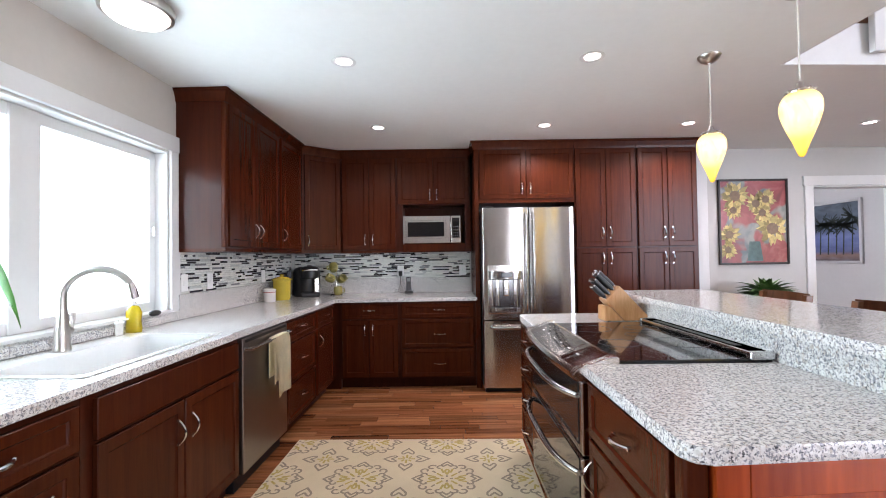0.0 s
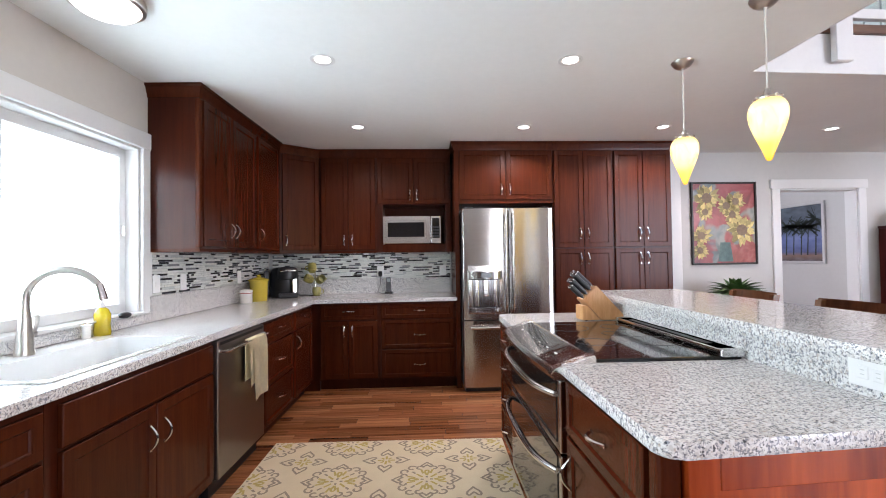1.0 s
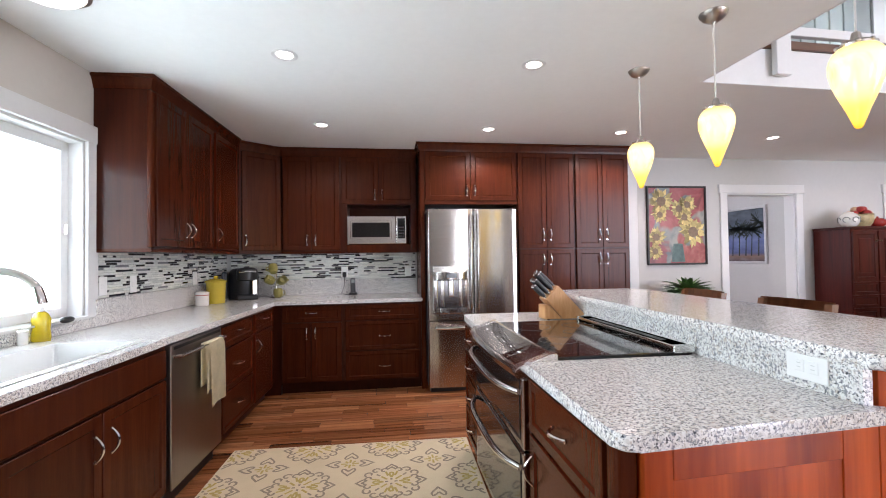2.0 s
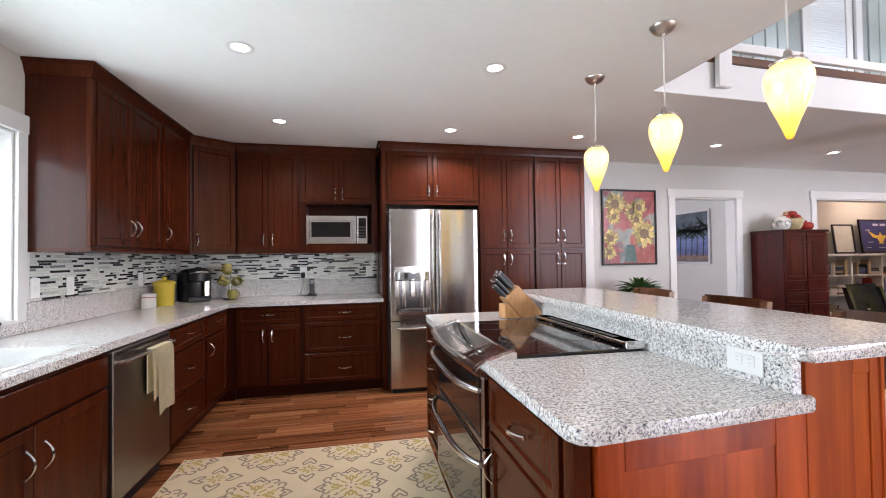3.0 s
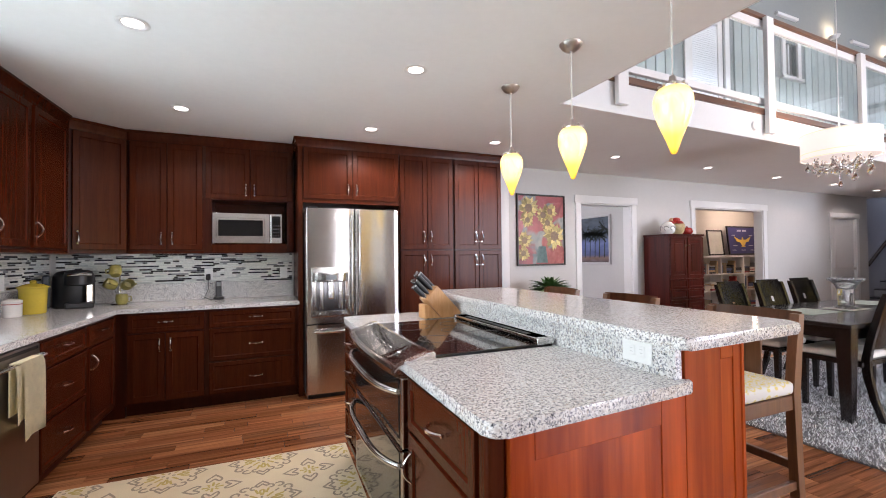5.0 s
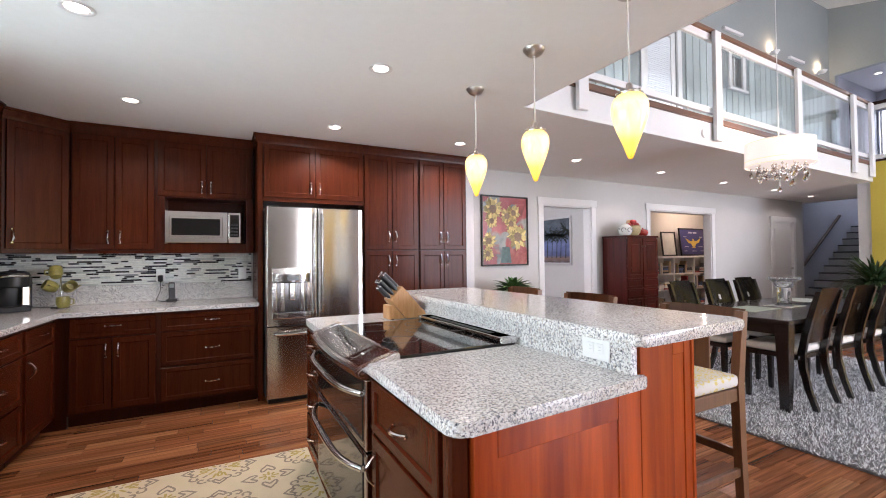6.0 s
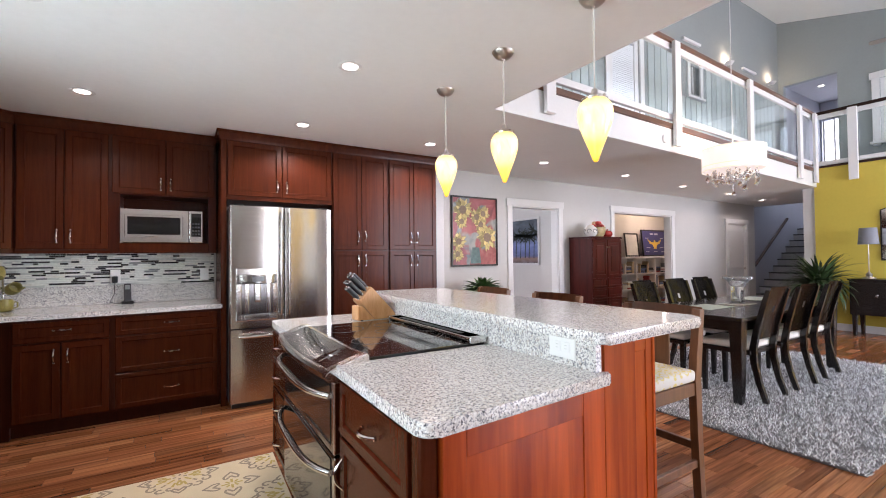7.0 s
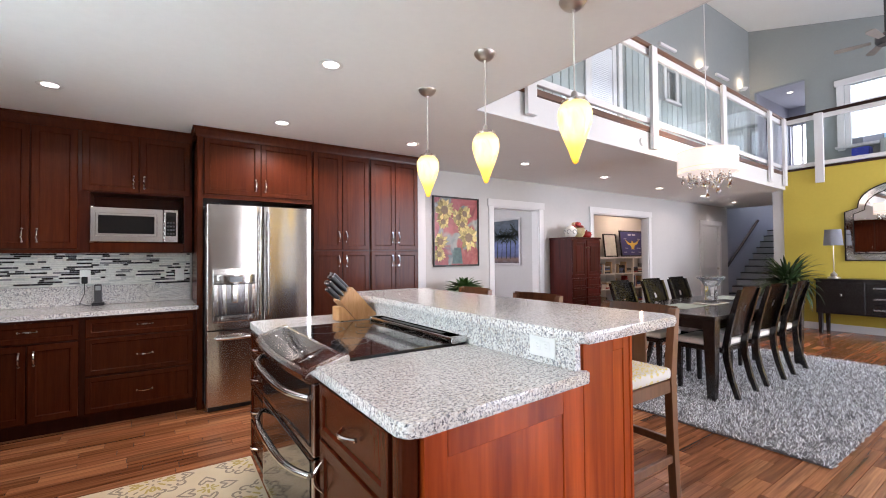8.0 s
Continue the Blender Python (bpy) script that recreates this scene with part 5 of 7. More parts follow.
# ---- chandelier ----
cl = thing("chandelier", pose(5.12, 2.25, 0), "lit white drum shade chandelier with crystal drops", "chandelier")
SHADE_BAND = mat("shade_band_cloth", (0.70, 0.62, 0.52), 0.7, 0, 0.05, 20, emit=0.35, emit_color=(1.0, 0.85, 0.68))
SHADE = mat("lit_fabric_shade", (0.85, 0.80, 0.72), 0.8, 0, 0.03, 20, emit=0.40, emit_color=(1.0, 0.90, 0.78))
SR, SZ0, SZ1 = 0.294, 2.215, 2.462
bm = BM()
lathe(bm, [(SR - 0.006, SZ0), (SR, SZ0), (SR, SZ1), (SR - 0.006, SZ1), (SR - 0.006, SZ0)], seg=48)
part("drum_shade", bm, SHADE, cl, smooth=True)
bm = BM()
lathe(bm, [(0.0, SZ0 + 0.008), (SR - 0.008, SZ0 + 0.008), (SR - 0.008, SZ0 + 0.012), (0.0, SZ0 + 0.012)], seg=48)
part("diffuser", bm, SHADE, cl)
for z in (SZ0 + 0.002, SZ0 + 0.05, SZ1 - 0.012):
    bm = BM()
    lathe(bm, [(SR + 0.0005, z), (SR + 0.0025, z), (SR + 0.0025, z + 0.01), (SR + 0.0005, z + 0.01), (SR + 0.0005, z)], seg=48)
    part("shade_band", bm, SHADE_BAND, cl)
part("cord", tube(BM(), [(0, 0, SZ1), (0, 0, 5.89)], 0.004, 6), WHITE, cl)
part("centre_stem", tube(BM(), [(0, 0, SZ0 + 0.01), (0, 0, SZ0 - 0.10)], 0.012, 8), CHROME, cl)
# curved arms that carry clusters of crystals, with longer drops between them
for k in range(8):
    a = k * math.pi / 4 + 0.2
    c_, s_ = math.cos(a), math.sin(a)
    part("arm", tube(BM(), [(0.012 * c_, 0.012 * s_, SZ0 - 0.08), (0.09 * c_, 0.09 * s_, SZ0 - 0.10), (0.17 * c_, 0.17 * s_, SZ0 - 0.075), (0.215 * c_, 0.215 * s_, SZ0 - 0.03), (0.20 * c_, 0.20 * s_, SZ0 + 0.006)], 0.005, 6), CHROME, cl)
rs = random.Random(3)
for k in range(34):
    a = k * 2.399
    r = (0.24, 0.20, 0.13)[k % 3]
    x, y = r * math.cos(a), r * math.sin(a)
    low = SZ0 - rs.uniform(0.06, 0.11)
    if k % 5 == 0:
        low = SZ0 - rs.uniform(0.15, 0.19)
    if k == 33:
        x, y, low = 0.0, 0.0, SZ0 - 0.25
    bm = BM()
    tube(bm, [(x, y, SZ0 + 0.006), (x, y, low)], 0.0018, 4)
    z = SZ0 - 0.015
    while z > low + 0.035:
        ball(bm, (x, y, z), rs.uniform(0.008, 0.013), seg=6)
        z -= rs.uniform(0.022, 0.032)
    lathe(bm, [(0.0, 0.036), (0.010, 0.016), (0.020, -0.005), (0.013, -0.022), (0.0, -0.032)], (x, y, low), 6)
    part("crystal_drop", bm, CRYSTAL, cl)
lamp("chandelier_bulb", "POINT", pose(5.12, 2.25, 2.38), 14, (1.0, 0.85, 0.68), soft=0.15)

# ---- bar stools ----
def stool_cloth(N, L, co, b):
    v = tex(N, L, "Voronoi", mapped(N, L, co, (1, 1, 1)), 20.0, Randomness=0.25)
    return ramp(N, L, v.outputs["Distance"], [(0.0, (0.80, 0.66, 0.20)), (0.23, (0.80, 0.66, 0.20)), (0.26, (0.80, 0.78, 0.72)), (0.40, (0.80, 0.78, 0.72)), (0.43, (0.82, 0.70, 0.28)), (0.50, (0.80, 0.66, 0.20)), (0.54, (0.80, 0.78, 0.72))])


STOOL_CLOTH = ramp_mat("yellow_lattice_cloth", stool_cloth, 0.85)


def bar_stool():
    """Faces -x; its seat centre lies over the origin."""
    st = thing("bar_stool", pose(0, 0, 0), "walnut bar stool with yellow patterned seat", "bar stool", "stools at the bar")
    for y in (-0.205, 0.205):
        part("leg", taper(BM(), -0.20, y, 0.0, 0.66, 0.018, 0.022), STOOL_WOOD, st)
        bm = BM()
        rows = []
        for p, r in (((0.235, 0.0), 0.02), ((0.215, 0.35), 0.023), ((0.205, 0.66), 0.026), ((0.225, 0.82), 0.024), ((0.255, 1.02), 0.02)):
            rows.append([bm.verts.new((p[0] + a * r, y + b * 0.02, p[1])) for a, b in ((-1, -1), (1, -1), (1, 1), (-1, 1))])
        for a, b in zip(rows, rows[1:]):
            for i in range(4):
                bm.faces.new((a[i], a[(i + 1) % 4], b[(i + 1) % 4], b[i]))
        bm.faces.new(rows[0][::-1])
        bm.faces.new(rows[-1])
        part("back_post", bm, STOOL_WOOD, st)
        part("side_rail", box(BM(), -0.18, y - 0.013, 0.585, 0.19, y + 0.013, 0.65, 0.003), STOOL_WOOD, st)
        part("stretcher", box(BM(), -0.18, y - 0.011, 0.215, 0.20, y + 0.011, 0.255, 0.003), STOOL_WOOD, st)
    for x, z in ((-0.2, 0.20), (0.21, 0.30)):
        part("stretcher", box(BM(), x - 0.012, -0.187, z, x + 0.012, 0.187, z + 0.04, 0.003), STOOL_WOOD, st)
    for x in (-0.2, 0.2):
        part("seat_rail", box(BM(), x - 0.013, -0.187, 0.585, x + 0.013, 0.187, 0.65, 0.003), STOOL_WOOD, st)
    bm = BM()
    box(bm, -0.228, -0.222, 0.652, 0.198, 0.222, 0.715, 0.022, 3)
    part("seat", bm, STOOL_CLOTH, st, "white seat pad with yellow lattice", smooth=True)
    bm = BM()
    g = {}
    for i in range(9):
        for j in range(3):
            y = -0.225 + 0.45 * i / 8
            z = 0.915 + 0.115 * j / 2
            g[i, j] = bm.verts.new((0.232 + 0.035 * (1 - (y / 0.225) ** 2) + 0.012 * j, y, z))
    for i in range(8):
        for j in range(2):
            bm.faces.new((g[i, j], g[i + 1, j], g[i + 1, j + 1], g[i, j + 1]))
    bmesh.ops.solidify(bm, geom=bm.faces[:], thickness=0.022)
    part("top_rail", bm, STOOL_WOOD, st, "curved walnut top rail", smooth=True)
    part("back_splat", box(BM(), 0.222, -0.06, 0.65, 0.238, 0.06, 0.935, 0.003), STOOL_WOOD, st)
    return st


st = bar_stool()
st.matrix_basis = pose(2.06, 1.40, 0.001)
copy_thing(st, pose(2.12, 2.23, 0.001, 0, 0, 2))
copy_thing(st, pose(2.14, 3.02, 0.001, 0, 0, -3))

# ---- loft balustrades ----
TH = math.degrees(math.atan(0.0355))
lm = pose(LOFT_X, 2.63, 0, 0, 0, TH)        # x runs along the loft edge, y = 0 is its face
PANE = mat("rail_glass", (0.94, 0.975, 0.97), 0.03, 0, 0.0, trans=1.0, ior=1.12)
FASCIA = tagged(new("loft_fascia"), "white painted fascia under the loft rail", "fascia", kind="structure")
FASCIA.matrix_basis = lm
trim_box(FASCIA, "fascia_board", (0.003, -0.014, CEIL - 0.002, EAST - LOFT_X - 0.01, -0.002, 2.735), WHITE)
trim_box(FASCIA, "brown_ledge", (0.003, -0.03, 2.737, EAST - LOFT_X - 0.01, 0.08, 2.797), RAIL_WOOD)
f2 = tagged(new("kitchen_ceiling_edge"), "white painted edge of the kitchen ceiling", "fascia", kind="structure")
trim_box(f2, "fascia_board", (LOFT_X + 0.001, -4.4, CEIL - 0.002, LOFT_X + 0.014, 2.62, 2.795), WHITE)


def balustrade(name, m, length, posts, label, cap_mat):
    root = thing(name, m, label, "railing")
    part("hand_rail", box(BM(), 0.0, -0.03, 3.735, length, 0.055, 3.785, 0.008, 2), cap_mat, root, "stained wood hand rail")
    part("top_rail", box(BM(), 0.0, -0.008, 3.655, length, 0.035, 3.734, 0.003), WHITE, root)
    part("bottom_rail", box(BM(), 0.0, -0.008, 2.85, length, 0.035, 2.915, 0.003), WHITE, root)
    xs = [0.0] + list(posts) + [length]
    for x in posts:
        part("post", box(BM(), x - 0.06, -0.075, 2.535, x + 0.06, -0.032, 3.74, 0.004), WHITE, root)
    for a, b in zip(xs, xs[1:]):
        if b - a > 0.3:
            p = part("glass_pane", box(BM(), a + 0.065, 0.01, 2.916, b - 0.065, 0.016, 3.654), PANE, root)
            p.visible_shadow = False
    return root


balustrade("loft_railing", lm, EAST - LOFT_X - 0.02, (0.60, 2.70, 4.66, 6.55, 7.28), "white loft railing with glass panes and wood handrail", RAIL_WOOD)
em = pose(EAST - 0.005, 2.90, 0, 0, 0, -90)
balustrade("landing_railing", em, 6.8, (0.52, 2.4, 4.2, 6.0), "white landing railing with glass and dark handrail", DARK_RAIL)
lg = tagged(new("landing_ledge"), "dark wood ledge above the yellow wall", "ledge", kind="structure")
trim_box(lg, "ledge_board", (EAST - 0.025, -4.4, 2.801, EAST + 0.12, 2.88, 2.835), DARK_RAIL)
# board and batten cladding on the loft wall
cd = tagged(new("loft_cladding"), "pale green vertical boards on the loft wall", "cladding", kind="structure")
BOARD = mat("pale_green_boards", (0.44, 0.50, 0.49), 0.6, 0, 0.05, 4, per_object=0.12)
wide = box(BM(), 0.0, -0.020, 0.0, 0.163, -0.001, 2.06, 0.004)
bme = mesh_of("board", wide, BOARD)
x = 3.0
while x < 11.0:
    if not (5.25 < x + 0.17 and x < 6.33):
        if 7.40 < x + 0.17 and x < 8.1:
            trim_box(cd, "board", (x, UW - 0.02, 2.80, x + 0.163, UW - 0.001, 4.05), BOARD, 0.004)
        else:
            ob = new("board", bme)
            ob.parent = cd
            ob.location = (x, UW, 2.80)
    x += 0.178
# glazed loft door with blinds, and a small window with casings
ld = tagged(new("loft_door"), "white glazed loft door with closed blinds", "door", kind="structure")
for nm, b in (("casing", (5.32, UW - 0.03, 2.80, 5.42, UW - 0.001, 4.74)), ("casing", (6.16, UW - 0.03, 2.80, 6.26, UW - 0.001, 4.74)), ("head_casing", (5.30, UW - 0.034, 4.74, 6.28, UW - 0.001, 4.85)),
              ("stile", (5.42, UW + 0.01, 2.80, 5.52, UW + 0.05, 4.72)), ("stile", (6.06, UW + 0.01, 2.80, 6.16, UW + 0.05, 4.72)), ("rail", (5.52, UW + 0.01, 2.80, 6.06, UW + 0.05, 2.98)), ("rail", (5.52, UW + 0.01, 4.62, 6.06, UW + 0.05, 4.72))):
    trim_box(ld, nm, b)
BL = mat("blind_slat", (0.80, 0.83, 0.86), 0.6, 0, 0.03)
slat = mesh_of("blind_slat", box(BM(), 5.525, -0.008, -0.014, 6.055, 0.008, 0.012), BL)
for k in range(52):
    ob = new("blind_slat", slat)
    ob.parent = ld
    ob.matrix_basis = pose(0, UW + 0.03, 3.0 + k * 0.031, 0, 0, 0)
lw = tagged(new("loft_window"), "small loft window with casing and dark curtain", "window", kind="structure")
for nm, b in (("casing", (7.53, UW - 0.03, 4.10, 7.62, UW - 0.001, 4.70)), ("casing", (7.94, UW - 0.03, 4.10, 8.03, UW - 0.001, 4.70)), ("head_casing", (7.50, UW - 0.034, 4.70, 8.06, UW - 0.001, 4.76)), ("window_sill", (7.50, UW - 0.06, 4.06, 8.06, UW - 0.001, 4.10)), ("mullion", (7.765, UW + 0.02, 4.16, 7.795, UW + 0.05, 4.66))):
    trim_box(lw, nm, b)
trim_box(lw, "curtain", (7.62, UW + 0.06, 4.16, 7.94, UW + 0.075, 4.66), mat("dim_curtain", (0.16, 0.16, 0.15), 0.9, 0, 0.2, 20), 0)
for nm, b in (("head_casing", (7.4, UW - 0.05, 5.04, 7.95, UW - 0.001, 5.085)), ("head_casing", (9.55, UW - 0.05, 5.0, 10.1, UW - 0.001, 5.045))):
    tagged(part("picture_ledge", box(BM(), *b, 0.003), WHITE), "short white ledge on the loft wall", "ledge")
# wall sconces
WARM = mat("sconce_lit", (1, 0.9, 0.75), 0.5, 0, 0, emit=6.0, emit_color=(1.0, 0.78, 0.5))
for x in (8.92, 10.75):
    sc = thing("wall_sconce", pose(x, UW, 4.98), "small white wall sconce shining upwards", "wall lamp", "sconces")
    bm = BM()
    lathe(bm, [(0.0, -0.05), (0.045, -0.05), (0.075, 0.0), (0.068, 0.0), (0.04, -0.043), (0.0, -0.043)], (0, -0.077, 0), 20)
    part("bowl", bm, WHITE, sc, smooth=True)
    part("bulb", ball(BM(), (0, -0.077, -0.02), 0.022, seg=10), WARM, sc)
    part("back_plate", box(BM(), -0.03, -0.02, -0.05, 0.03, -0.001, -0.005, 0.003), WHITE, sc)
    lamp("sconce_glow", "POINT", pose(x, UW - 0.1, 5.06), 2.6, (1.0, 0.78, 0.5), soft=0.04)
# landing window
wd = tagged(new("landing_window"), "wide white landing window with transom", "window", kind="structure")
for nm, b in (("casing", (11.21, 2.42, 3.34, 11.248, 2.53, 4.62)), ("casing", (11.21, -1.51, 3.34, 11.248, -1.4, 4.62)), ("head_casing", (11.205, -1.54, 4.62, 11.248, 2.56, 4.74)), ("window_sill", (11.16, -1.54, 3.37, 11.248, 2.56, 3.42)),
              ("mullion", (11.25, -1.4, 4.14, 11.33, 2.42, 4.26)), ("window_frame", (11.26, 2.34, 3.42, 11.34, 2.42, 4.62)), ("window_frame", (11.26, 0.45, 3.42, 11.34, 0.55, 4.14))):
    trim_box(wd, nm, b)
p = trim_box(wd, "pane", (11.31, -1.4, 3.42, 11.314, 2.34, 4.62), GLASS, 0)
p.visible_shadow = False
# blue box and low chest on the landing
tagged(part("storage_box", box(BM(), 10.9, 2.02, 2.80, 11.15, 2.27, 3.30, 0.02, 2), mat("blue_plastic", (0.03, 0.05, 0.42), 0.4, 0, 0.1)), "bright blue box on the landing floor", "box")
tagged(part("low_chest", box(BM(), 10.7, -0.6, 2.80, 11.2, 1.85, 3.36, 0.01), mat("grey_chest", (0.36, 0.38, 0.37), 0.6, 0, 0.1)), "low grey chest beneath the landing window", "chest")
# hall window and rail bars
hw = tagged(new("hall_window"), "bright hall window with white bars", "window", kind="structure")
for y in (3.0, 3.22, 3.44, 3.66, 3.86):
    trim_box(hw, "bar", (13.38, y, 3.0, 13.42, y + 0.035, 4.55))
# smoke detector on the fascia
tagged(part("wall_plate", lathe(BM(), [(0.0, 0.0), (0.05, 0.0), (0.045, 0.02), (0.0, 0.022)], seg=20), WHITE, None, "", True, lm @ pose(2.48, -0.015, 2.60, 90)), "round white plate on the fascia", "plate")
hd = thing("hall_downlight", pose(12.0, 3.5, 5.0), "small lit downlight in the hall ceiling", "ceiling light")
part("trim_ring", lathe(BM(), [(0.044, -0.001), (0.07, -0.001), (0.07, -0.006), (0.05, -0.006), (0.044, -0.001)], seg=24), WHITE, hd, smooth=True)
part("lens", lathe(BM(), [(0.0, -0.003), (0.046, -0.003), (0.046, -0.0005), (0.0, -0.0005)], seg=24), LIT, hd)
tagged(part("flat_case", box(BM(), EAST + 0.14, 0.35, 2.792, EAST + 0.55, 1.55, 2.875, 0.02, 2), BLACK), "flat black case lying on the landing floor", "case")
# ---- ceiling fan ----
fan = thing("ceiling_fan", pose(8.15, 1.32, 4.17), "grey ceiling fan with pale blades", "ceiling fan")
bm = BM()
lathe(bm, [(0.0, -0.05), (0.08, -0.05), (0.11, -0.01), (0.11, 0.06), (0.06, 0.10), (0.02, 0.12), (0.0, 0.12)], seg=24)
part("motor", bm, mat("fan_grey", (0.08, 0.08, 0.085), 0.4, 0.5, 0.1), fan, smooth=True)
part("down_rod", tube(BM(), [(0, 0, 0.1), (0, 0, 1.48)], 0.014, 8), mat("fan_rod", (0.06, 0.06, 0.06), 0.4, 0.5, 0.1), fan)
for k in range(5):
    a = 0.5 + k * 2 * math.pi / 5
    bm = BM()
    poly(bm, rounded([(0.14, -0.035), (0.52, -0.055), (0.52, 0.055), (0.14, 0.035)], [0.01, 0.05, 0.05, 0.01]), 0.0, 0.008)
    part("blade", bm, mat("fan_blade", (0.25, 0.24, 0.23), 0.5, 0, 0.1) if "fan_blade" not in bpy.data.materials else bpy.data.materials["fan_blade"], fan).matrix_basis = pose(0, 0, 0.01, 0, 0, math.degrees(a)) @ pose(0, 0, 0, 10)

# ---- stairs ----
sa = tagged(new("staircase"), "grey carpeted stairs with dark nosings", "staircase", kind="structure")
RISER = mat("grey_riser", (0.40, 0.40, 0.42), 0.8, 0, 0.08)
NOSE = mat("dark_nosing", (0.05, 0.05, 0.055), 0.6, 0, 0.1)
for k in range(12):
    x0, z = 11.9 + 0.265 * k, 0.168 * (k + 1)
    trim_box(sa, "step", (x0, 2.93, 0 if k < 1 else z - 0.168 * 1.0, 16.58, 4.93, z - 0.03), RISER, 0)
    trim_box(sa, "tread", (x0 - 0.02, 2.93, z - 0.03, x0 + 0.27, 4.93, z), NOSE, 0.004)
hr = thing("stair_handrail", pose(0, 0, 0), "dark wood handrail fixed to stairwell wall", "handrail")
part("rail_bar", tube(BM(), [(12.1, 4.89, 1.02), (14.05, 4.89, 2.26)], 0.032, 8), DARK_RAIL, hr)
for t in (0.15, 0.85):
    part("bracket", tube(BM(), [(12.1 + 1.95 * t, 4.89, 1.0 + 1.24 * t), (12.1 + 1.95 * t, 4.95, 0.95 + 1.24 * t)], 0.01, 6), BRUSHED, hr)
# unseen fill hung under the closed upper ceiling to brighten the stairs
lamp("stairwell_fill", "AREA", look((14.6, 3.9, 6.2), (14.3, 4.2, 2.0)), 45, (0.9, 0.95, 1.0), size=1.6, size_y=1.4)

# ---- paintings ----
def picture(name, m, w, h, frame_mat, art_mat, label, fw=0.022, cat="painting"):
    """Hangs on a wall; local x to the right, z up, the front towards -y, centre at the origin."""
    root = thing(name, m, label, cat)
    for b in ((-w / 2, -h / 2, -w / 2 + fw, h / 2), (w / 2 - fw, -h / 2, w / 2, h / 2), (-w / 2 + fw, h / 2 - fw, w / 2 - fw, h / 2), (-w / 2 + fw, -h / 2, w / 2 - fw, -h / 2 + fw)):
        part("frame", box(BM(), b[0], -0.03, b[1], b[2], -0.002, b[3], 0.003), frame_mat, root)
    part("canvas", box(BM(), -w / 2 + fw, -0.016, -h / 2 + fw, w / 2 - fw, -0.004, h / 2 - fw), art_mat, root)
    return root


def blotch_art(stops, scale, stops2, scale2, thr):
    def build(N, L, co, b):
        n = tex(N, L, "Noise", co, scale, Detail=4.0, Distortion=1.5)
        c = ramp(N, L, n.outputs[0], stops)
        n2 = tex(N, L, "Noise", mapped(N, L, co, (1, 1, 1)), scale2, Detail=2.0, Distortion=0.5)
        return mixed(N, L, ramp(N, L, n2.outputs[0], [(thr, (0, 0, 0)), (thr + 0.06, (1, 1, 1))]), c, ramp(N, L, n.outputs[0], stops2))
    return build


DARK_FRAME = mat("black_frame", (0.016, 0.012, 0.011), 0.4, 0, 0.1)
ART1 = ramp_mat("red_grey_canvas", blotch_art([(0.3, (0.18, 0.025, 0.035)), (0.5, (0.31, 0.05, 0.06)), (0.7, (0.40, 0.12, 0.12))], 5.0, [(0.35, (0.10, 0.13, 0.15)), (0.65, (0.30, 0.30, 0.28))], 4.0, 0.52), 0.35, 0.4)
pc = picture("sunflower_painting", pose(3.445, NORTH - 0.001, 1.655), 0.775, 0.95, DARK_FRAME, ART1, "framed painting of yellow sunflowers on red")
SUNNY = mat("sunflower_yellow", (0.50, 0.40, 0.17), 0.6, 0, 0.4, 30, island=0.6)
SEED = mat("sunflower_centre", (0.24, 0.17, 0.12), 0.7, 0, 0.3, 40)
rs = random.Random(8)
for cx, cz, r in ((-0.20, 0.29, 0.17), (0.03, 0.20, 0.13), (0.10, 0.10, 0.12), (0.21, -0.08, 0.19), (-0.27, -0.14, 0.13), (-0.29, -0.31, 0.11), (0.14, 0.25, 0.12), (-0.22, 0.13, 0.11)):
    bm = BM()
    for k in range(34):
        a = k * 2 * math.pi / 17 + rs.uniform(-0.2, 0.2)
        q = r * rs.uniform(0.6, 1.1)
        c, s_ = math.cos(a), math.sin(a)
        w_ = r * 0.16
        pts = [(cx + c * r * 0.3, cz + s_ * r * 0.3), (cx + c * q * 0.65 - s_ * w_, cz + s_ * q * 0.65 + c * w_), (cx + c * q, cz + s_ * q), (cx + c * q * 0.65 + s_ * w_, cz + s_ * q * 0.65 - c * w_)]
        pts = [(max(-0.36, min(0.36, px_)), max(-0.448, min(0.448, pz_))) for px_, pz_ in pts]
        bm.faces.new([bm.verts.new((px_, -0.0166 - 0.0003 * (k % 5), pz_)) for px_, pz_ in pts])
    ob = part("painted_petals", bm, SUNNY, pc)
    tagged(ob, kind="stuff")
    bm = BM()
    vs_ = [bm.verts.new((cx + r * 0.34 * math.cos(t * math.pi / 8), -0.0184, cz + r * 0.34 * math.sin(t * math.pi / 8))) for t in range(16)]
    bm.faces.new(vs_)
    part("painted_centre", bm, SEED, pc)
bm = BM()
for q in (((-0.08, -0.44), (0.10, -0.44), (0.07, -0.22), (-0.05, -0.22)),):
    bm.faces.new([bm.verts.new((x_, -0.0166, z_)) for x_, z_ in q])
part("painted_vase", bm, mat("vase_teal", (0.10, 0.16, 0.16), 0.6, 0, 0.4, 20), pc)


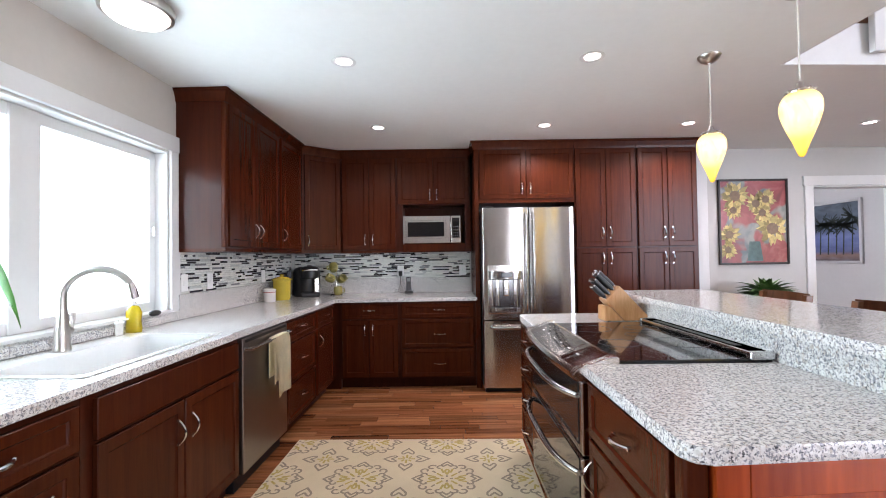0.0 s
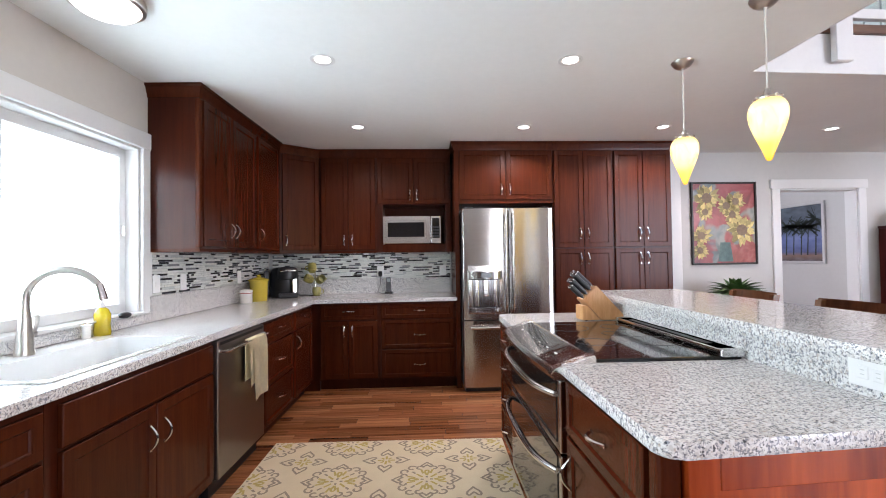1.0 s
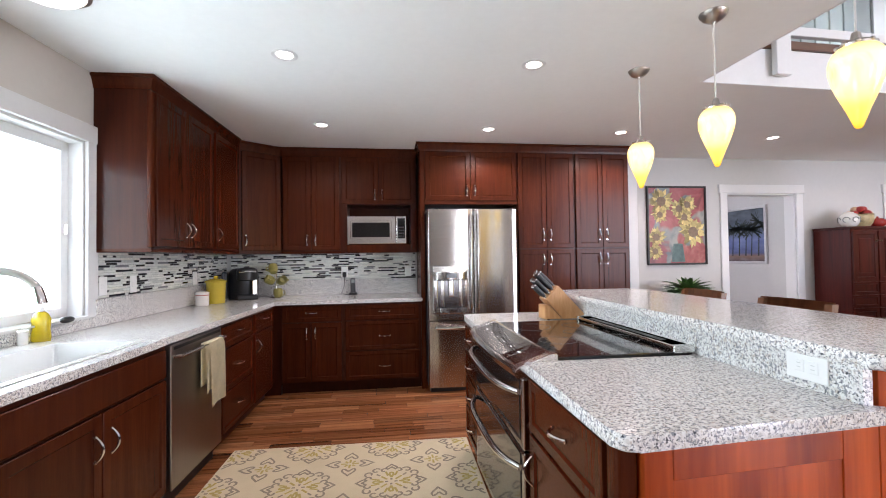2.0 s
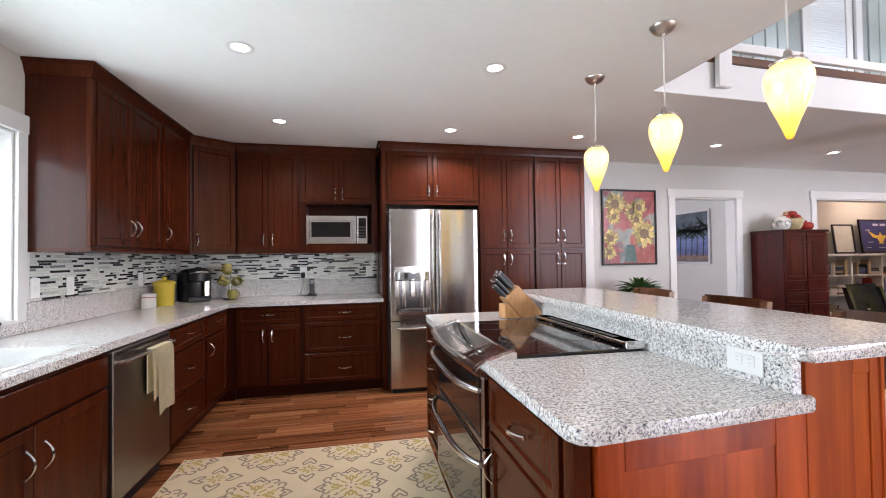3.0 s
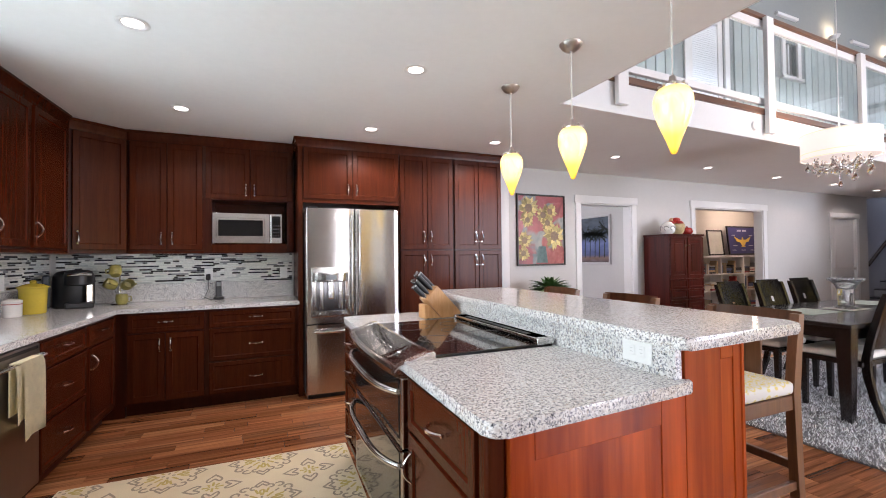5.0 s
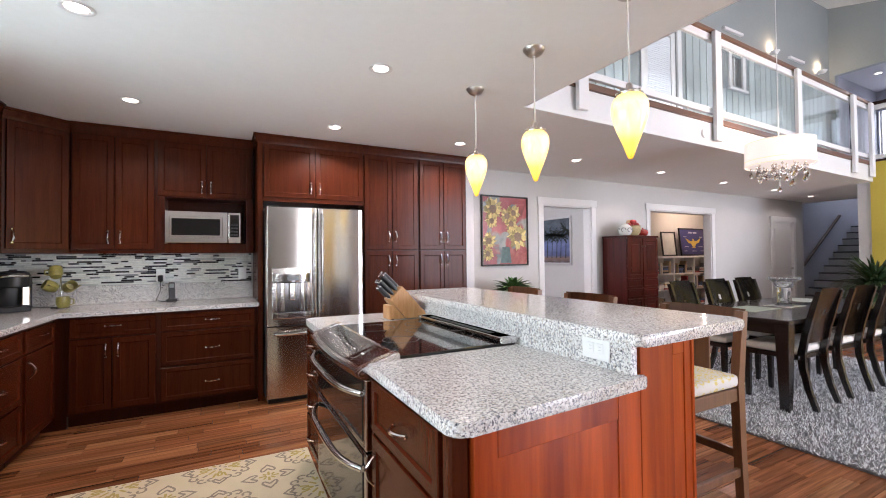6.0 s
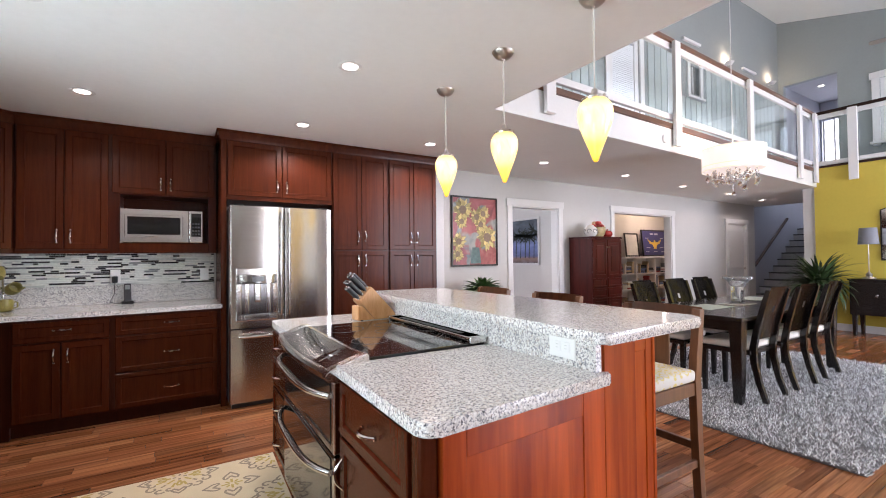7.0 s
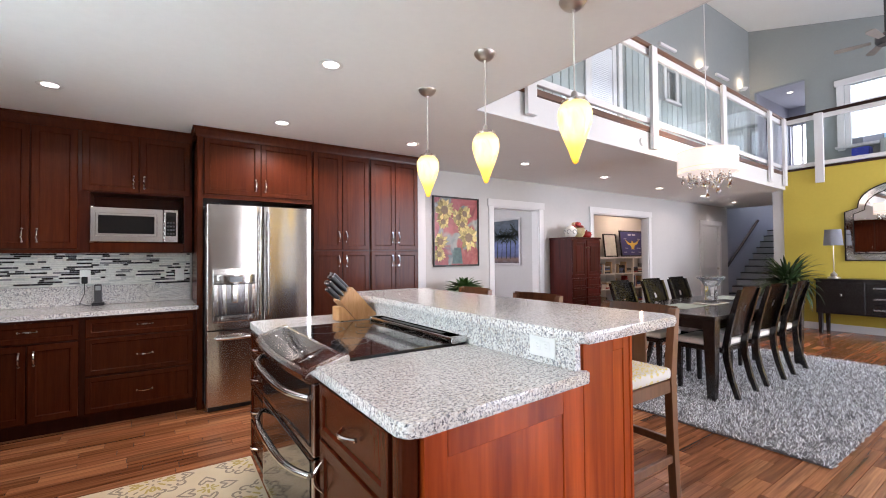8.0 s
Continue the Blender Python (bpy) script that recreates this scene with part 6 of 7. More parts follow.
def palm_art(N, L, co, b):
    sep = N.new("ShaderNodeSeparateXYZ")
    L.new(co, sep.inputs[0])
    c = ramp(N, L, sep.outputs[2], [(0.0, (0.10, 0.06, 0.03)), (0.02, (0.20, 0.26, 0.50)), (0.4, (0.12, 0.18, 0.40)), (1.0, (0.30, 0.36, 0.50))])
    mr = N.new("ShaderNodeMapRange")
    mr.inputs[1].default_value, mr.inputs[2].default_value = -0.40, 0.40
    L.new(sep.outputs[2], mr.inputs[0])
    c = ramp(N, L, mr.outputs[0], [(0.0, (0.05, 0.035, 0.025)), (0.12, (0.25, 0.11, 0.04)), (0.18, (0.05, 0.07, 0.22)), (0.42, (0.13, 0.18, 0.45)), (0.55, (0.05, 0.08, 0.13)), (1.0, (0.04, 0.06, 0.06))])
    n = tex(N, L, "Noise", mapped(N, L, co, (5, 1, 12)), 1.0, Detail=3.0)
    return mixed(N, L, 0.3, c, ramp(N, L, n.outputs[0], [(0.3, (0.02, 0.03, 0.06)), (0.7, (0.25, 0.3, 0.4))]))


pp = picture("palm_painting", pose(5.248, 5.67, 1.57, 0, 0, -90), 0.72, 0.83, mat("silver_frame", (0.62, 0.62, 0.62), 0.3, 0.7, 0.08), ramp_mat("palm_canvas", palm_art, 0.4, 0.3), "silver framed painting of palms by blue water", 0.035)
rs = random.Random(4)
for cx in (-0.24, -0.12, 0.0, 0.10, 0.22):
    bm = BM()
    tz = rs.uniform(0.08, 0.2)
    bm.faces.new([bm.verts.new((cx + a, -0.0166, z)) for a, z in ((-0.01, -0.30), (0.01, -0.30), (0.008 + 0.02, tz), (-0.006 + 0.02, tz))])
    for k in range(17):
        a = rs.uniform(-0.8, math.pi + 0.8)
        q = rs.uniform(0.12, 0.22)
        ex, ez = cx + 0.02 + q * math.cos(a), tz + q * math.sin(a) - 0.03
        ex, ez = max(-0.32, min(0.32, ex)), min(ez, 0.37)
        bm.faces.new([bm.verts.new(p) for p in ((cx + 0.02, -0.0168, tz + 0.012), (cx + 0.02, -0.0168, tz - 0.012), (ex, -0.0168, ez - 0.012), (ex, -0.0168, ez + 0.008))])
    tagged(part("painted_palm", bm, mat("palm_dark", (0.012, 0.022, 0.016), 0.6, 0, 0.3, 20) if "palm_dark" not in bpy.data.materials else bpy.data.materials["palm_dark"], pp), kind="stuff")

# ---- hutch ----
HX0, HX1, HY0, HY1, HZ = 5.28, 5.97, 4.25, 4.70, 1.60
hu = thing("armoire", pose(0, 0, 0), "dark mahogany armoire with panelled doors", "armoire")
part("body", box(BM(), HX0, HY0 + 0.02, 0.06, HX1, HY1, HZ - 0.03), MAHOGANY, hu)
part("top", box(BM(), HX0 - 0.015, HY0 - 0.005, HZ - 0.03, HX1 + 0.015, HY1, HZ, 0.006, 2), MAHOGANY, hu)
part("plinth", box(BM(), HX0 + 0.01, HY0 + 0.03, 0.0, HX1 - 0.01, HY1 - 0.01, 0.06), MAHOGANY, hu)
hm = pose(HX0, HY0 + 0.02, 0)
wd_ = (HX1 - HX0) / 2
for i in range(2):
    for z0, z1 in ((0.97, HZ - 0.045), (0.08, 0.66)):
        d = shaker("door", hu, i * wd_ + 0.008, (i + 1) * wd_ - 0.004, z0, z1, None, 0.055, MAHOGANY)
        d.matrix_basis = hm
        trim_box(d, "raised_panel", (i * wd_ + 0.09, -0.019, z0 + 0.09, (i + 1) * wd_ - 0.085, -0.009, z1 - 0.09), MAHOGANY, 0.006)
        part("door_knob", ball(BM(), (wd_ + (-0.03 if i == 0 else 0.03), -0.03, z1 - 0.12), 0.013, seg=8), mat("bronze", (0.10, 0.07, 0.04), 0.4, 0.9, 0.1) if "bronze" not in bpy.data.materials else bpy.data.materials["bronze"], d, smooth=True)
    for z0, z1 in ((0.67, 0.81), (0.82, 0.96)):
        d = shaker("drawer_front", hu, i * wd_ + 0.008, (i + 1) * wd_ - 0.004, z0, z1, None, 0.03, MAHOGANY)
        d.matrix_basis = hm
# things on the armoire: jar, basket with red cloth, apple
jr = thing("ceramic_jar", pose(5.43, 4.40, HZ), "white patterned round ceramic jar", "jar")
part("pot", lathe(BM(), [(0.0, 0), (0.055, 0), (0.085, 0.03), (0.10, 0.075), (0.095, 0.12), (0.07, 0.155), (0.05, 0.165), (0.045, 0.18), (0.0, 0.18)], seg=24), WHITE_GLAZE, jr, smooth=True)
swirl = mat("grey_glaze", (0.22, 0.22, 0.21), 0.3, 0, 0.2, 14)
for k in range(7):
    pts = [Matrix.Rotation(k * 0.9, 3, "Z") @ Vector((0.1005 * math.cos(0.32 * math.cos(t)), 0.1 * math.sin(0.32 * math.cos(t)), 0.085 + 0.03 * math.sin(t))) for t in [i * 0.45 for i in range(11)]]
    part("painted_swirl", tube(BM(), pts, 0.006, 5), swirl, jr)
bk = thing("basket", pose(5.63, 4.45, HZ), "painted ceramic basket heaped with red apples", "basket")
part("bowl", lathe(BM(), [(0.0, 0), (0.09, 0), (0.125, 0.05), (0.138, 0.10), (0.132, 0.145), (0.142, 0.155), (0.128, 0.155), (0.115, 0.06), (0.0, 0.02)], seg=24), mat("painted_cream", (0.42, 0.33, 0.17), 0.45, 0, 0.45, 26, 0.4, 60), bk, smooth=True)
for sg in (-1, 1):
    part("handle", tube(BM(), [(sg * 0.13, 0, 0.06), (sg * 0.175, 0, 0.075), (sg * 0.185, 0, 0.12), (sg * 0.16, 0, 0.155), (sg * 0.135, 0, 0.145)], 0.012, 8), mat("olive_glaze", (0.16, 0.18, 0.07), 0.35, 0, 0.2) if "olive_glaze" not in bpy.data.materials else bpy.data.materials["olive_glaze"], bk, smooth=True)
APPLES = [mat("apple_red", (0.38, 0.035, 0.03), 0.3, 0, 0.35, 15), mat("apple_pale", (0.62, 0.42, 0.25), 0.35, 0, 0.35, 15)]
for k in range(11):
    a = k * 2.4
    r = 0.085 if k < 7 else 0.035
    ob = part("apple", ball(BM(), (r * math.cos(a), r * math.sin(a), 0.165 + (0.05 if k >= 7 else 0.0)), 0.045, 1, 1, 0.85, 12), APPLES[k % 4 == 1], bk, smooth=True)
ap = thing("red_bowl", pose(5.85, 4.42, HZ), "small glossy red lidded bowl", "bowl")
part("bowl", lathe(BM(), [(0.0, 0), (0.04, 0), (0.07, 0.02), (0.082, 0.05), (0.075, 0.085), (0.05, 0.105), (0.014, 0.11), (0.008, 0.13), (0.0, 0.132)], seg=24), mat("red_glaze", (0.32, 0.025, 0.02), 0.25, 0, 0.1, coat=0.4), ap, smooth=True)

# ---- study: bookcase, books, frames ----
bcx0, bcx1, bcy0, bcy1 = 8.35, 10.5, 6.08, 6.34
bc = thing("bookcase", pose(0, 0, 0), "white low bookcase half full of books", "bookcase")
for b in ((bcx0, bcy0, 0, bcx0 + 0.03, bcy1, 1.27), (bcx1 - 0.03, bcy0, 0, bcx1, bcy1, 1.27), (9.83, bcy0, 0, 9.86, bcy1, 1.235), (9.08, bcy0, 0, 9.11, bcy1, 1.235)):
    part("side_panel", box(BM(), *b), WHITE, bc)
part("top", box(BM(), bcx0 - 0.01, bcy0 - 0.015, 1.236, bcx1 + 0.01, bcy1, 1.275, 0.003), WHITE, bc)
part("back_panel", box(BM(), bcx0 + 0.03, bcy1 - 0.012, 0.02, bcx1 - 0.03, bcy1 - 0.002, 1.235), WHITE, bc)
for z in (0.09, 0.50, 0.86):
    for a, b in ((bcx0 + 0.031, 9.079), (9.111, 9.829), (9.861, bcx1 - 0.031)):
        part("shelf", box(BM(), a, bcy0 + 0.005, z, b, bcy1 - 0.013, z + 0.025), WHITE, bc)
BOOKS = [mat("book_" + n, c, 0.6, 0, 0.1, 20) for n, c in (("white", (0.6, 0.58, 0.54)), ("black", (0.03, 0.03, 0.035)), ("red", (0.28, 0.04, 0.04)), ("blue", (0.06, 0.09, 0.2)), ("tan", (0.40, 0.30, 0.18)), ("grey", (0.3, 0.3, 0.31)))]
rs = random.Random(11)
for z in (0.116, 0.526, 0.886):
    for a, b in ((bcx0 + 0.04, 9.07), (9.12, 9.82), (9.87, bcx1 - 0.04)):
        x = a
        while x < b - 0.06:
            if rs.random() < 0.25:
                zz = z
                w_ = rs.uniform(0.18, 0.24)
                if x + w_ > b:
                    break
                for k in range(rs.randint(3, 5)):
                    t = rs.uniform(0.02, 0.04)
                    bo = tagged(part("book", box(BM(), x, bcy0 + 0.03, zz + 0.001, x + w_ - rs.uniform(0, 0.03), bcy0 + 0.17, zz + t, 0.002), rs.choice(BOOKS)), "closed book lying on a stack", "book", "books on the shelves")
                    zz += t
                x += w_ + 0.01
            else:
                t, hh = rs.uniform(0.018, 0.045), rs.uniform(0.18, 0.29)
                tagged(part("book", box(BM(), x, bcy0 + 0.03, z + 0.001, x + t, bcy0 + 0.18, z + hh, 0.002), rs.choice(BOOKS)), "upright book on the white shelf", "book", "books on the shelves")
                x += t + 0.001
                if rs.random() < 0.08:
                    x += 0.08
NAVY = mat("navy_poster", (0.035, 0.035, 0.13), 0.4, 0, 0.1, 4, coat=0.4)
po = picture("eagle_poster", pose(9.86, 6.12, 1.60) @ pose(0, 0, 0, -6), 1.02, 0.64, DARK_FRAME, NAVY, "navy poster with golden eagle shape, dark frame", 0.03, cat="poster")
GOLD = mat("gold_ink", (0.60, 0.38, 0.05), 0.5, 0, 0.1)
bm = BM()
for q in (((-0.30, 0.10), (-0.12, 0.02), (-0.06, -0.05), (-0.20, -0.02)), ((0.30, 0.10), (0.20, -0.02), (0.06, -0.05), (0.12, 0.02)), ((-0.13, 0.02), (0.13, 0.02), (0.06, -0.10), (-0.06, -0.10)), ((-0.03, 0.02), (0.03, 0.02), (0.02, 0.07), (-0.02, 0.07)), ((-0.08, -0.14), (-0.03, -0.10), (0.03, -0.10), (0.08, -0.14))):
    bm.faces.new([bm.verts.new((x_, -0.0168, z_)) for x_, z_ in q])
part("emblem", bm, GOLD, po, "golden spread wings shape")
PALE_INK = mat("pale_ink", (0.45, 0.45, 0.5), 0.5, 0, 0.05)
bm = BM()
for x0, x1, z in ((-0.16, -0.02, 0.20), (0.02, 0.16, 0.20), (-0.36, -0.24, 0.11), (0.24, 0.36, 0.11), (-0.34, -0.2, -0.12), (0.18, 0.34, -0.12), (-0.38, -0.26, -0.22), (-0.08, 0.08, -0.22), (0.24, 0.38, -0.22)):
    box(bm, x0, -0.0172, z, x1, -0.0165, z + (0.04 if z == 0.20 else 0.014))
tagged(part("text_bars", bm, PALE_INK, po), kind="stuff")
picture("small_print", pose(8.98, 6.14, 1.55) @ pose(0, 0, 0, -6), 0.5, 0.55, DARK_FRAME, mat("print_paper", (0.62, 0.60, 0.55), 0.6, 0, 0.15, 6), "pale print in dark frame on bookcase", 0.03, cat="picture")

# ---- sideboard, mirror, table lamp, floor plant ----
SBX0, SBX1, SBY0, SBY1 = 9.05, 9.50, 0.55, 2.36
sb = thing("sideboard", pose(0, 0, 0), "dark espresso sideboard against the yellow wall", "sideboard")
part("top", box(BM(), SBX0 - 0.02, SBY0 - 0.02, 0.875, SBX1, SBY1 + 0.02, 0.905, 0.004), ESPRESSO, sb)
part("body", box(BM(), SBX0, SBY0, 0.34, SBX1, SBY1, 0.874), ESPRESSO, sb)
for y in (SBY0 + 0.05, SBY1 - 0.05):
    for x in (SBX0 + 0.04, SBX1 - 0.04):
        part("leg", taper(BM(), x, y, 0.0, 0.34, 0.022, 0.032, -0.01 if x < 9.2 else 0.0, 0.0), ESPRESSO, sb)
sm = pose(SBX0, SBY1, 0, 0, 0, -90)
w3 = (SBY1 - SBY0) / 3
for i in (0, 2):
    d = shaker("door", sb, i * w3 + 0.02, (i + 1) * w3 - 0.01, 0.36, 0.85, None, 0.05, ESPRESSO, True)
    d.matrix_basis = sm
    trim_box(d, "door_pull", (i * w3 + (0.30 if i == 0 else 0.26), -0.035, 0.63, i * w3 + (0.33 if i == 0 else 0.29), -0.02, 0.665), CHROME)
for z0, z1 in ((0.69, 0.85), (0.53, 0.68), (0.36, 0.52)):
    d = shaker("drawer_front", sb, w3 + 0.005, 2 * w3 - 0.005, z0, z1, None, 0.04, ESPRESSO, True)
    d.matrix_basis = sm
    trim_box(d, "drawer_pull", (w3 + 0.08, -0.036, (z0 + z1) / 2 - 0.012, w3 + 0.28, -0.02, (z0 + z1) / 2 + 0.012), CHROME)
MIRROR = mat("mirror_silver", (0.92, 0.92, 0.92), 0.01, 1.0, 0.0)
mi = thing("wall_mirror", pose(EAST - 0.002, 1.35, 0, 0, 0, -90), "arched wall mirror with wide glass border", "mirror")
HW = 0.745


def arch(inset, n=24):
    w_, b_ = HW - inset, 1.185 + inset
    pts = [(-w_, b_), (w_, b_), (w_, 2.0 - inset * 0.4)]
    for k in range(n + 1):
        a = math.pi * k / n
        pts.append(((w_ * 0.78) * math.cos(a), 2.06 - inset * 0.4 + (0.40 - inset * 0.6) * math.sin(a) ** 0.9))
    return pts + [(-w_, 2.0 - inset * 0.4)]


def upright(pts, y0, y1):
    bm = BM()
    a, b = [bm.verts.new((x_, y0, z_)) for x_, z_ in pts], [bm.verts.new((x_, y1, z_)) for x_, z_ in pts]
    bm.faces.new(a)
    bm.faces.new(b[::-1])
    for i in range(len(pts)):
        j = (i + 1) % len(pts)
        bm.faces.new((a[i], b[i], b[j], a[j]))
    return bm


part("backing", upright(arch(0.0), -0.02, -0.001), DARK_FRAME, mi)
part("bevel_frame", upright(arch(0.02), -0.026, -0.0205), mat("mirror_bevel", (0.75, 0.74, 0.72), 0.08, 1.0, 0.15, 5), mi)
part("inner_bead", upright(arch(0.11), -0.032, -0.0265), DARK_FRAME, mi)
part("mirror_glass", upright(arch(0.125), -0.0335, -0.0325), MIRROR, mi)
for z in (1.40, 1.62, 1.84):
    for sg in (-1, 1):
        trim_box(mi, "frame_joint", (sg * (HW - 0.06) - 0.045, -0.028, z, sg * (HW - 0.06) + 0.045, -0.026, z + 0.006), DARK_FRAME, 0)
tl = thing("table_lamp", pose(9.28, 2.18, 0.906), "slim table lamp with grey fabric shade", "table lamp")
bm = BM()
lathe(bm, [(0.0, 0), (0.085, 0), (0.08, 0.015), (0.04, 0.03), (0.045, 0.06), (0.02, 0.09), (0.006, 0.11), (0.0045, 0.56), (0.0, 0.56)], seg=20)
part("base", bm, BRUSHED, tl, smooth=True)
bm = BM()
lathe(bm, [(0.125, 0.54), (0.105, 0.80), (0.103, 0.80), (0.123, 0.54), (0.125, 0.54)], seg=28)
part("shade", bm, mat("grey_fabric", (0.22, 0.23, 0.26), 0.9, 0, 0.06, 40, 0.2, 200), tl, "grey fabric drum shade", smooth=True)


def spiky_plant(name, m, pot_h, pot_r, leaves, length, droop, material, label, width=0.02, seed=1, rise=0.9):
    root = thing(name, m, label, "plant")
    part("pot", lathe(BM(), [(0.0, 0), (pot_r * 0.72, 0), (pot_r, pot_h), (pot_r * 0.9, pot_h), (pot_r * 0.85, pot_h * 0.9), (0, pot_h * 0.9)], seg=24), POT, root, smooth=True)
    rs = random.Random(seed)
    verts, faces = [], []
    for k in range(leaves):
        a, el = rs.uniform(0, 2 * math.pi), rs.uniform(0.25, 1.5)
        ln_ = length * rs.uniform(0.6, 1.1)
        n_ = 8
        base = len(verts)
        r0 = rs.uniform(0, pot_r * 0.4)
        z = pot_h * 0.9 + rs.uniform(0, 0.22) * length
        r, e = r0, el
        for i in range(n_ + 1):
            t = i / n_
            w_ = width * math.sin(math.pi * min(1, 0.15 + 0.85 * t)) * (1 - 0.2 * t) + 0.001
            c, s_ = math.cos(a), math.sin(a)
            verts += [(r * c - s_ * w_, r * s_ + c * w_, z), (r * c, r * s_, z - w_ * 0.4), (r * c + s_ * w_, r * s_ - c * w_, z)]
            if i:
                q = base + 3 * i
                faces += [(q - 3, q - 2, q + 1, q), (q - 2, q - 1, q + 2, q + 1)]
            r += ln_ / n_ * math.cos(e)
            z += ln_ / n_ * math.sin(e) * rise
            e -= droop / n_ * (1.5 - el * 0.6)
    me = bpy.data.meshes.new("leaves")
    me.from_pydata(verts, [], faces)
    me.materials.append(material)
    me.shade_smooth()
    ob = new("leaves", me)
    ob.parent = root
    tagged(ob, kind="stuff")
    return root


spiky_plant("floor_plant", pose(8.98, 2.72, 0), 0.74, 0.17, 240, 0.62, 1.7, DARK_LEAF, "large leafy plant in a dark floor pot", 0.022, 3, 1.15)
# plant on a stand behind the bar
ps = thing("plant_stand", pose(3.25, 4.30, 0), "small dark wood plant stand", "stand")
part("top", lathe(BM(), [(0, 0.70), (0.2, 0.70), (0.2, 0.73), (0, 0.73)], seg=24), ESPRESSO, ps)
for k in range(3):
    a = k * 2 * math.pi / 3
    part("leg", tube(BM(), [(0.17 * math.cos(a), 0.17 * math.sin(a), 0), (0.12 * math.cos(a), 0.12 * math.sin(a), 0.70)], 0.015, 6), ESPRESSO, ps)
spiky_plant("potted_plant", pose(3.25, 4.30, 0.731), 0.13, 0.12, 110, 0.30, 1.3, LEAF, "bushy green plant on a stand", 0.036, 5, 0.62)

# ---- small kitchen things ----
mw = thing("microwave_oven", pose(-0.44, 4.56, 1.456), "stainless microwave oven on an open shelf", "microwave")
part("case", box(BM(), 0.0, 0.02, 0.008, 0.615, 0.30, 0.295, 0.004), STEEL, mw)
part("front_frame", box(BM(), 0.0, -0.012, 0.004, 0.512, 0.02, 0.297, 0.006, 2), CHROME, mw)
part("control_frame", box(BM(), 0.514, -0.012, 0.004, 0.625, 0.02, 0.297, 0.006, 2), CHROME, mw)
part("window_border", box(BM(), 0.035, -0.016, 0.055, 0.465, -0.01, 0.25, 0.003), CHROME, mw)
part("door_window", box(BM(), 0.055, -0.019, 0.075, 0.445, -0.0155, 0.23, 0.002), BLACK_GLASS, mw)
kp = part("key_panel", box(BM(), 0.53, -0.0145, 0.06, 0.608, -0.0115, 0.275, 0.001), BLACK_GLASS, mw)
for r in range(4):
    for c in range(3):
        trim_box(kp, "key", (0.538 + c * 0.022, -0.016, 0.075 + r * 0.032, 0.553 + c * 0.022, -0.0144, 0.09 + r * 0.032), mat("key_grey", (0.10, 0.10, 0.11), 0.5, 0, 0.1) if "key_grey" not in bpy.data.materials else bpy.data.materials["key_grey"], 0)
trim_box(kp, "display", (0.538, -0.016, 0.225, 0.6, -0.0144, 0.255), BLACK_GLASS, 0)
for x in (0.05, 0.56):
    trim_box(mw, "foot", (x, 0.05, 0.0, x + 0.03, 0.08, 0.009), BLACK, 0)
# coffee machine
kc = thing("coffee_machine", pose(-1.475, 4.56, 0.911, 0, 0, 18), "black pod coffee machine with silver trim", "coffee machine")
part("tower", lathe(BM(), [(0.0, 0.0), (0.135, 0.0), (0.14, 0.01), (0.14, 0.255), (0.132, 0.285), (0.11, 0.305), (0.07, 0.314), (0.0, 0.316)], (0.0, 0.06, 0.0), 32, 0.85), BLACK, kc, smooth=True)
part("brew_head", lathe(BM(), [(0.0, 0.19), (0.085, 0.19), (0.095, 0.20), (0.098, 0.28), (0.09, 0.305), (0.06, 0.32), (0.0, 0.324)], (0.03, -0.055, 0.0), 28, 0.95), BLACK, kc, smooth=True)
part("drip_base", box(BM(), -0.06, -0.14, 0.0, 0.13, 0.0, 0.045, 0.01, 2), BLACK, kc)
part("silver_trim", box(BM(), 0.075, -0.10, 0.045, 0.125, -0.02, 0.20, 0.008, 2), CHROME, kc)
part("lid_handle", tube(BM(), [(-0.04, -0.13, 0.28), (0.035, -0.155, 0.285), (0.11, -0.13, 0.28)], 0.011, 8), CHROME, kc, smooth=True)
part("water_tank", box(BM(), -0.20, -0.05, 0.01, -0.152, 0.14, 0.28, 0.015, 2), mat("smoky_tank", (0.05, 0.06, 0.075), 0.15, 0, 0.1), kc)
# mug tree
mt_ = thing("mug_tree", pose(-1.19, 4.70, 0.911), "chrome mug tree holding green yellow mugs", "mug tree")
part("stand", lathe(BM(), [(0, 0), (0.075, 0), (0.07, 0.012), (0.012, 0.02), (0.008, 0.03), (0.007, 0.33), (0.015, 0.345), (0, 0.36)], seg=16), CHROME, mt_, smooth=True)
MUG = mat("olive_mug", (0.26, 0.23, 0.06), 0.3, 0, 0.5, 18, coat=0.4)
for px_, py_, pz_, tilt, turn in ((-0.055, -0.05, 0.185, 62, 300), (0.065, -0.04, 0.175, 68, 40), (-0.02, -0.05, 0.30, 35, 200), (0.03, -0.06, 0.05, 0, 20)):
    mg = thing("mug", pose(-1.19 + px_, 4.70 + py_, 0.911 + pz_, 0, 0, turn) @ pose(0, 0, 0, tilt), "olive and yellow glazed mug on the tree", "mug", "mugs on the mug tree")
    part("cup", lathe(BM(), [(0.0, -0.045), (0.034, -0.045), (0.046, -0.02), (0.048, 0.01), (0.043, 0.045), (0.039, 0.045), (0.043, 0.01), (0.04, -0.02), (0.0, -0.038)], seg=16), MUG, mg, smooth=True)
    part("handle", tube(BM(), [(0.04, 0, 0.025), (0.068, 0, 0.018), (0.068, 0, -0.018), (0.038, 0, -0.028)], 0.006, 6), MUG, mg, smooth=True)
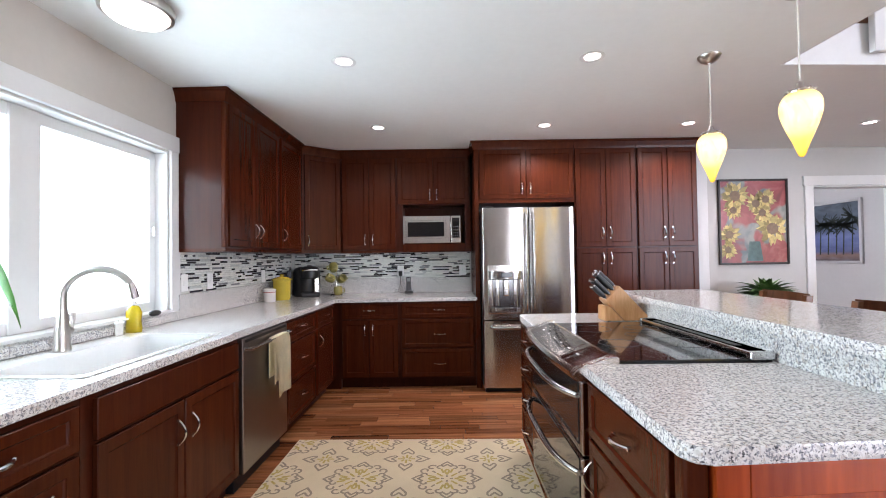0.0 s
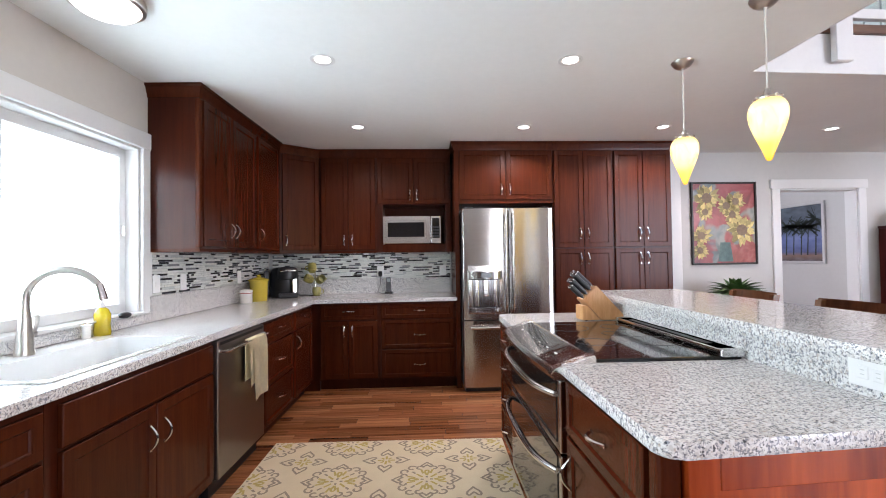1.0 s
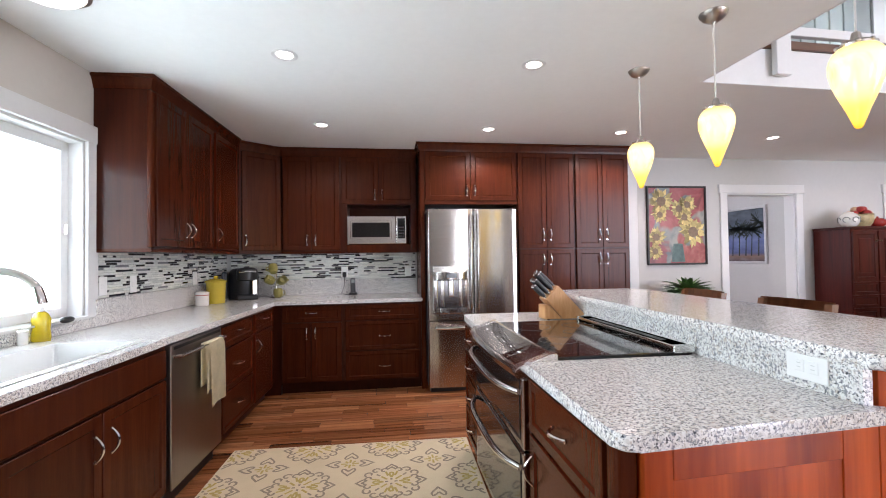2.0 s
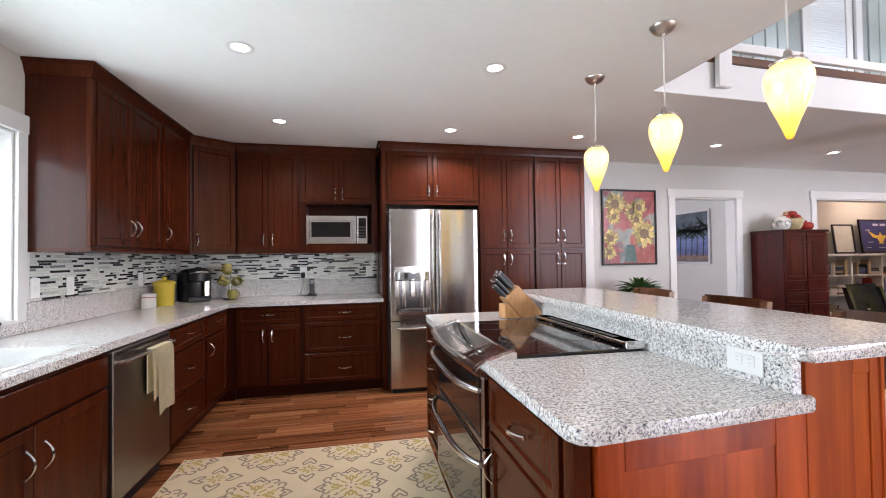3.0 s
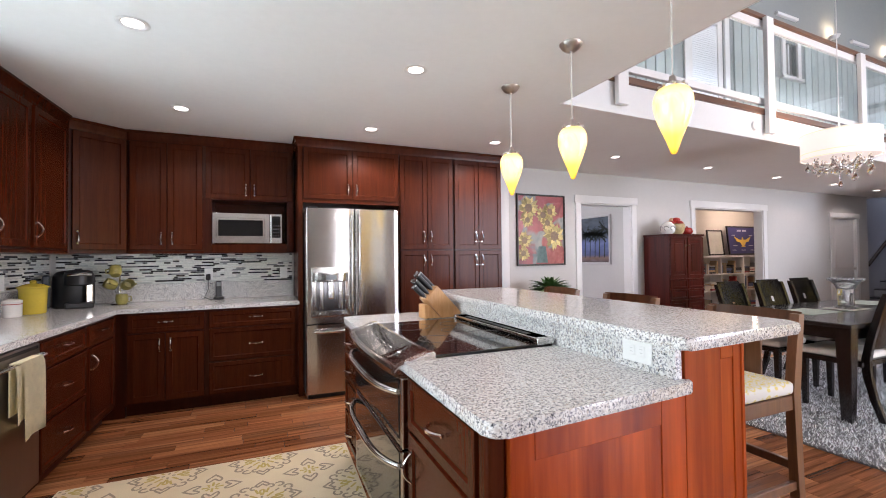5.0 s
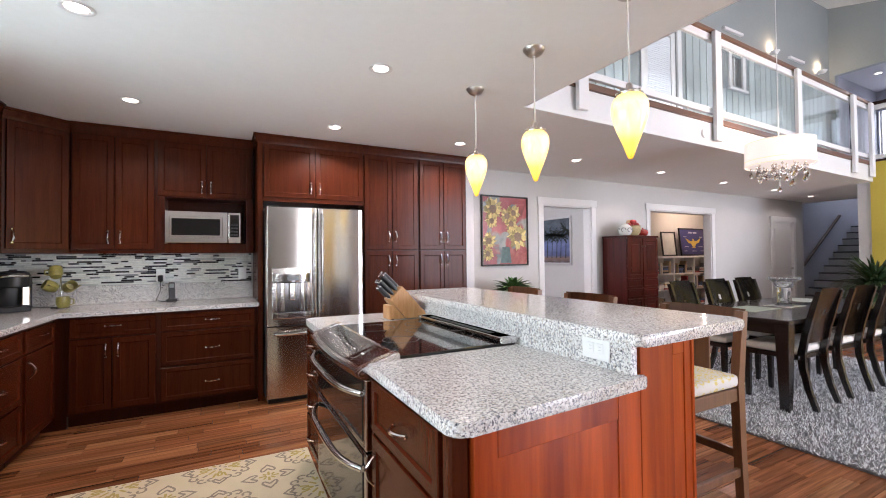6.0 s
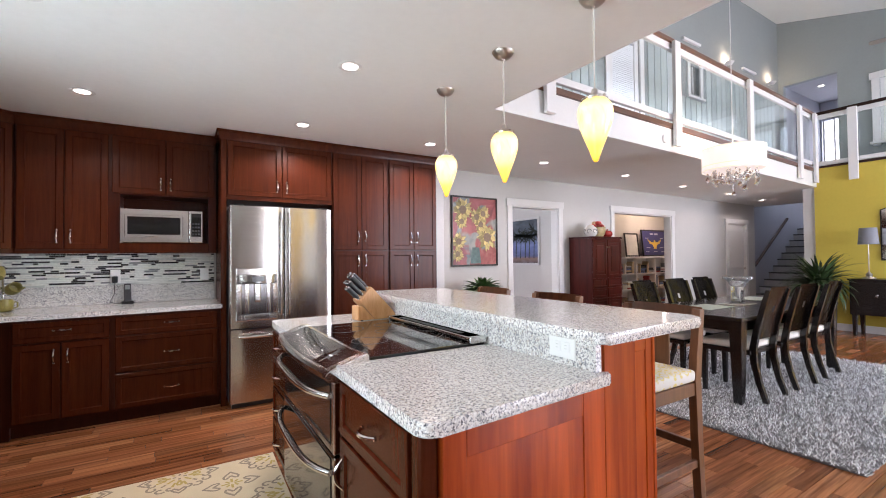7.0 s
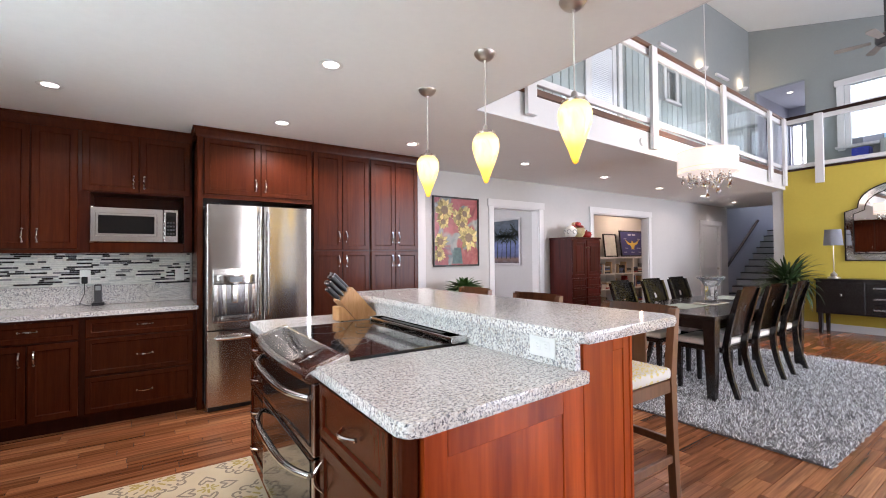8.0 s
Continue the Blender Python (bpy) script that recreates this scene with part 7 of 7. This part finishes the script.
# canisters
m_ = LEFT @ pose(0.17, 2.20, 0.911)
yc = thing("yellow_canister", m_, "yellow glazed ceramic canister with lid", "canister")
part("pot", lathe(BM(), [(0, 0), (0.074, 0), (0.078, 0.006), (0.084, 0.18), (0.09, 0.195), (0.0, 0.195)], seg=24), YELLOW_GLAZE, yc, smooth=True)
part("lid", lathe(BM(), [(0.096, 0.196), (0.097, 0.205), (0.06, 0.222), (0.018, 0.230), (0.022, 0.245), (0.012, 0.253), (0.0, 0.254)], seg=24), YELLOW_GLAZE, yc, smooth=True)
wc = thing("white_canister", LEFT @ pose(0.135, 2.005, 0.911), "small white ceramic canister with red band", "canister")
part("pot", lathe(BM(), [(0, 0), (0.05, 0), (0.054, 0.01), (0.054, 0.105), (0.0, 0.105)], seg=24), WHITE_GLAZE, wc, smooth=True)
part("band", lathe(BM(), [(0.0545, 0.090), (0.0552, 0.090), (0.0552, 0.096), (0.0545, 0.096), (0.0545, 0.090)], seg=24), mat("red_band", (0.35, 0.06, 0.05), 0.5, 0, 0.1), wc)
part("lid", lathe(BM(), [(0.056, 0.106), (0.056, 0.118), (0.03, 0.128), (0, 0.130)], seg=24), WHITE_GLAZE, wc, smooth=True)
# cordless phone and charger
ph = thing("cordless_phone", pose(-0.40, 4.77, 0.911, 0, 0, 8), "black cordless phone in its cradle", "phone")
part("cradle", box(BM(), -0.045, -0.045, 0, 0.045, 0.045, 0.028, 0.01, 2), BLACK, ph)
hs = part("handset", box(BM(), -0.026, -0.012, 0.0, 0.026, 0.014, 0.165, 0.008, 2), mat("graphite", (0.05, 0.05, 0.055), 0.35, 0.3, 0.1), ph)
hs.matrix_basis = pose(0, 0, 0.02, -12)
trim_box(hs, "phone_screen", (-0.019, -0.0135, 0.11, 0.019, -0.011, 0.15), mat("phone_lcd", (0.25, 0.28, 0.28), 0.2, 0, 0.05), 0)
ad = thing("power_adapter", pose(-0.50, 4.879, 1.13), "black power adapter with cord in outlet", "adapter")
part("block", box(BM(), -0.02, -0.045, -0.03, 0.02, -0.001, 0.03, 0.005), BLACK, ad)
part("cord", tube(BM(), [(0, -0.03, -0.03), (0.0, -0.045, -0.12), (-0.03, -0.06, -0.20), (0.02, -0.10, -0.2145), (0.07, -0.10, -0.2145)], 0.003, 6), BLACK, ad)
# knife block: a slanted body on a low foot, with knives in three rows
kb = thing("knife_block", pose(1.068, 2.585, 0.911, 0, 0, 4), "light wood knife block with black handled knives", "knife block")


def profile_slab(pts, y0, y1, bev):
    bm = BM()
    a, b = [bm.verts.new((x, y0, z)) for x, z in pts], [bm.verts.new((x, y1, z)) for x, z in pts]
    bm.faces.new(a)
    bm.faces.new(b[::-1])
    for i in range(len(pts)):
        j = (i + 1) % len(pts)
        bm.faces.new((a[i], b[i], b[j], a[j]))
    bmesh.ops.bevel(bm, geom=bm.edges[:], offset=bev, segments=2, affect="EDGES")
    return bm


for k, (y0, y1) in enumerate(((-0.058, -0.0205), (-0.02, 0.0195), (0.02, 0.058))):
    part("block_layer", profile_slab([(-0.012, 0.004), (0.142, 0.004), (0.148, 0.016), (-0.038, 0.212), (-0.118, 0.128)], y0, y1, 0.003), BLOCK_WOOD, kb)
part("front_foot", profile_slab([(-0.125, 0.004), (-0.014, 0.004), (-0.096, 0.092), (-0.125, 0.092)], -0.05, 0.05, 0.003), BLOCK_WOOD, kb)
for x in (-0.10, 0.11):
    for y in (-0.04, 0.04):
        part("rubber_foot", lathe(BM(), [(0, 0), (0.01, 0), (0.01, 0.006), (0, 0.006)], (x, y, 0), 10), BLACK, kb)
ndir = Vector((-0.73, 0, 0.69)).normalized()
along = Vector((0.69, 0, 0.73)).normalized()
for u, y, ln_, r in ((0.012, -0.034, 0.105, 0.012), (0.014, 0.0, 0.10, 0.012), (0.042, -0.036, 0.125, 0.0125), (0.045, 0.004, 0.12, 0.0125), (0.047, 0.036, 0.12, 0.012),
                     (0.078, -0.034, 0.135, 0.0135), (0.082, 0.004, 0.14, 0.0135), (0.102, -0.016, 0.13, 0.0115), (0.100, 0.034, 0.135, 0.013)):
    p0 = Vector((-0.118, y, 0.128)) + along * u
    kn = thing("kitchen_knife", kb.matrix_basis.copy(), "black handled kitchen knife in the block", "knife", "knives in the block")
    part("handle", tube(BM(), [p0 + ndir * 0.014, p0 + ndir * (ln_ * 0.35), p0 + ndir * (ln_ * 0.75), p0 + ndir * ln_], [r * 0.95, r * 1.15, r * 1.05, r * 1.2], 8, 0.78), BLACK, kn, smooth=True)
    part("bolster", tube(BM(), [p0 - ndir * 0.004, p0 + ndir * 0.014], r * 0.8, 8), CHROME, kn)
    part("end_cap", tube(BM(), [p0 + ndir * ln_, p0 + ndir * (ln_ + 0.006)], r * 1.12, 8, 0.8), CHROME, kn)
# dish soap, soap dispenser, brush
so = thing("soap_bottle", LEFT @ pose(0.07, 0.40, 0.911), "clear bottle of yellow dish soap", "soap bottle")
part("bottle", lathe(BM(), [(0, 0), (0.042, 0), (0.045, 0.02), (0.04, 0.06), (0.044, 0.11), (0.03, 0.14), (0.014, 0.15), (0.0, 0.15)], seg=20, squash=0.7), mat("yellow_soap", (0.80, 0.62, 0.02), 0.1, 0, 0.05, coat=0.4, trans=0.55, ior=1.33), so, smooth=True)
part("cap", lathe(BM(), [(0.015, 0.15), (0.015, 0.17), (0.006, 0.175), (0.006, 0.19), (0, 0.19)], seg=14), WHITE_GLAZE, so, smooth=True)
sd = thing("soap_dispenser", LEFT @ pose(0.075, 0.29, 0.911), "short white soap dispenser beside sink", "dispenser")
part("body", lathe(BM(), [(0, 0), (0.02, 0), (0.02, 0.06), (0.024, 0.065), (0.024, 0.072), (0, 0.075)], seg=16), WHITE_GLAZE, sd, smooth=True)
sp = thing("dish_brush", LEFT @ pose(0.075, 0.56, 0.976), "dark dish brush on the upstand ledge", "brush")
part("head", ball(BM(), (0, 0, 0.02), 0.03, 0.9, 1.5, 0.6, 12), BLACK, sp, smooth=True)
part("handle", tube(BM(), [(-0.01, -0.03, 0.018), (-0.02, -0.25, 0.01)], 0.006, 6), WHITE_GLAZE, sp)
# leaf of a plant on the window sill
op = thing("orchid", LEFT @ pose(0.10, -0.70, 0.911), "potted plant with broad glossy leaves", "plant")
part("pot", lathe(BM(), [(0, 0), (0.05, 0), (0.065, 0.11), (0.055, 0.11), (0.05, 0.09), (0, 0.09)], seg=20), WHITE_GLAZE, op, smooth=True)
BROAD = mat("glossy_leaf", (0.10, 0.30, 0.05), 0.3, 0, 0.2, 10, coat=0.3)
for a, ln_, up_ in ((82, 0.40, 0.40), (170, 0.28, 0.22), (290, 0.3, 0.24), (30, 0.2, 0.3)):
    bm = BM()
    g = {}
    for i in range(11):
        t = i / 10
        w_ = 0.046 * math.sin(math.pi * (0.08 + 0.92 * t)) ** 0.7
        x, z = ln_ * (t ** 0.9), 0.10 + up_ * math.sin(math.pi * 0.9 * t) - 0.08 * t * t
        for j, o in enumerate((-1, 0, 1)):
            g[i, j] = bm.verts.new((x, o * w_, z - 0.012 * (1 - abs(o))))
    for i in range(10):
        for j in range(2):
            bm.faces.new((g[i, j], g[i + 1, j], g[i + 1, j + 1], g[i, j + 1]))
    bmesh.ops.solidify(bm, geom=bm.faces[:], thickness=0.002)
    part("leaf", bm, BROAD, op, smooth=True).matrix_basis = pose(0, 0, 0, 0, 0, a)

# ---- yellow curtain at the south window, lamps in the rooms beyond ----
def curtain_cloth():
    m = bpy.data.materials.new("yellow_curtain")
    m.use_nodes = True
    N, L = m.node_tree.nodes, m.node_tree.links
    tr, mx = N.new("ShaderNodeBsdfTranslucent"), N.new("ShaderNodeMixShader")
    tr.inputs[0].default_value = (0.80, 0.52, 0.08, 1)
    N["Principled BSDF"].inputs["Base Color"].default_value = (0.70, 0.45, 0.07, 1)
    N["Principled BSDF"].inputs["Roughness"].default_value = 0.9
    mx.inputs[0].default_value = 0.5
    L.new(N["Principled BSDF"].outputs[0], mx.inputs[1])
    L.new(tr.outputs[0], mx.inputs[2])
    L.new(mx.outputs[0], N["Material Output"].inputs[0])
    return m


cu = thing("curtain", pose(2.35, -4.38, 0), "yellow curtain hanging beside a window", "curtain")
bm = BM()
n = 40
rows = [(bm.verts.new((1.0 * i / n, 0.03 * math.sin(i * 1.25), 0.08)), bm.verts.new((1.0 * i / n, 0.03 * math.sin(i * 1.25), 3.3))) for i in range(n + 1)]
for a, b in zip(rows, rows[1:]):
    bm.faces.new((a[0], b[0], b[1], a[1]))
part("cloth", bm, curtain_cloth(), cu, smooth=True)
part("curtain_rod", tube(BM(), [(-0.15, 0, 3.33), (1.0, 0, 3.33)], 0.015, 8), BRUSHED, cu)
lamp("study_lamp", "POINT", pose(9.6, 5.6, 2.2), 15, (1.0, 0.80, 0.60), soft=0.15)
# fill added to brighten the small room; its west wall has no window
lamp("small_room_fill", "AREA", look((2.75, 5.8, 1.6), (5.2, 5.7, 1.5)), 16, (0.9, 0.95, 1.0), size=1.0, size_y=1.3)
lamp("hall_daylight", "AREA", look((13.62, 3.45, 3.78), (11.0, 3.45, 3.78)), 22, (0.92, 0.97, 1.0), size=1.1, size_y=1.8)

# ---- mosaic backsplash: thin strips of glass and stone ----
def mosaic_build(N, L, co, b):
    r = N.new("ShaderNodeNewGeometry").outputs["Random Per Island"]
    c = ramp(N, L, r, [(0.0, (0.80, 0.82, 0.78)), (0.30, (0.60, 0.63, 0.61)), (0.40, (0.84, 0.85, 0.80)), (0.66, (0.26, 0.27, 0.28)), (0.71, (0.80, 0.79, 0.72)), (0.75, (0.007, 0.007, 0.010)), (0.92, (0.035, 0.035, 0.045))], True)
    n = tex(N, L, "Noise", co, 60.0, Detail=2.0)
    return mixed(N, L, 0.5, c, ramp(N, L, n.outputs[0], [(0.3, (0.75, 0.75, 0.75)), (0.7, (1.1, 1.1, 1.1))]), "MULTIPLY")


MOSAIC = ramp_mat("mosaic_tiles", mosaic_build, 0.22, 0.08)
GROUT = mat("pale_grout", (0.66, 0.66, 0.64), 0.9, 0, 0.1, 40)


def mosaic(name, m, length, z0, z1, seed, label):
    root = tagged(new(name), label, "backsplash", kind="structure")
    root.matrix_basis = m
    part("grout_bed", box(BM(), 0, -0.006, z0, length, -0.001, z1), GROUT, root)
    rs = random.Random(seed)
    verts, faces = [], []
    rows = 18
    hgt = (z1 - z0) / rows
    for r in range(rows):
        x = -rs.uniform(0, 0.05)
        while x < length:
            w_ = rs.choice((0.035, 0.055, 0.075, 0.105, 0.14))
            a, b = max(x, 0) + 0.0009, min(x + w_, length) - 0.0009
            if b - a > 0.004:
                y = -0.0098 - rs.uniform(0, 0.0012)
                k = len(verts)
                za, zb = z0 + r * hgt + 0.0009, z0 + (r + 1) * hgt - 0.0009
                e = 0.0008
                verts += [(a, -0.006, za), (b, -0.006, za), (b, -0.006, zb), (a, -0.006, zb), (a + e, y, za + e), (b - e, y, za + e), (b - e, y, zb - e), (a + e, y, zb - e)]
                faces += [(k + 4, k + 5, k + 6, k + 7), (k, k + 1, k + 5, k + 4), (k + 1, k + 2, k + 6, k + 5), (k + 2, k + 3, k + 7, k + 6), (k + 3, k, k + 4, k + 7)]
            x += w_
    me = bpy.data.meshes.new("tiles")
    me.from_pydata(verts, [], faces)
    me.materials.append(MOSAIC)
    ob = new("tiles", me)
    ob.parent = root
    tagged(ob, kind="stuff")


mosaic("backsplash_west", LEFT @ pose(0.001, 0.862, 0, 0, 0, 90), 1.99, 1.079, 1.366, 1, "grey and white mosaic strip backsplash")
mosaic("backsplash_north", pose(-1.715, WALL_Y - 0.001, 0), 2.012, 1.079, 1.366, 2, "grey and white mosaic strip backsplash")


# ---- floor boards ----
def plank_build(source):
    def build(N, L, co, b):
        if source == "object":
            r = N.new("ShaderNodeObjectInfo").outputs["Random"]
        else:
            r = N.new("ShaderNodeNewGeometry").outputs["Random Per Island"]
        off = N.new("ShaderNodeCombineXYZ")
        mm = N.new("ShaderNodeMath")
        mm.operation = "MULTIPLY"
        mm.inputs[1].default_value = 53.0
        L.new(r, mm.inputs[0])
        for i in range(3):
            L.new(mm.outputs[0], off.inputs[i])
        n = tex(N, L, "Noise", mapped(N, L, co, (1.3, 42, 20), off.outputs[0]), 1.0, Detail=6.0, Distortion=0.5)
        f = tex(N, L, "Noise", mapped(N, L, co, (9, 190, 60), off.outputs[0]), 1.0, Detail=3.0)
        c = ramp(N, L, r, [(0.0, (0.21, 0.070, 0.029)), (0.22, (0.39, 0.150, 0.062)), (0.42, (0.26, 0.090, 0.036)), (0.62, (0.54, 0.240, 0.108)), (0.8, (0.15, 0.050, 0.022)), (1.0, (0.46, 0.185, 0.076))])
        g = ramp(N, L, n.outputs[0], [(0.30, (0.42, 0.37, 0.34)), (0.5, (0.95, 0.93, 0.91)), (0.72, (1.45, 1.42, 1.38))])
        c = mixed(N, L, 0.9, c, g, "MULTIPLY")
        c = mixed(N, L, 0.35, c, ramp(N, L, f.outputs[0], [(0.3, (0.4, 0.35, 0.3)), (0.6, (1, 1, 1))]), "MULTIPLY")
        b.inputs["Specular IOR Level"].default_value = 0.5
        rr = N.new("ShaderNodeMapRange")
        rr.inputs[3].default_value, rr.inputs[4].default_value = 0.17, 0.30
        L.new(n.outputs[0], rr.inputs[0])
        L.new(rr.outputs[0], b.inputs["Roughness"])
        bp = N.new("ShaderNodeBump")
        bp.inputs["Strength"].default_value, bp.inputs["Distance"].default_value = 0.15, 0.002
        L.new(f.outputs[0], bp.inputs["Height"])
        L.new(bp.outputs[0], b.inputs["Normal"])
        return c
    return build


PLANK = ramp_mat("floor_board", plank_build("object"), 0.28, 0.03)
PLANK_FAR = ramp_mat("floor_board_joined", plank_build("island"), 0.28, 0.03)
PW = 0.088
floor_root = bpy.data.objects["floor"]
shared = {}


def plank_shape(w_):
    """One board with its top edges eased."""
    e = 0.0015
    v = [(0.0006, 0.0006, -0.004), (w_ - 0.0006, 0.0006, -0.004), (w_ - 0.0006, PW - 0.0006, -0.004), (0.0006, PW - 0.0006, -0.004)]
    v += [(0.0006 + e, 0.0006 + e, 0.0), (w_ - 0.0006 - e, 0.0006 + e, 0.0), (w_ - 0.0006 - e, PW - 0.0006 - e, 0.0), (0.0006 + e, PW - 0.0006 - e, 0.0)]
    return v, [(4, 5, 6, 7), (0, 1, 5, 4), (1, 2, 6, 5), (2, 3, 7, 6), (3, 0, 4, 7)]


rs = random.Random(21)
verts, faces, count = [], [], 0
y = -4.4
while y < 7.0:
    x = -1.95
    first = rs.choice((0.12, 0.2, 0.3, 0.42, 0.55))
    while x < 11.9 if y < 4.9 else x < 11.7:
        w_ = first if x == -1.95 else rs.choice((0.3, 0.42, 0.55, 0.7, 0.9))
        near = (-1.3 < x < 0.5 and 1.9 < y < 4.4) or (1.4 < x < 3.4 and 0.6 < y < 2.4)
        v, f = plank_shape(w_)
        if near and count < 290:
            if w_ not in shared:
                me = bpy.data.meshes.new("floor_plank")
                me.from_pydata(v, [], f)
                me.materials.append(PLANK)
                shared[w_] = me
            ob = new("floor_plank", shared[w_])
            ob.parent = floor_root
            ob.location = (x, y, 0)
            count += 1
        else:
            k = len(verts)
            verts += [(a + x, b + y, c) for a, b, c in v]
            faces += [tuple(i + k for i in q) for q in f]
        x += w_
    y += PW
me = bpy.data.meshes.new("floor_planks_beyond")
me.from_pydata(verts, [], faces)
me.materials.append(PLANK_FAR)
ob = new("floor_planks_beyond", me)
ob.parent = floor_root
tagged(ob, kind="stuff")
